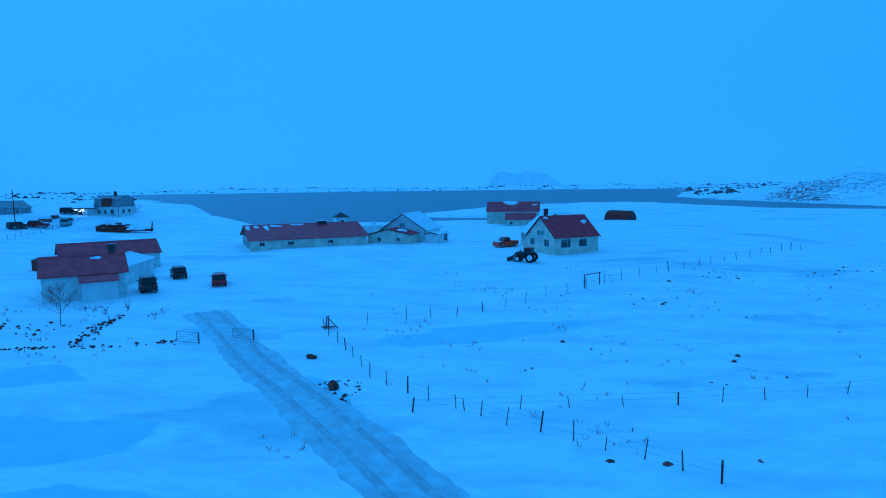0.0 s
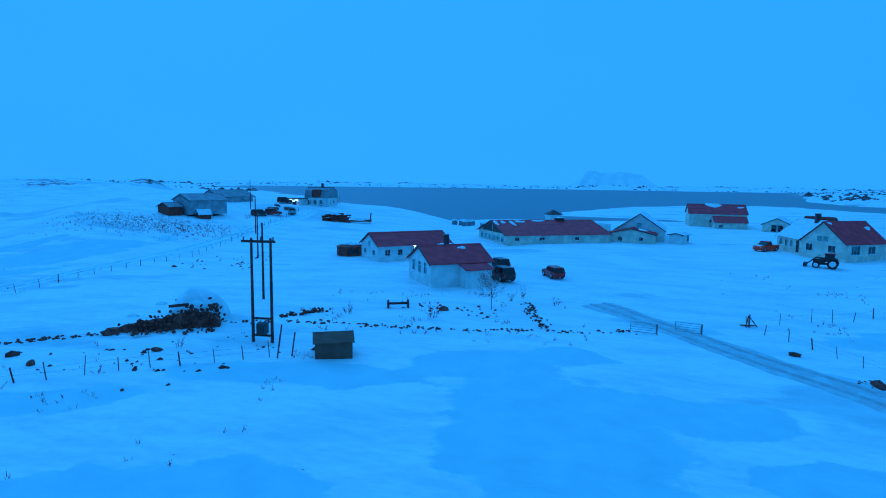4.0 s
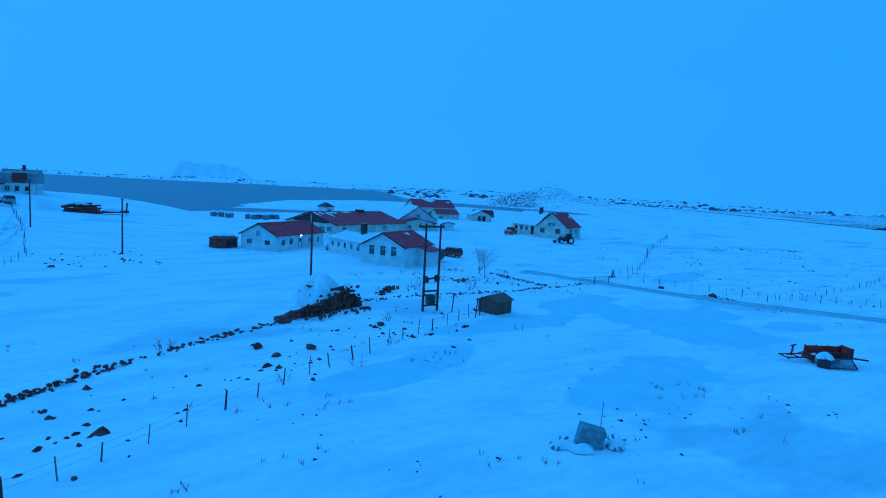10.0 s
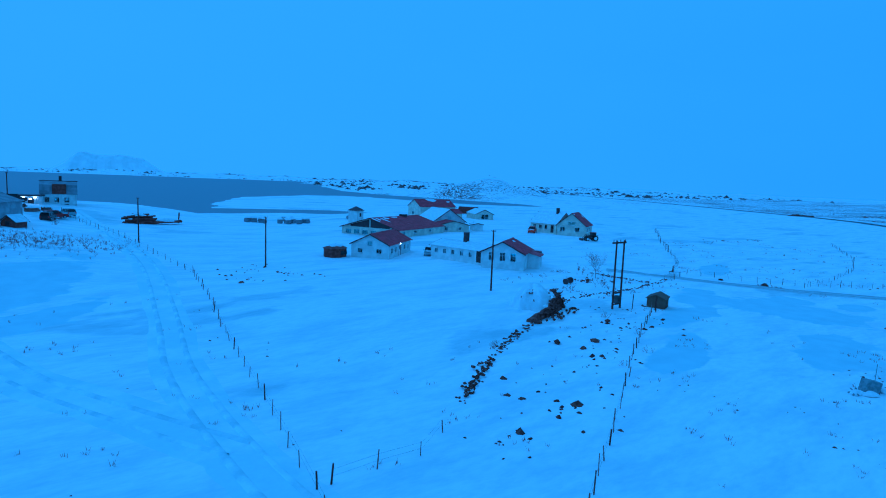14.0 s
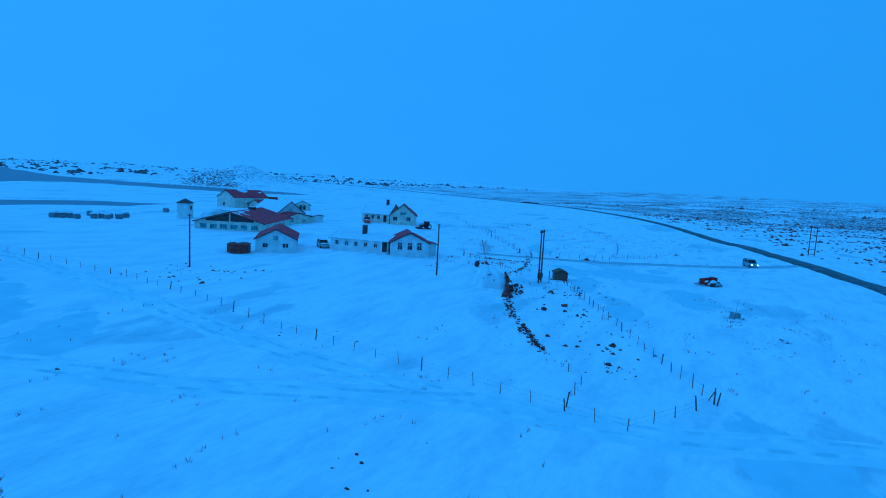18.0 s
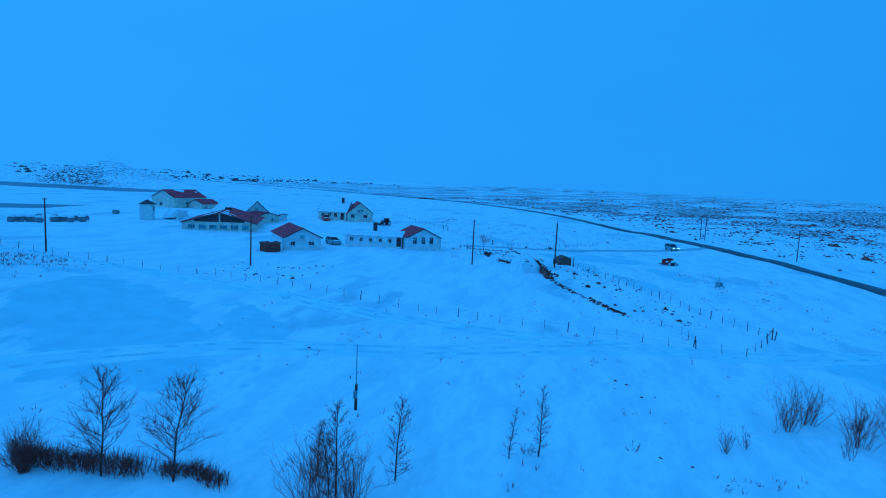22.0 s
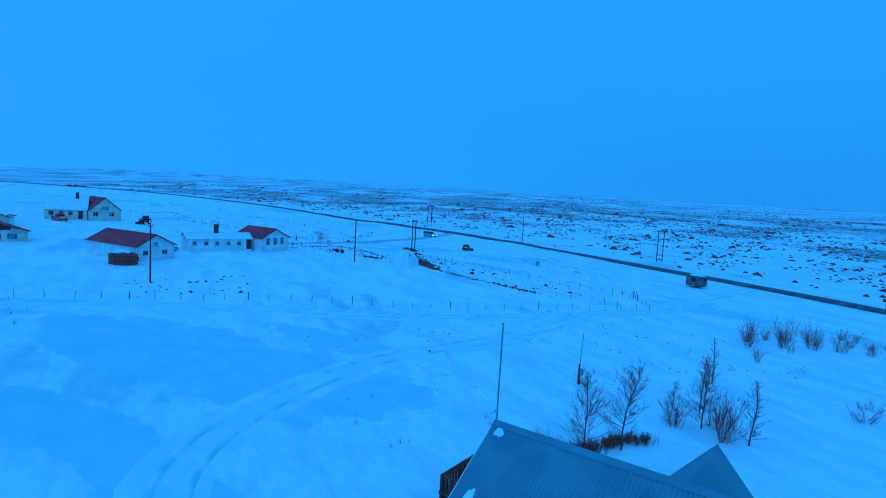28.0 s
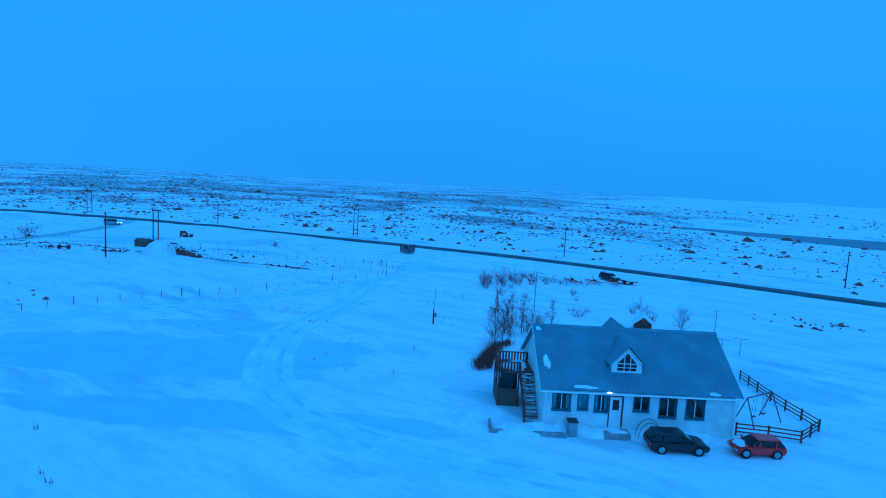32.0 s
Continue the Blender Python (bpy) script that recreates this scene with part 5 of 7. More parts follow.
# ---- post fences ----
POSTS = []
for k in range(4):
    rr = (0.042, 0.035, 0.055, 0.03)[k]
    bm = rods(((0, 0, -0.4), (0.02 * (k - 1), 0.015 * k, 1.0), rr, rr * 0.85), n=6)
    me = bpy.data.meshes.new("post")
    bm.to_mesh(me)
    bm.free()
    me.materials.append(M_WOOD if k != 2 else M_POLE)
    POSTS.append(me)


def post_fence(name, pts, label, step=2.3, seed=0, hmin=0.75, hmax=1.15):
    rng = random.Random(seed)
    root = thing(name, *pts[0], 0, label, "fence")
    inv = root.matrix_basis.inverted()
    line = []
    for (ax, ay), (bx, by) in zip(pts, pts[1:]):
        n = max(1, round(math.hypot(bx - ax, by - ay) / step))
        line += [(ax + (bx - ax) * k / n, ay + (by - ay) * k / n) for k in range(n)]
    line.append(pts[-1])
    for k, (x, y) in enumerate(line):
        x, y = x + rng.uniform(-0.15, 0.15), y + rng.uniform(-0.15, 0.15)
        big = k % 5 == 0
        ob = new("post", POSTS[2 if big else rng.choice((0, 1, 3))])
        ob.parent = root
        h = rng.uniform(hmin, hmax) * (1.05 if big else 1)
        ob.matrix_local = inv @ pose(x, y, hgt(x, y), rng.uniform(-7, 7), rng.uniform(-7, 7), rng.uniform(0, 360)) @ Matrix.Diagonal((1, 1, h, 1))
    bm = bmesh.new()
    for zz in (0.45, 0.8):
        for (x0, y0), (x1, y1) in zip(line, line[1:]):
            rod(bm, inv @ Vector((x0, y0, hgt(x0, y0) + zz)), inv @ Vector((x1, y1, hgt(x1, y1) + zz)), 0.006, n=3, cap=False)
    part("wire", bm, M_STEEL, root)
    return root


post_fence("track_fence", [(12.6, 23.6), (8.3, 27.1), (3.6, 30.1), (-1.0, 33.8), (-5.2, 38.2), (-11.2, 50.0)], "weathered timber posts with wire along the track", 2.1, 1)
post_fence("paddock_fence", [(-11.2, 50.3), (-4, 53.8), (1, 56.3), (8.4, 61.4), (16.3, 67.5), (33, 80), (51.8, 92.6), (60, 98.6)], "timber post fence crossing the home field", 3.4, 2, 1.0, 1.4)
post_fence("lane_fence", [(-95, 145), (-92, 125), (-88.2, 103), (-85.2, 79), (-91, 44), (-95, 21.3), (-96.4, 14.5), (-92, 11.8), (-87.5, 9.4)], "timber posts and wire beside the lane", 2.6, 3)
post_fence("croft_fence", [(-87.5, 9.4), (-76, 15.8), (-62, 23.8), (-48.5, 30.8)], "thin stakes with wire beside the old wall", 1.9, 4, 0.8, 1.3)
post_fence("short_fence", [(-94.6, 18.9), (-89, 19.1), (-86.3, 20.9)], "few leaning timber posts joining wall and lane", 2.6, 5)
post_fence("roadside_fence", [(-2, 32), (14, 33), (34, 36), (60, 44), (100, 62)], "thin post fence across the eastern field", 3.0, 6, 0.7, 1.0)
br = thing("corner_strut", -87.4, 9.5, 30, "braced timber corner post of the fence", "post")
part("post", rods(((0, 0, -0.4), (0, 0, 1.3), 0.06)), M_WOOD, br)
part("strut", rods(((0.8, 0, 0.0), (0.05, 0, 1.0), 0.04)), M_WOOD, br)
gp = thing("goal_frame", 17.4, 68.6, 40, "timber gateway frame of two posts and a beam", "gate frame")
part("post", rods(((-1.5, 0, -0.3), (-1.5, 0, 1.6), 0.06)), M_POLE, gp)
part("post", rods(((1.5, 0, -0.3), (1.5, 0, 1.6), 0.06)), M_POLE, gp)
part("beam", rods(((-1.6, 0, 1.55), (1.6, 0, 1.55), 0.05)), M_POLE, gp)
for x, y, yaw in ((-20.2, 44.6, 165), (-16.2, 46.0, 160)):
    g = thing("field_gate", x, y, yaw, "grey tubular metal field gate standing open", "gate", "gates")
    g.matrix_basis = g.matrix_basis @ Matrix.Scale(0.8, 4)
    part("frame", rods(((0, 0, 0.15), (2.6, 0, 0.15), 0.03), ((0, 0, 1.15), (2.6, 0, 1.15), 0.03), ((0, 0, 0.15), (0, 0, 1.15), 0.03), ((2.6, 0, 0.15), (2.6, 0, 1.15), 0.03)), M_STEEL, g)
    for zz in (0.4, 0.65, 0.9):
        part("bar", rods(((0, 0, zz), (2.6, 0, zz), 0.02)), M_STEEL, g)
    part("gate_post", rods(((-0.1, 0, -0.4), (-0.1, 0, 1.2), 0.06)), M_WOOD, g)
gb = thing("braced_gate_post", -10.8, 50.4, 0, "stout timber gate post with brace and stones", "post")
part("post", rods(((0, 0, -0.4), (0, 0, 1.2), 0.08)), M_WOOD, gb)
part("brace", rods(((0.8, 0.2, 0.0), (0.05, 0, 0.9), 0.05), ((-0.7, 0.3, 0.1), (0.6, 0.1, 0.15), 0.07)), M_WOOD, gb)


# ---- stones ----
def stone_mesh(seed, flat=0.75):
    rng = np.random.RandomState(seed)
    bm = bmesh.new()
    bmesh.ops.create_icosphere(bm, subdivisions=1, radius=0.5)
    for v in bm.verts:
        v.co *= rng.uniform(0.62, 1.2)
        v.co.z *= flat
    me = bpy.data.meshes.new("stone")
    bm.to_mesh(me)
    bm.free()
    me.materials.append(M_ROCK)
    return me


STONES = [stone_mesh(k) for k in range(6)]


def stone_wall(name, pts, label, per_m, size, courses, seed, spread=0.25):
    rng = random.Random(seed)
    root = thing(name, *pts[0], 0, label, "stone wall")
    inv = root.matrix_basis.inverted()
    for (ax, ay), (bx, by) in zip(pts, pts[1:]):
        length = math.hypot(bx - ax, by - ay)
        for k in range(int(length * per_m)):
            s = rng.random()
            if rng.random() < 0.18 + 0.25 * math.sin(k * 0.21 + seed) ** 2:
                continue
            x, y = ax + (bx - ax) * s + rng.gauss(0, spread), ay + (by - ay) * s + rng.gauss(0, spread)
            d = size * rng.uniform(0.55, 1.25)
            ob = new("stone", rng.choice(STONES))
            ob.parent = root
            ob.matrix_local = inv @ pose(x, y, hgt(x, y) + 0.1 * d + rng.randrange(courses) * d * 0.5, rng.uniform(-20, 20), rng.uniform(-20, 20), rng.uniform(0, 360)) @ Matrix.Diagonal((d * 1.2, d, d, 1))
    return root


stone_wall("west_wall", [(-82.0, 24.2), (-75.0, 28.8)], "tumbled black lava-stone wall", 17, 0.30, 2, 11)
stone_wall("west_wall", [(-75.0, 28.8), (-69.0, 32.2), (-62.5, 35.2)], "tumbled black lava-stone wall half buried", 10, 0.28, 1, 12)
stone_wall("garden_wall", [(-57, 38.6), (-50, 40.0), (-43, 40.2), (-36, 41.0), (-30, 42.6), (-26, 43.4)], "low line of black lava stones above snow", 7, 0.27, 1, 13)
stone_wall("garden_cross_wall", [(-29.4, 43.2), (-30.5, 47.5), (-31.3, 52.5)], "low line of black lava stones across the garden", 9, 0.28, 2, 14)
stone_wall("gate_wall", [(-25, 43.8), (-22.2, 45.0)], "few black stones beside the gate", 8, 0.28, 1, 15)
stone_wall("garden_rubble", [(-43, 49.5), (-36.5, 46), (-34, 49)], "scattered dark stones in the garden", 4, 0.32, 1, 16, 1.0)
stone_wall("pile_by_poles", [(-52.5, 41.4), (-49.6, 44.0)], "heap of dark stones with brush", 26, 0.32, 2, 17)


def rubble(name, label, count, area, size, seed, mat=M_ROCK, keep=None, snowy=0.0):
    """Loose rocks strewn over a stretch of land: one mesh."""
    rng = np.random.RandomState(seed)
    x0, x1, y0, y1 = area
    x, y = rng.uniform(x0, x1, count), rng.uniform(y0, y1, count)
    if keep is not None:
        ok = rng.uniform(0, 1, count) < keep(x, y)
        x, y = x[ok], y[ok]
    z = land(x, y)
    base = np.array([(0.5, 0, 0), (0.16, 0.47, 0), (-0.42, 0.3, 0), (-0.4, -0.32, 0), (0.18, -0.46, 0), (0.1, 0.05, 0.5), (-0.18, 0.1, 0.38)])
    tri = [(0, 1, 5), (1, 6, 5), (1, 2, 6), (2, 3, 6), (3, 4, 6), (4, 5, 6), (4, 0, 5)]
    verts, faces = [], []
    s = size * np.exp(rng.normal(0, 0.45, len(x)))
    a = rng.uniform(0, 6.28, len(x))
    for k in range(len(x)):
        c, q = np.cos(a[k]), np.sin(a[k])
        p = base * (1 + rng.uniform(-0.25, 0.25, base.shape)) * s[k] * (1.3, 0.9, 0.75)
        o = len(verts)
        verts += [(x[k] + c * u - q * v, y[k] + q * u + c * v, z[k] + w - 0.05 * s[k]) for u, v, w in p]
        faces += [(o + i, o + j, o + l) for i, j, l in tri]
    me = bpy.data.meshes.new(name)
    me.from_pydata(verts, [], faces)
    me.materials.append(mat)
    return tagged(new(name, me), label, "rocks", kind="stuff")


clumpy = lambda size, seed, cut: (lambda x, y: np.clip((waves(x, y, size, seed) + waves(x, y, size * 0.4, seed + 1) * 0.7 - cut) * 1.5, 0, 1))
rubble("croft_rubble", "black lava boulders strewn in the snow", 800, (-86, -46, 14, 37), 0.26, 21, keep=lambda x, y: np.clip(1.1 - np.abs(y - (24.5 + (x + 66) * 0.42)) / 5.5, 0, 1) * clumpy(7, 22, -0.2)(x, y))
rubble("hollow_rocks", "black lava rocks in a snowy hollow", 150, (-168, -154, 4, 13), 0.42, 36, keep=clumpy(6, 37, 0.0))
rubble("slope_rocks", "dark stones scattered on the open snow", 260, (-86, -70, 68, 84), 0.28, 38, keep=clumpy(5, 39, 0.1))
rubble("pebbles", "small dark stones poking through snow", 700, (-72, -40, -2, 17), 0.13, 23, keep=clumpy(9, 24, 0.5))
rubble("yard_pebbles", "small dark stones and turf tufts in snow", 600, (-125, -88, 20, 60), 0.15, 25, keep=clumpy(10, 26, 0.65))
rubble("east_tufts", "dark turf tufts in the eastern snowfield", 900, (0, 75, 10, 75), 0.26, 27, keep=clumpy(12, 28, 0.5))
road_y = lambda x: np.interp(x, [p[0] for p in ROAD], [p[1] for p in ROAD])
rubble("lava_field", "black lava humps dusted with snow", 36000, (-230, 330, -260, 60), 0.72, 29, M_ROCK, keep=lambda x, y: np.clip((road_y(x) - 9 - y) / 30, 0, 1) * np.clip((x + 260) / 200, 0.15, 1) * clumpy(20, 30, -0.1)(x, y))
rubble("far_lava_field", "distant black lava humps", 19000, (-350, 900, -560, 160), 1.25, 31, M_ROCK, keep=lambda x, y: clumpy(45, 32, 0.0)(x, y) * np.clip((road_y(x) - 60 - y) / 80, 0, 1))
rubble("knoll_rocks", "black rocks on the snowy knoll", 240, (240, 420, 390, 550), 1.0, 33, M_SNOWROCK, keep=lambda x, y: np.exp(-((np.hypot((x - 322) / 1.4, y - 470) / 42) ** 2)))
rubble("far_shore_rocks", "dark rock outcrops beyond the lake", 11000, (-1500, 2200, 700, 3500), 7.0, 34, M_SNOWROCK, keep=lambda x, y: np.clip(edge_distance(x, y, LAKE) / 60, 0, 1) * clumpy(180, 35, -0.1)(x, y))
for k, (x, y, s) in enumerate([(-63.8, 34.0, 1.0), (-67.0, 28.6, 1.0), (-63.8, 26.9, 0.9), (-66.3, 26.2, 0.7), (-57.0, 30.5, 0.8), (-7.4, 36.0, 1.2), (-10.3, 41.9, 0.8), (-39.0, 47.2, 1.1), (-50.5, 43.8, 0.9)]):
    b = new("boulder", STONES[k % 6])
    b.matrix_basis = pose(x, y, hgt(x, y) + 0.12 * s, 0, 0, k * 57) @ Matrix.Diagonal((s * 1.2, s * 0.8, s * 0.8, 1))
    tagged(b, "dark lava boulder half covered by snow", "boulder", "boulders")

rubble("lava_stack", "dark lava outcrop standing out of the snowfield", 60, (290, 304, 140, 150), 1.8, 43)
rubble("track_stones", "dark stones and turf beside the track", 60, (-8.6, -5.6, 33.5, 37.5), 0.15, 44)
rubble("bank_stones", "dark stones along the low field bank", 420, (30, 95, 62, 92), 0.35, 45, keep=lambda x, y: np.exp(-(((y - 70 - 0.12 * x) / 2.0) ** 2)))

# ---- stone ruin ----
rn = thing("stone_ruin", -59.6, 37.6, 20, "ruined lava-stone outhouse with snow-filled turf roof", "ruin")
rn.matrix_basis = rn.matrix_basis @ Matrix.Diagonal((1.0, 1.0, 1.55, 1.0))
part("snow_core", blob_patch(5.4, 4.4, 1.45, 61), M_PILE, rn, m=pose(0.8, 1.2, -0.1), smooth=True)
# solid dark core added behind the stones so their gaps don't show white
bm = bmesh.new()
face, crest = [], []
rng = random.Random(15)
for k in range(22):
    x = -5.4 + 8.6 * k / 21
    y = -1.95 + 0.25 * math.sin(x * 0.9)
    top = 0.2 + 0.95 * min(1, max(0, (x + 4.6) / 5.0)) ** 0.9 * min(1, max(0.1, (3.6 - x) / 1.4)) - rng.uniform(0, 0.2)
    face.append([bm.verts.new((x, y + d + rng.gauss(0, 0.05), zz)) for d, zz in ((0.1, -0.4), (0.2, top * 0.4), (0.35, top * 0.75), (0.75, top * 0.75), (0.9, -0.4))])
for a, b in zip(face, face[1:]):
    for j in range(4):
        bm.faces.new((a[j], b[j], b[j + 1], a[j + 1]))
bm.faces.new(face[0][::-1])
bm.faces.new(face[-1])
part("wall_core", bm, M_ROCK, rn, "dark rock core behind the wall stones, closing their gaps")
rng = random.Random(5)
laid = []
for c in range(8):
    zz = 0.06 + 0.21 * c
    x = -5.4 + rng.uniform(0, 0.3)
    while x < 3.0:
        d = rng.uniform(0.2, 0.42)
        if zz < 0.35 + 1.0 * min(1, max(0, (x + 4.6) / 5.0)) ** 0.9 - rng.uniform(0, 0.35) and rng.random() > 0.08:
            laid.append((x, -2.0 + 0.10 * c + 0.25 * math.sin(x * 0.9) + rng.gauss(0, 0.1), zz, d))
        x += d * 1.02
    y = -1.7 + rng.uniform(0, 0.3)
    while y < 2.4 and c < 5:
        d = rng.uniform(0.26, 0.5)
        if rng.random() > 0.3:
            laid.append((2.9 - 0.12 * c + rng.gauss(0, 0.1), y, zz, d))
        y += d * 1.1
for k in range(60):
    u, v = rng.uniform(-0.8, 0.8), rng.uniform(-0.8, 0.6)
    if u * u + v * v < 0.7:
        laid.append((0.8 + u * 2.7, 1.2 + v * 2.2, 1.45 * (1.35 - u * u - v * v) - 0.36, rng.uniform(0.14, 0.3)))
for k in range(34):
    laid.append((rng.uniform(-5.2, 3.4), -2.6 - abs(rng.gauss(0, 0.45)), 0.05, rng.uniform(0.18, 0.4)))
for x, y, zz, d in laid:
    ob = new("stone", rng.choice(STONES))
    ob.parent = rn
    ob.matrix_local = pose(x, y, zz, rng.uniform(-25, 25), rng.uniform(-25, 25), rng.uniform(0, 360)) @ Matrix.Diagonal((d * 1.3, d, d * 0.8, 1))
part("lintel", rods(((-0.6, -1.9, 1.2), (0.9, -1.8, 1.26), 0.08), n=6), M_POLE, rn)
for k, (u, v, w, d) in enumerate([(-1.2, -1.7, 1.0, 0.5), (1.4, -1.6, 1.2, 0.5), (-3.2, -1.9, 0.9, 0.45)]):
    part("snow_patch", blob_patch(w, d, 0.12, 140 + k), M_PILE, rn, m=pose(u, v, 1.28 if u > -2 else 0.7), smooth=True)

# ---- green shed box by the poles ----
gs = thing("green_box_shed", -44.6, 32.5, 22, "low green-brown timber shed with a pitched roof in snow", "shed")
gs.matrix_basis = gs.matrix_basis @ Matrix.Scale(1.12, 4)
part("wall", prism(bmesh.new(), [(-0.9, -0.4), (0.9, -0.4), (0.9, 1.02), (0.0, 1.42), (-0.9, 1.02)], -1.15, 1.15), M_GREEN, gs)
for s_ in (-1, 1):
    part("roof", prism(bmesh.new(), [(s_ * 1.04, 0.98), (0.0, 1.44), (0.0, 1.51), (s_ * 1.04, 1.05)][::s_], -1.28, 1.28), M_GREEN, gs, "dark green-brown roof slope")
for k in range(5):
    part("batten", boxes((-1.12 + k * 0.54, -1.06 + k * 0.54, -0.925, -0.9, -0.2, 1.0)), M_GREEN, gs)
part("door", boxes((1.15, 1.19, -0.35, 0.35, -0.1, 0.95)), M_BROWN, gs)

for x, y in ((-47.2, 31.2), (-48.0, 30.6), (-49.0, 33.0)):
    s_ = thing("leaning_stake", x, y, 0, "dark leaning timber stake in snow", "stake", "stakes")
    part("stake", rods(((0, 0, -0.3), (0.25, 0.1, 1.7), 0.05)), M_POLE, s_)
be = thing("cart_axle", -43.4, 47.2, 20, "old dark cart axle with two wheels", "cart axle")
part("beam", rods(((-1.0, 0, 0.45), (1.0, 0, 0.45), 0.12)), M_POLE, be)
for x in (-0.95, 0.95):
    part("wheel", rods(((x - 0.08, 0, 0.4), (x + 0.08, 0, 0.4), 0.42), n=14), M_TRIM, be)
hut = thing("roadside_hut", -79.4, -12.9, 15, "small weathered grey caravan hut by the road", "hut")
part("body", boxes((-1.6, 1.6, -1.1, 1.1, 0.35, 2.3), bevel=0.15), M_HUT, hut)
part("window", boxes((-0.4, 0.5, 1.1, 1.13, 1.2, 1.9)), M_CARGLASS, hut)
part("window", boxes((-1.63, -1.6, -0.4, 0.4, 1.2, 1.9)), M_CARGLASS, hut)
part("snow_patch", blob_patch(3.3, 2.2, 0.16, 3), M_PILE, hut, m=pose(0, 0, 2.29), smooth=True)
for s in (-1, 1):
    wheel(hut, 0.0, s * 1.0, 0.36, 0.2)
sg = thing("road_sign", -102.4, -30.8, 0, "small road sign on a post", "sign")
part("post", rods(((0, 0, -0.2), (0, 0, 1.6), 0.04)), M_STEEL, sg)
part("plate", boxes((-0.5, 0.5, -0.03, 0.03, 1.2, 1.7)), M_BROWN, sg)

# ---- farm machines ----
mc = thing("farm_trailer", -29.0, 11.4, -28, "old red farm trailer with dark steel frame", "trailer")
mc.matrix_basis = mc.matrix_basis @ Matrix.Scale(0.74, 4)
part("side_board", boxes((-1.6, 2.2, 0.85, 0.95, 0.85, 1.55)), M_MACHRED, mc)
part("side_board", boxes((-1.6, 2.2, -0.95, -0.85, 0.85, 1.35)), M_RUST, mc)
part("bed", boxes((-1.7, 2.3, -0.9, 0.9, 0.7, 0.84)), M_RUST, mc)
part("snow_patch", blob_patch(3.2, 1.5, 0.2, 71), M_PILE, mc, m=pose(0.4, 0, 0.85), smooth=True)
for bar in (((-4.2, -0.6, 0.6), (-1.6, -0.8, 0.7), 0.07), ((-4.2, 0.6, 0.6), (-1.6, 0.8, 0.7), 0.07), ((-4.2, -0.9, 0.55), (-4.2, 0.9, 0.55), 0.07), ((-3.0, -0.75, 0.62), (-3.0, 0.75, 0.62), 0.06), ((2.3, 0, 0.65), (4.3, -0.4, 0.5), 0.09)):
    part("frame_bar", rods(bar, n=6), M_RUST, mc)
part("lever", rods(((-3.4, 0.2, 0.6), (-3.2, 0.2, 1.7), 0.09), ((-3.5, 0.2, 1.6), (-2.9, 0.25, 1.75), 0.07)), M_RUST, mc)
for s in (-1, 1):
    wheel(mc, 0.3, s * 1.1, 0.55, 0.28, M_RUST)
hw = thing("harrow", -29.9, 9.7, -28, "slatted steel harrow rack leaning in snow", "harrow")
hw.matrix_basis = hw.matrix_basis @ Matrix.Scale(0.78, 4)
part("frame", boxes((-1.5, 1.5, -0.05, 0.05, 0.0, 0.1), (-1.5, 1.5, -0.05, 0.05, 1.1, 1.2), (-1.5, -1.4, -0.05, 0.05, 0.1, 1.1), (1.4, 1.5, -0.05, 0.05, 0.1, 1.1)), M_TRIM, hw, m=pose(0, 0, 0.1, -50, 0, 0))
for k in range(7):
    part("slat", boxes((-1.4, 1.4, -0.03, 0.03, 0.2 + k * 0.13, 0.26 + k * 0.13)), M_STEEL, hw, m=pose(0, 0, 0.1, -50, 0, 0))
part("headboard", boxes((2.2, 2.3, -0.9, 0.9, 0.84, 1.75)), M_MACHRED, mc)
part("tailboard", boxes((-1.7, -1.6, -0.9, 0.9, 0.3, 0.84)), M_MACHRED, mc)
for x in (-1.5, -0.3, 0.9, 2.1):
    part("stanchion", boxes((x - 0.05, x + 0.05, 0.95, 1.0, 0.6, 1.65)), M_RUST, mc)
part("linkage", rods(((-2.6, -0.3, 0.65), (-2.4, -0.3, 1.35), 0.06), ((-2.9, 0.5, 0.65), (-2.2, -0.4, 1.3), 0.05), ((-3.9, 0, 0.6), (-3.3, 0, 1.15), 0.06), n=6), M_MACHRED, mc)
dr = thing("steel_drum", -30.6, 10.6, 10, "upright steel drum heaped with snow", "drum")
part("shell", rods(((0, 0, -0.1), (0, 0, 0.7), 0.42), n=20), M_TRIM, dr)
part("snow_cap", blob_patch(1.1, 1.0, 0.35, 75), M_PILE, dr, m=pose(0, 0, 0.68), smooth=True)
pn = thing("metal_cabinet", -56.4, 7.8, -35, "tilted grey metal cabinet sunk in snow with a thin rod", "cabinet")
part("body", boxes((-0.6, 0.6, -0.35, 0.35, -0.4, 0.95), bevel=0.03), M_STEEL, pn, m=pose(0, 0, 0, 0, 12, 0))
part("rod", rods(((0.55, 0.2, 0), (0.62, 0.2, 2.1), 0.02)), M_STEEL, pn)
part("snow_patch", blob_patch(1.2, 0.8, 0.25, 77), M_PILE, pn, m=pose(-0.3, -0.6, 0.0), smooth=True)
for k, (x, y) in enumerate([(-57.6, 8.2), (-55.2, 7.2), (-63.6, 3.0)]):
    tr = thing("scrap_heap", x, y, k * 40, "small heap of grey scrap under snow", "scrap", "scrap heaps")
    part("scrap", rods(((-0.6, 0, 0.05), (0.5, 0.2, 0.3), 0.07), ((-0.4, 0.4, 0.1), (0.6, -0.4, 0.15), 0.06), ((-0.5, -0.3, 0.1), (0.3, 0.5, 0.25), 0.05), n=6), M_STEEL, tr)
    part("snow_patch", blob_patch(1.3, 0.9, 0.22, 80 + k), M_PILE, tr, m=pose(0.1, 0, 0.02), smooth=True)
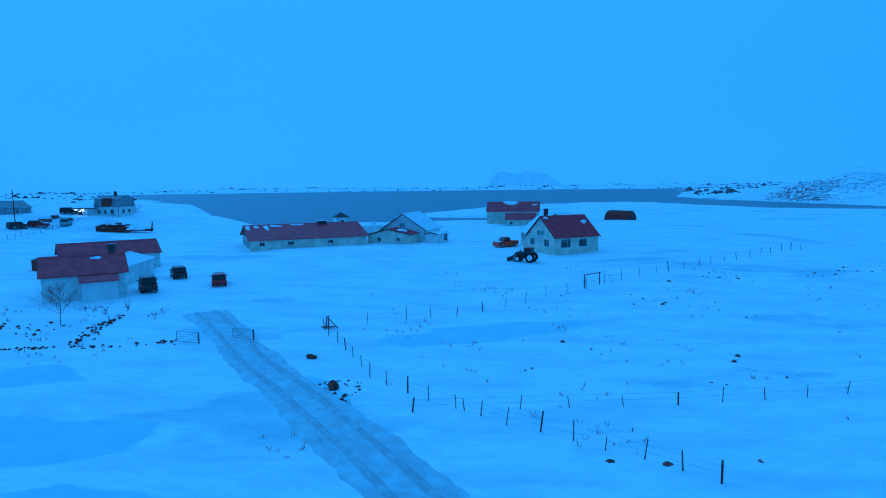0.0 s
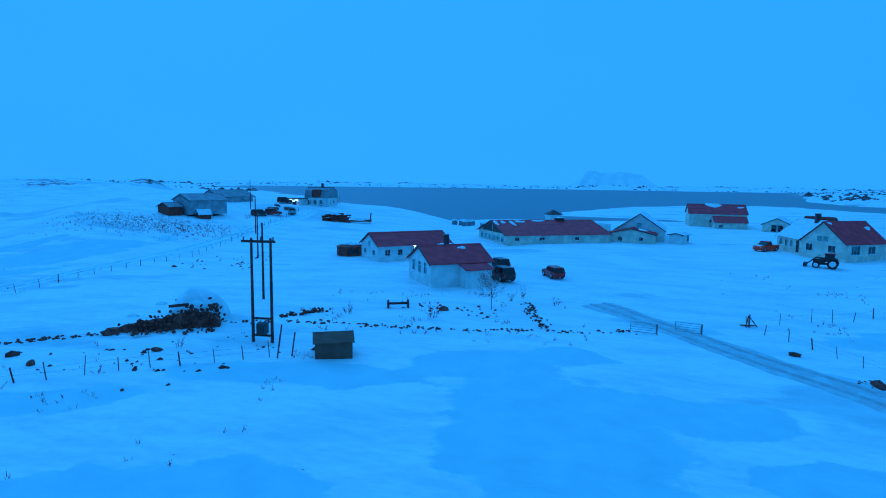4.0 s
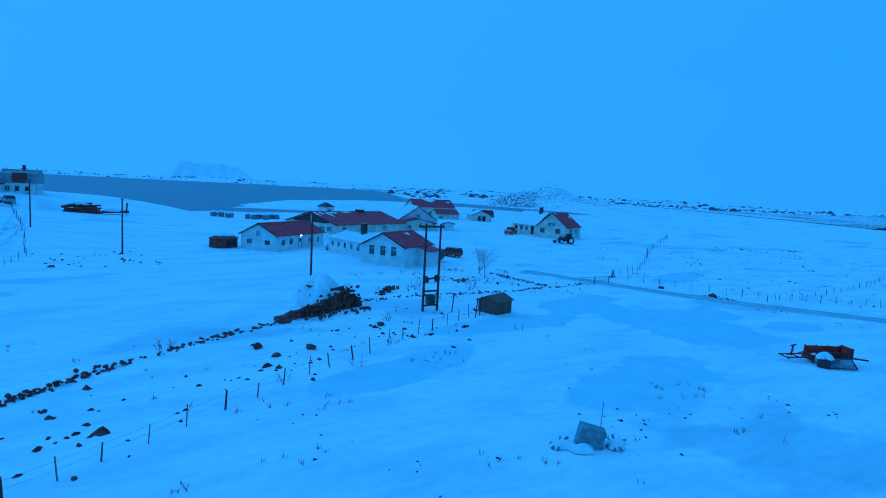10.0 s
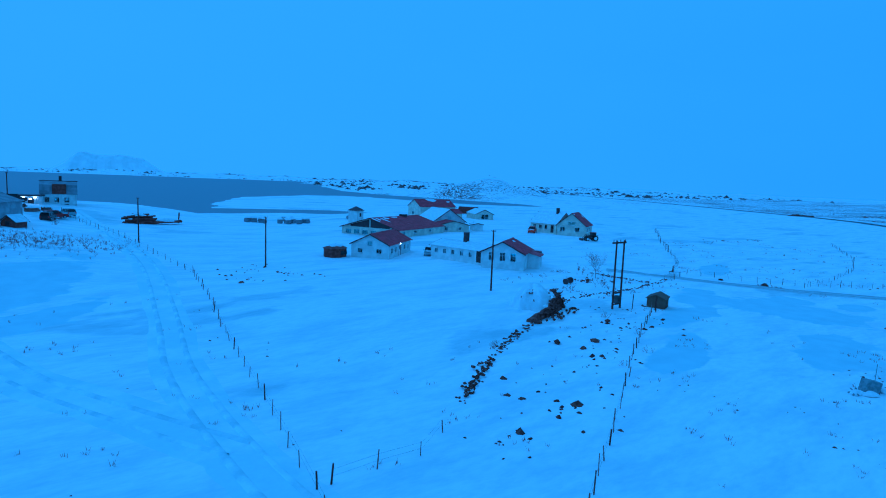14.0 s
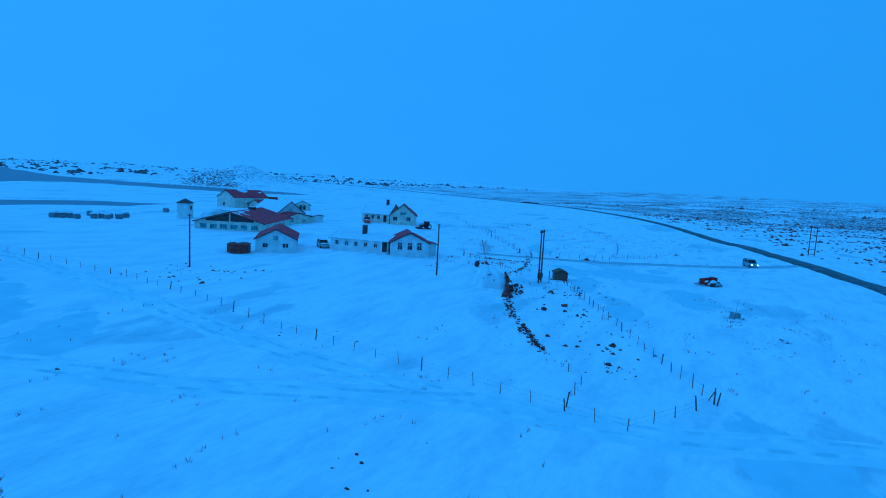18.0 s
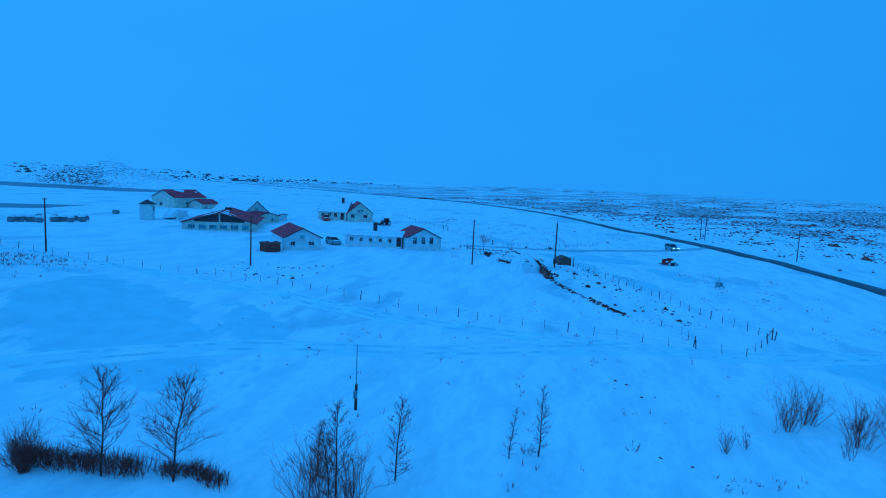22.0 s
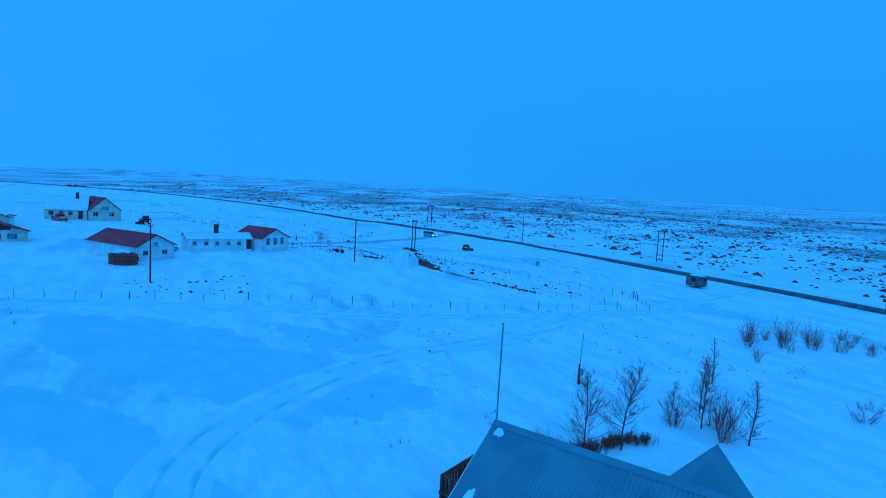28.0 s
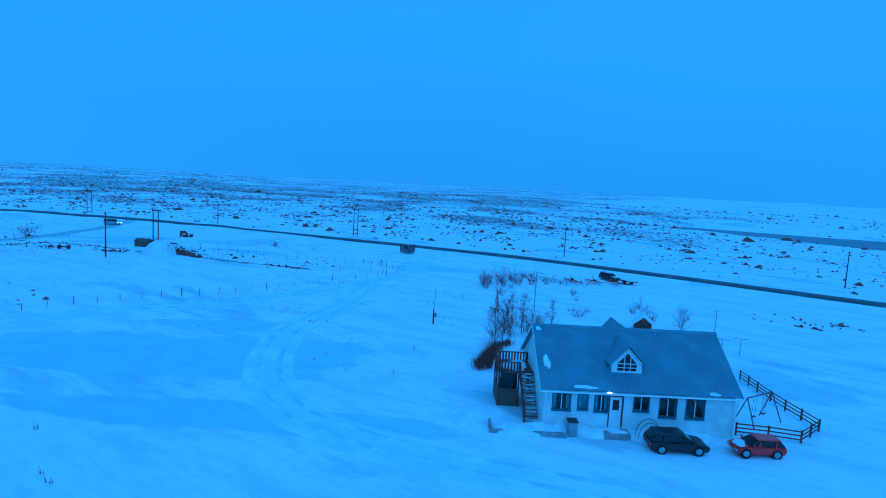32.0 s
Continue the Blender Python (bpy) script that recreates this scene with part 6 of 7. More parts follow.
# red implements by the road, beyond the house
for k, (x, y, yaw) in enumerate([(-124.6, 1.0, -35), (-128.0, -1.8, -30), (-131.2, -4.4, -38)]):
    im = thing("red_implement", x, y, yaw, "faded red hay implement standing in snow", "implement", "implements")
    rng = random.Random(70 + k)
    part("beam", rods(((-2.2, 0, 0.6), (2.4, 0, 0.7), 0.06), n=6), M_MACHRED, im)
    for x in (-1.6, 0.1, 1.2):
        part("crossbar", rods(((x, -1.0, 0.55), (x + rng.gauss(0, 0.2), 1.0, 0.6), 0.05), n=6), M_MACHRED, im)
    for j in range(6):
        tw = part("tine_wheel", rods(((-1.8 + j * 0.7, 0.55, 0.5), (-1.77 + j * 0.7, 0.58, 0.5), 0.10), n=8), M_RUST, im)
        part("tine", rods(*(((-1.78 + j * 0.7, 0.56, 0.5), (-1.78 + j * 0.7 + 0.5 * math.cos(q * 0.785), 0.6, 0.5 + 0.5 * math.sin(q * 0.785)), 0.02) for q in range(8)), n=4), M_MACHRED, tw)
    part("lever", rods(((0.3, 0, 0.65), (0.6, 0.2, 1.55), 0.04), n=6), M_RUST, im)
    part("gear_cover", boxes((-0.2, 0.35, -0.25, 0.25, 0.6, 0.95), bevel=0.08), M_RUST, im)
    part("snow_patch", blob_patch(2.6, 1.2, 0.25, 170 + k), M_PILE, im, m=pose(0, -0.3, 0.0), smooth=True)
dw = thing("drawbar_trailer", -132.6, -7.4, -32, "flat trailer with long drawbar and snow", "trailer")
part("bed", boxes((-2.0, 1.2, -0.9, 0.9, 0.6, 0.75)), M_RUST, dw)
part("drawbar", rods(((1.2, 0, 0.6), (4.0, 0, 0.45), 0.08)), M_RUST, dw)
part("snow_patch", blob_patch(3.0, 1.8, 0.25, 91), M_PILE, dw, m=pose(-0.4, 0, 0.74), smooth=True)
for s in (-1, 1):
    wheel(dw, -0.4, s * 0.95, 0.42, 0.22, M_RUST)
car("dark_snowy_car", -128.9, -9.4, 150, "dark car wreck under snow by the road", M_DARKPAINT, 4.2, 1.7, 1.5, "wagon", 1.0)

# ---- hill farm to the west ----
hh = thing("hill_house", -94.2, 160.0, -6, "two-storey grey house with mansard roof and chimney", "house", z=5.6, sink=0.2)
hh.matrix_basis = hh.matrix_basis @ Matrix.Scale(0.83, 4)
part("wall", holed_wall(8.4, 3.6, [(1.0, 1.9, 1.5, 2.6), (3.3, 4.2, 1.5, 2.6), (5.6, 6.6, 1.5, 2.6), (1.2, 1.9, 0.2, 0.8), (5.6, 6.4, 0.2, 0.8)]), M_WALL, hh, m=pose(-4.2, -4.0, 0))
for yaw, x, y, ln in ((180, 4.2, 4.0, 8.4), (-90, -4.2, 4.0, 8.0), (90, 4.2, -4.0, 8.0)):
    part("wall", holed_wall(ln, 3.6, [(2.0, 3.0, 1.5, 2.6), (5.0, 6.0, 1.5, 2.6)]), M_WALL, hh, m=pose(x, y, 0, 0, 0, yaw))
for u, z_, w, h in ((1.0, 1.5, 0.9, 1.1), (3.3, 1.5, 0.9, 1.1), (5.6, 1.5, 1.0, 1.1), (1.2, 0.2, 0.7, 0.6), (5.6, 0.2, 0.8, 0.6)):
    add_window(hh, pose(-4.2 + u, -4.0, z_), w, h, frame_mat=M_TRIM)
mans = part("roof", prism(bmesh.new(), [(-4.3, 3.55), (4.3, 3.55), (3.5, 6.2), (1.2, 7.2), (-1.2, 7.2), (-3.5, 6.2)], -4.5, 4.5), M_GREYROOF, hh, "dark grey mansard roof with dusted snow")
part("dormer", boxes((-1.5, 1.8, -4.35, -2.2, 3.7, 6.4), bevel=0.03), M_BROWN, mans, "brown boarded dormer")
part("verge_board", boxes((-4.6, 4.6, -1.3, 1.3, 7.2, 7.32)), M_TRIM, mans)
chimney(hh, 0.4, 0.2, 7.0, 8.6, 0.7)
an = thing("hill_annex", -100.2, 156.2, -6, "flat-roofed white annex with lit lamps over dark door", "annex", z=5.7, sink=0.2)
part("wall", boxes((-2.6, 2.6, -2.4, 2.4, -0.5, 2.5)), M_WALL, an)
part("roof", boxes((-2.9, 2.9, -2.8, 2.6, 2.5, 2.68)), M_TRIM, an)
part("door", boxes((-0.1, 1.0, -2.46, -2.4, 0.0, 2.0)), M_TRIM, an)
for x in (-0.9, 0.35, 1.2):
    part("lamp", boxes((x - 0.28, x + 0.28, -2.6, -2.42, 2.08 if x != 0.35 else 1.75, 2.24 if x != 0.35 else 1.9), bevel=0.03), M_LAMP, an, "lit yellow outdoor lamp")
car("parked_jeep", -103.0, 153.8, 20, "dark off-road car beside the annex", M_DARKPAINT, 4.3, 1.8, 1.85, "suv")
bi = thing("grey_barn", -108.0, 118.6, 62, "low grey rendered barn with pale iron roof", "barn", z=6.5, sink=0.3)
gable_house(bi, 9.3, 7.0, 2.2, 3.5, M_GREY, M_GREYROOF, None, [win("w", 3.0, 0.8, 0.9, 0.8), door("e", 3.0, 0.0, 1.2, 1.9, mat=M_TRIM)], pitch=0.4)
bl = thing("barn_lean_to", -111.8, 112.8, 62, "dark lean-to against the grey barn", "shed", z=6.1, sink=0.3)
gable_house(bl, 3.0, 5.0, 1.2, 2.0, M_BROWN, M_GREYROOF, M_PILE, [], pitch=0.4)
bk = thing("rear_barn", -117.0, 147.0, 68, "second pale grey barn behind the first", "barn", z=6.7, sink=0.3)
gable_house(bk, 12.0, 7.0, 2.2, 3.9, M_GREY, M_GREYROOF, None, [win("s", 8.0, 0.8, 0.9, 0.8)], pitch=0.4)
ds = thing("dog_house", -104.2, 113.6, 50, "small brown outhouse with snow on its roof", "shed", sink=0.1)
gable_house(ds, 2.6, 2.4, 1.1, 2.0, M_BROWN, M_PILE, M_PILE, [door("w", 0.8, 0.0, 0.7, 1.05, mat=M_TRIM)], pitch=0.5, thick=0.1, floor=False)
for k, (x, y, yaw, mat, kind, lab) in enumerate([(-98.5, 129.0, 70, M_DARKPAINT, "suv", "dark jeep parked by the hill barns"), (-97.0, 133.5, 20, M_WINEPAINT, "wagon", "wine-red car parked by the hill barns"),
                                                 (-94.5, 139.5, 110, M_SILVER, "wagon", "silver car parked in hill yard snow")]):
    car("farm_car", x, y, yaw, lab, mat, 4.3, 1.75, 1.6, kind, 0.6, group="hill farm cars")
for k, (x, y) in enumerate([(-100.6, 141.0), (-97.8, 144.5), (-102.0, 146.5)]):
    sc = thing("lumber_stack", x, y, 25 + k * 40, "stack of dark lumber and scrap under snow", "lumber stack", "lumber stacks")
    for j in range(6):
        part("plank", boxes((-1.6 + 0.1 * j, 1.5 - 0.12 * j, -0.6 + 0.2 * j, -0.43 + 0.2 * j, 0.0, 0.4 + 0.22 * (j % 3))), M_WOOD, sc)
    part("snow_patch", blob_patch(2.6, 1.1, 0.3, 100 + k), M_PILE, sc, m=pose(0, 0, 0.7), smooth=True)
lg = thing("driftwood_pile", -78.6, 137.0, 12, "long heap of dark driftwood logs capped with snow", "log pile")
lg.matrix_basis = lg.matrix_basis @ Matrix.Diagonal((1.05, 1.2, 1.45, 1))
rng = random.Random(9)
for k in range(44):
    x = rng.uniform(-4.6, -0.2)
    zz = rng.uniform(0.1, 1.6 - 0.28 * abs(x + 2.4))
    part("log", rods(((x - 1.6, rng.uniform(-0.9, 0.9), zz), (x + 1.6, rng.uniform(-0.9, 0.9), zz + rng.uniform(-0.2, 0.2)), rng.uniform(0.12, 0.2)), n=7), M_BROWN, lg)
for k in range(6):
    part("log", rods(((1.0, -0.5 + 0.2 * k, 0.25), (6.0, -0.6 + 0.2 * k, 0.3 + 0.1 * (k % 2)), 0.15), n=7), M_BROWN, lg)
part("log", rods(((5.6, 0.2, 0), (5.9, 0.3, 1.7), 0.15), n=7), M_BROWN, lg)
part("snow_patch", blob_patch(3.4, 1.6, 0.35, 110), M_PILE, lg, m=pose(-2.6, 0.2, 1.3), smooth=True)
part("snow_patch", blob_patch(4.6, 1.6, 0.4, 111), M_PILE, lg, m=pose(3.2, 0.1, 0.35), smooth=True)
cs = thing("brown_round_shed", -60.4, 84.6, 30, "low brown boarded shed with snowy roof beside the farmhouse", "shed", sink=0.1)
oct_ = [(2.3 * math.cos(math.pi / 8 + math.pi * k / 4), 1.9 * math.sin(math.pi / 8 + math.pi * k / 4)) for k in range(8)]
bm = bmesh.new()
lo = [bm.verts.new((x, y, -0.4)) for x, y in oct_]
hi = [bm.verts.new((x, y, 1.55)) for x, y in oct_]
for k in range(8):
    bm.faces.new((lo[k], lo[(k + 1) % 8], hi[(k + 1) % 8], hi[k]))
part("wall", bm, M_BROWN, cs)
bm = bmesh.new()
hi = [bm.verts.new((x * 1.1, y * 1.1, 1.55)) for x, y in oct_]
tp = bm.verts.new((0, 0, 2.25))
bm.faces.new(hi[::-1])
for k in range(8):
    bm.faces.new((hi[k], hi[(k + 1) % 8], tp))
part("roof", bm, M_BROWN, cs)
part("snow_patch", blob_patch(3.2, 2.4, 0.3, 120), M_PILE, cs, m=pose(0.2, 0.1, 1.85), smooth=True)
part("window", boxes((-1.0, 0.9, -1.82, -1.76, 0.5, 1.15)), M_CARGLASS, cs)
rng = random.Random(21)
bale = None
for k in range(20):
    x, y = -44 + rng.gauss(0, 7.0), 149.5 + rng.gauss(0, 3.2)
    if bale is None:
        bale = thing("wrapped_bale", x, y, 30, "grey-wrapped round hay bale capped with snow", "hay bale", "hay bales")
        part("wrap", rods(((-0.6, 0, 0.6), (0.6, 0, 0.6), 0.65), n=16), M_GREYROOF, bale)
        part("snow_cap", blob_patch(1.7, 1.5, 0.35, 130), M_PILE, bale, m=pose(0, 0, 1.2), smooth=True)
    else:
        copy_thing(bale, pose(x, y, hgt(x, y) - 0.05, 0, 0, rng.uniform(0, 360)))

# ---- far mountain ----
rng = np.random.RandomState(3)
verts, faces = [], []
nx, ny = 40, 7
for i in range(nx + 1):
    for j in range(ny + 1):
        u, v = i / nx * 2 - 1, j / ny
        top = 118 * (1 - 0.10 * u) + 5 * math.sin(u * 9) + 3 * rng.uniform(-1, 1)
        edge = 1 - max(0, abs(u) - 0.55) / 0.45
        verts.append((u * (410 - 120 * v * 0.9) * 1.0, -70 + 150 * v + 14 * math.sin(i * 1.3) * (1 - v), top * v ** 0.9 * edge - 12))
for i in range(nx):
    for j in range(ny):
        a = i * (ny + 1) + j
        faces.append((a, a + ny + 1, a + ny + 2, a + 1))
me = bpy.data.meshes.new("far_mountain")
me.from_pydata(verts, [], faces)
me.materials.append(M_FARHILL)
mt = tagged(new("far_mountain", me), "flat-topped snowy mountain on the horizon", "mountain", kind="structure")
mt.matrix_basis = pose(455, 3850, 0, 0, 0, -6)


# ---- bare trees and shrubs ----
def tube(verts, faces, pts, r0, r1, n=4):
    """A tapering limb along the points."""
    o = len(verts)
    for k, p in enumerate(pts):
        d = (pts[min(k + 1, len(pts) - 1)] - pts[max(k - 1, 0)]).normalized()
        a = d.orthogonal().normalized()
        b = d.cross(a)
        r = r0 + (r1 - r0) * k / (len(pts) - 1)
        verts += [tuple(p + (a * math.cos(6.2832 * j / n) + b * math.sin(6.2832 * j / n)) * r) for j in range(n)]
    for k in range(len(pts) - 1):
        for j in range(n):
            faces.append((o + k * n + j, o + k * n + (j + 1) % n, o + (k + 1) * n + (j + 1) % n, o + (k + 1) * n + j))


def limb(rng, start, way, length, bend, segs=4):
    pts, d = [start], way.normalized()
    for k in range(segs):
        d = (d + Vector((rng.gauss(0, 1), rng.gauss(0, 1), rng.gauss(0.25, 0.6))) * bend).normalized()
        pts.append(pts[-1] + d * length / segs)
    return pts


def mesh_part(name, verts, faces, mat, parent, label=""):
    me = bpy.data.meshes.new(name)
    me.from_pydata(verts, [], faces)
    me.materials.append(mat)
    ob = new(name, me)
    ob.parent = parent
    return tagged(ob, label) if label else ob


def bare_tree(x, y, h, seed, spread=0.35, label="bare leafless birch standing in snow", low=0.2, twigs=1.0):
    rng = random.Random(seed)
    root = thing("bare_tree", x, y, 0, label, "tree", "bare trees", sink=0.05)
    tv, tf, bv, bf = [], [], [], []
    trunk = limb(rng, Vector((0, 0, -0.2)), Vector((rng.gauss(0, 0.04), rng.gauss(0, 0.04), 1)), h + 0.2, 0.05, 8)
    tube(tv, tf, trunk, 0.0115 * h, 0.0025 * h, 6)
    for k in range(int(38 * twigs)):
        s = low + (0.97 - low) * (k + rng.random()) / int(38 * twigs)
        i = min(int(s * 8), 7)
        p = trunk[i].lerp(trunk[i + 1], s * 8 - i)
        a = rng.uniform(0, 6.28)
        up = 0.28 + 0.95 * s
        way = Vector((math.cos(a), math.sin(a), up))
        ln = h * spread * (0.75 + 0.9 * s - 1.4 * s * s) * rng.uniform(0.7, 1.2)
        b = limb(rng, p, way, ln, 0.16)
        tube(tv, tf, b, 0.0033 * h * (1.1 - 0.6 * s), 0.0011 * h, 4)
        for j in range(8):
            q = b[1 + rng.randrange(4)]
            w = (b[-1] - b[0]).normalized() + Vector((rng.gauss(0, 0.5), rng.gauss(0, 0.5), rng.gauss(0.3, 0.35)))
            c = limb(rng, q, w, ln * rng.uniform(0.25, 0.5), 0.18, 3)
            tube(bv, bf, c, 0.0017 * h, 0.0007 * h, 3)
            for m_ in range(2):
                w2 = (c[-1] - c[0]).normalized() + Vector((rng.gauss(0, 0.6), rng.gauss(0, 0.6), rng.gauss(0.2, 0.4)))
                tube(bv, bf, limb(rng, c[1 + rng.randrange(3)], w2, ln * rng.uniform(0.12, 0.25), 0.15, 2), 0.001 * h, 0.0005 * h, 3)
    mesh_part("trunk", tv, tf, M_BARK, root)
    tagged(mesh_part("crown", bv, bf, M_TWIG, root), kind="stuff")
    return root


def shrub(x, y, h, w, stems, seed, label="leafless dark shrub of many fine branching stems", name="shrub"):
    rng = random.Random(seed)
    root = thing(name, x, y, 0, label, "shrub", "shrubs", sink=0.05)
    v, f = [], []
    for k in range(max(6, int(stems * 0.62))):
        a, r = rng.uniform(0, 6.28), rng.uniform(0, 0.3) * w
        s = Vector((r * math.cos(a), r * math.sin(a), -0.1))
        way = Vector((math.cos(a) * 0.45 * w / h, math.sin(a) * 0.45 * w / h, 1))
        ln = h * rng.uniform(0.55, 1.08) * (1 - 0.35 * r / w)
        b = limb(rng, s, way, ln, 0.17, 5)
        tube(v, f, b, 0.013, 0.005, 4)
        for j in range(7):
            q = b[1 + rng.randrange(5)]
            w2 = (b[-1] - b[0]).normalized() + Vector((rng.gauss(0, 0.5), rng.gauss(0, 0.5), 0.2))
            c = limb(rng, q, w2, ln * rng.uniform(0.2, 0.4), 0.2, 3)
            tube(v, f, c, 0.007, 0.003, 3)
            for m_ in range(3):
                w3 = (c[-1] - c[0]).normalized() + Vector((rng.gauss(0, 0.5), rng.gauss(0, 0.5), 0.25))
                tube(v, f, limb(rng, c[1 + rng.randrange(3)], w3, ln * rng.uniform(0.08, 0.2), 0.15, 2), 0.0045, 0.002, 3)
    tagged(mesh_part("crown", v, f, M_TWIG, root), kind="stuff")
    return root


bare_tree(-132.7, 53.9, 5.2, 1, 0.34, "bare spreading birch rising out of a hedge", 0.22, 1.5)
bare_tree(-132.0, 50.4, 5.4, 2, 0.34, "bare spreading birch beside a hedge", 0.2, 1.5)
for k, (x, y, h, sp) in enumerate([(-129.4, 43.9, 3.2, 0.25), (-130.9, 42.3, 4.8, 0.26), (-134.0, 41.4, 4.6, 0.2), (-128.6, 40.0, 4.4, 0.22), (-123.6, 33.0, 4.2, 0.14), (-124.4, 34.6, 3.0, 0.14)]):
    bare_tree(x, y, h, 10 + k, sp, "slender leafless poplar standing in snow", 0.10, 1.3)
bare_tree(-34.6, 49.2, 3.2, 31, 0.75, "small leafless rowan in the farm garden", 0.35)
bare_tree(-146.9, 28.6, 3.0, 32, 0.55, "dense bushy leafless tree behind the house", 0.1, 1.6)
for k, (x, y, h, w, n) in enumerate([(-132.9, 42.6, 3.0, 2.0, 56), (-130.0, 44.0, 2.4, 1.5, 40), (-131.4, 41.3, 3.0, 1.9, 48), (-119.6, 22.0, 1.7, 1.2, 18), (-118.4, 20.6, 1.2, 0.9, 12),
                                     (-114.6, 17.0, 2.9, 1.8, 44), (-113.0, 15.4, 2.7, 1.8, 40), (-116.2, 13.4, 3.0, 2.0, 46), (-114.2, 10.4, 2.7, 2.2, 46), (-117.4, 10.0, 3.0, 2.0, 48), (-119.4, 8.2, 2.2, 1.6, 34),
                                     (-112.9, 12.2, 1.8, 1.4, 30), (-114.9, 7.0, 2.0, 1.6, 36), (-115.5, 1.5, 1.5, 1.4, 26), (-116.6, 0.4, 1.4, 1.3, 24), (-118.2, 4.6, 1.4, 1.4, 26), (-119.8, 3.4, 1.3, 1.4, 26), (-121.5, 3.0, 1.4, 1.4, 26), (-123.2, 3.6, 1.2, 1.3, 22), (-126.0, 0.8, 1.1, 1.2, 18), (-128.5, 13.2, 1.4, 1.3, 22), (-133.6, 28.3, 1.2, 2.2, 34), (-139.4, 20.5, 1.6, 1.3, 24), (-142.5, 23.9, 1.6, 1.3, 24), (-121.6, 6.4, 1.6, 1.5, 26), (-118.2, 14.8, 1.6, 1.2, 14), (-116.0, 8.0, 1.6, 1.6, 18), (-124.8, 3.8, 1.4, 1.4, 16), (-127.4, 2.2, 1.3, 1.3, 14), (-139.4, 16.6, 1.8, 1.2, 16), (-141.4, 20.4, 1.7, 1.3, 16),
                                     (-140.2, 18.4, 1.3, 1.2, 12), (-132.4, 25.6, 1.2, 2.6, 22), (-134.0, 24.4, 1.1, 1.6, 14), (-130.2, 17.4, 1.3, 1.2, 12), (-123.4, 33.6, 0.8, 1.0, 14), (-121.0, 27.5, 0.7, 0.9, 12),
                                     (-133.7, 57.4, 2.2, 0.7, 110), (-148.8, 31.0, 1.3, 3.0, 30), (-39.6, 44.2, 1.0, 1.2, 16), (-56.0, 31.5, 0.8, 1.0, 12), (-72.6, 31.0, 0.9, 1.4, 14),
                                     (-31.8, 54.8, 1.6, 0.6, 8), (-33.0, 53.0, 1.2, 0.7, 8), (-47.2, 43.6, 1.0, 1.0, 12), (-98.0, 122.0, 1.2, 1.6, 18), (-92.0, 167.5, 3.0, 2.4, 30), (-93.5, 159.0, 1.5, 1.6, 16), (-62.0, 22.5, 0.6, 1.0, 10), (-58.0, 26.0, 0.6, 1.0, 10), (-67.0, 21.5, 0.5, 0.9, 9)]):
    shrub(x, y, h, w, n, 60 + k)


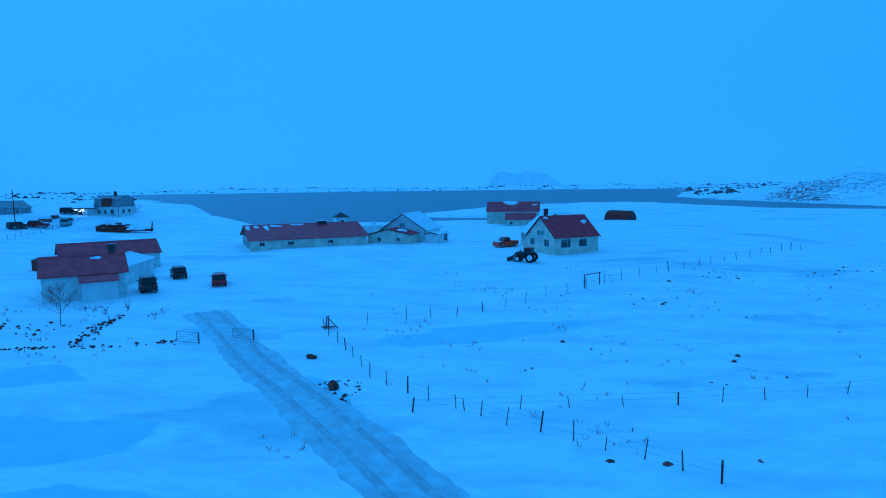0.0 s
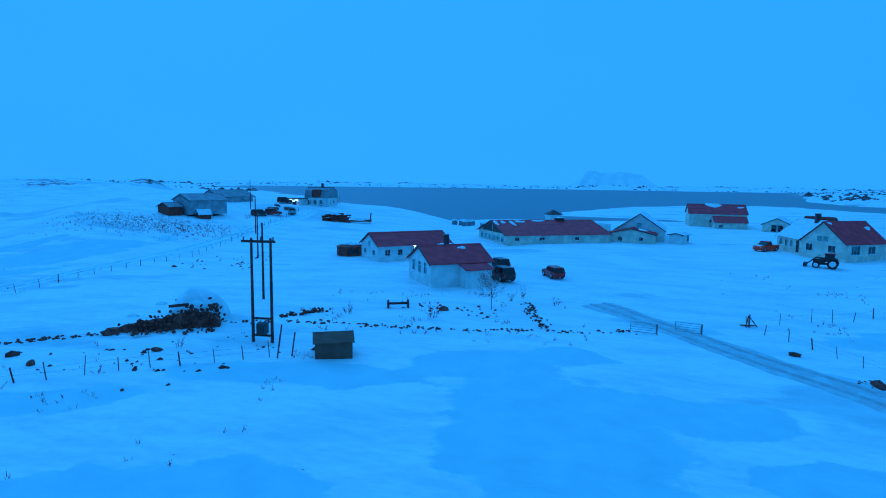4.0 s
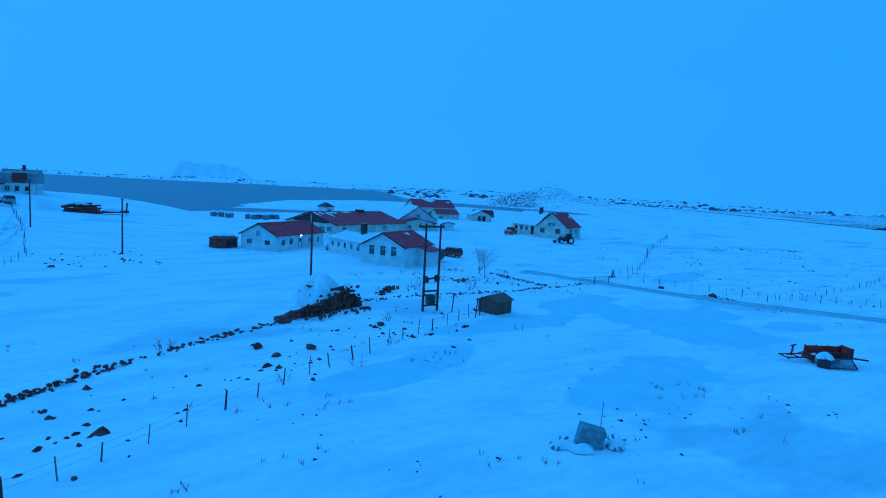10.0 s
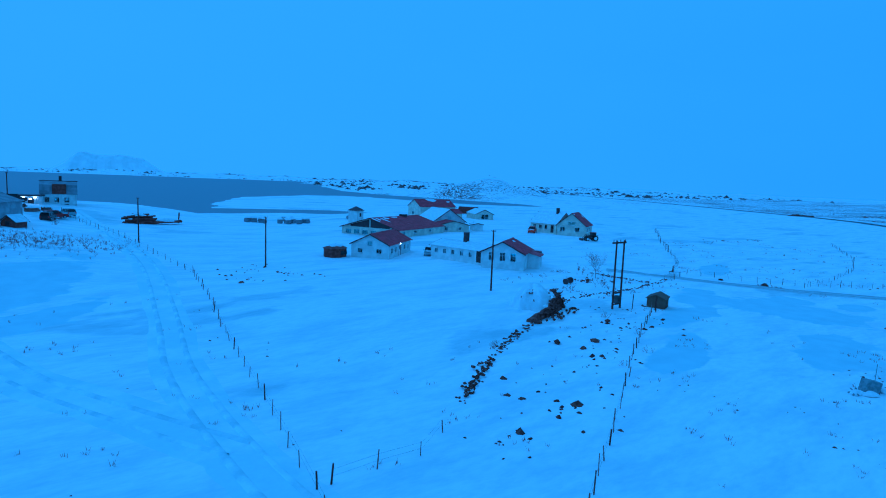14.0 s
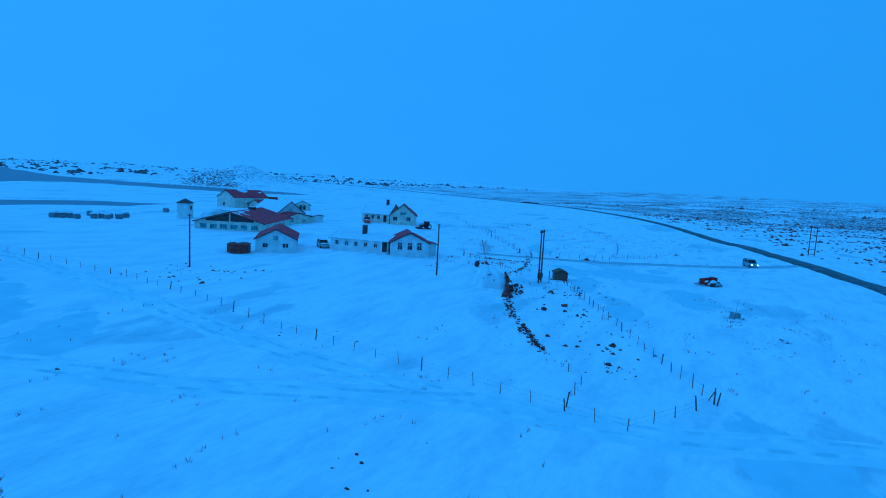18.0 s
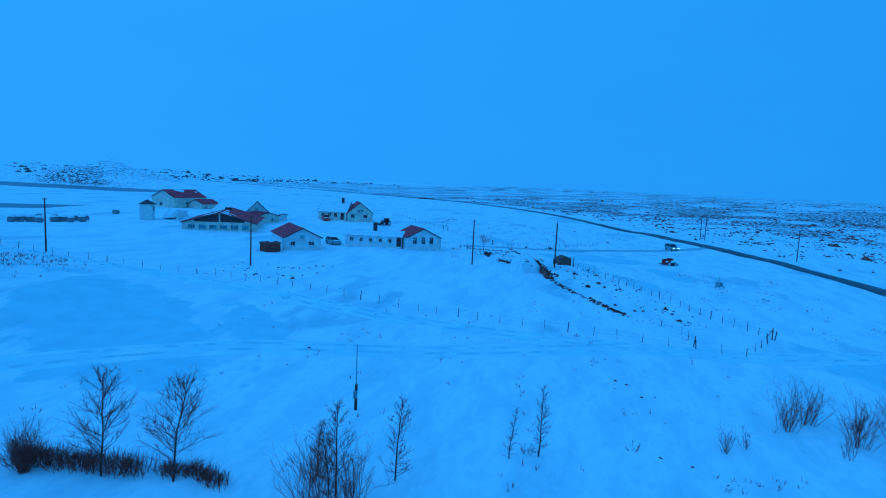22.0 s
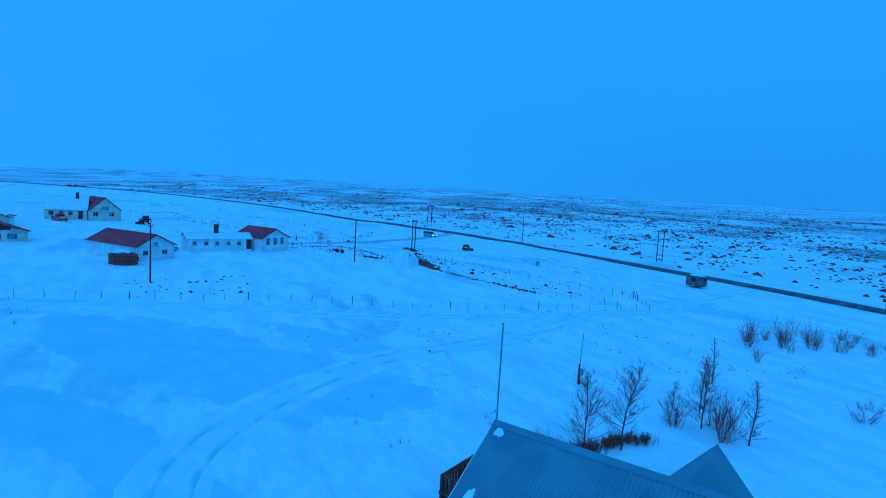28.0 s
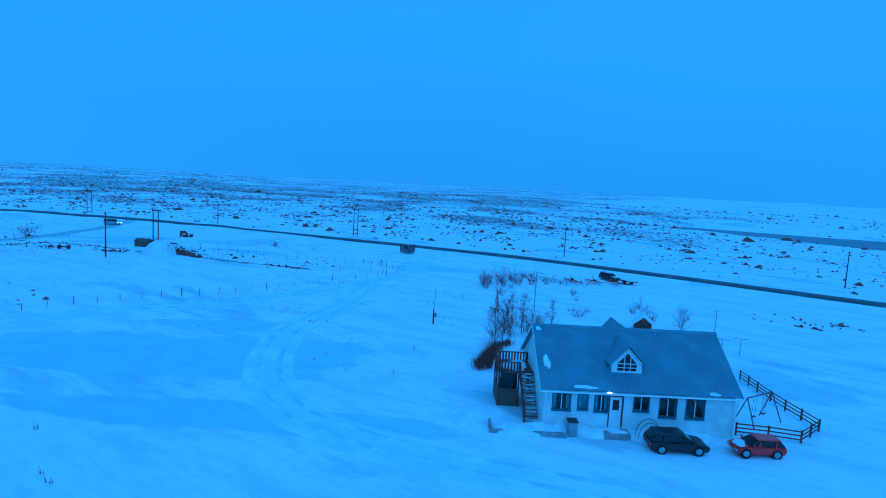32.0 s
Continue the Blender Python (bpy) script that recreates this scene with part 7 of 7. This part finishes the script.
def hedge(name, pts, h, label, seed):
    rng = random.Random(seed)
    root = thing(name, *pts[0], 0, label, "hedge", sink=0.05)
    inv = root.matrix_basis.inverted()
    v, f = [], []
    for (ax, ay), (bx, by) in zip(pts, pts[1:]):
        n = int(math.hypot(bx - ax, by - ay) * 60)
        for k in range(n):
            s = rng.random()
            x, y = ax + (bx - ax) * s + rng.gauss(0, 0.25), ay + (by - ay) * s + rng.gauss(0, 0.25)
            p = inv @ Vector((x, y, hgt(x, y) - 0.1))
            b = limb(rng, p, Vector((rng.gauss(0, 0.35), rng.gauss(0, 0.35), 1)), h * rng.uniform(0.82, 1.05), 0.13, 3)
            tube(v, f, b, 0.014, 0.006, 3)
            for j in range(4):
                tube(v, f, limb(rng, b[1], Vector((rng.gauss(0, 0.5), rng.gauss(0, 0.5), 1)), h * 0.45, 0.15, 2), 0.008, 0.004, 3)
    ob = mesh_part("crown", v, f, M_TWIG, root)
    tagged(ob, kind="stuff")
    return root


hedge("clipped_hedge", [(-133.2, 58.6), (-131.9, 52.2)], 1.35, "clipped leafless hedge of brown stems", 201)
hedge("low_hedge", [(-131.6, 51.6), (-131.0, 49.8), (-131.8, 48.0)], 0.95, "low leafless hedge of brown stems", 202)


def tufts(name, label, count, area, h, seed, keep):
    """Withered grass and heather tips above the snow: one mesh."""
    rng = np.random.RandomState(seed)
    x, y = rng.uniform(area[0], area[1], count), rng.uniform(area[2], area[3], count)
    ok = rng.uniform(0, 1, count) < keep(x, y)
    x, y = x[ok], y[ok]
    z = land(x, y)
    verts, faces = [], []
    for k in range(len(x)):
        for j in range(5):
            a, r, l = rng.uniform(0, 6.28), rng.uniform(0.0, 0.16), h * rng.uniform(0.5, 1.2)
            px, py = x[k] + r * np.cos(a), y[k] + r * np.sin(a)
            o = len(verts)
            c, s = 0.022 * np.cos(a + 1.6), 0.022 * np.sin(a + 1.6)
            verts += [(px - c, py - s, z[k] - 0.05), (px + c, py + s, z[k] - 0.05), (px + np.cos(a) * l * 0.6, py + np.sin(a) * l * 0.6, z[k] + l)]
            faces.append((o, o + 1, o + 2))
    me = bpy.data.meshes.new(name)
    me.from_pydata(verts, [], faces)
    me.materials.append(M_TWIG)
    return tagged(new(name, me), label, "grass", kind="stuff")


tufts("yard_tufts", "withered brown grass tips above snow", 1300, (-128, -88, 18, 66), 0.3, 301, clumpy(9, 302, 0.55))
tufts("field_tufts", "withered brown grass tips above snow", 3500, (-10, 80, 5, 80), 0.3, 303, clumpy(11, 304, 0.5))
tufts("croft_tufts", "withered brown grass tips among stones", 1800, (-86, -44, -6, 36), 0.26, 305, clumpy(7, 306, 0.45))
tufts("garden_tufts", "withered stalks in the farm garden", 900, (-52, -26, 38, 56), 0.35, 307, clumpy(6, 308, 0.3))
tufts("slope_tufts", "withered grass on the barn slope", 5200, (-135, -88, 86, 114), 0.42, 309, lambda x, y: np.exp(-(((x + 106) / 15) ** 2 + ((y - 101) / 6) ** 2)))
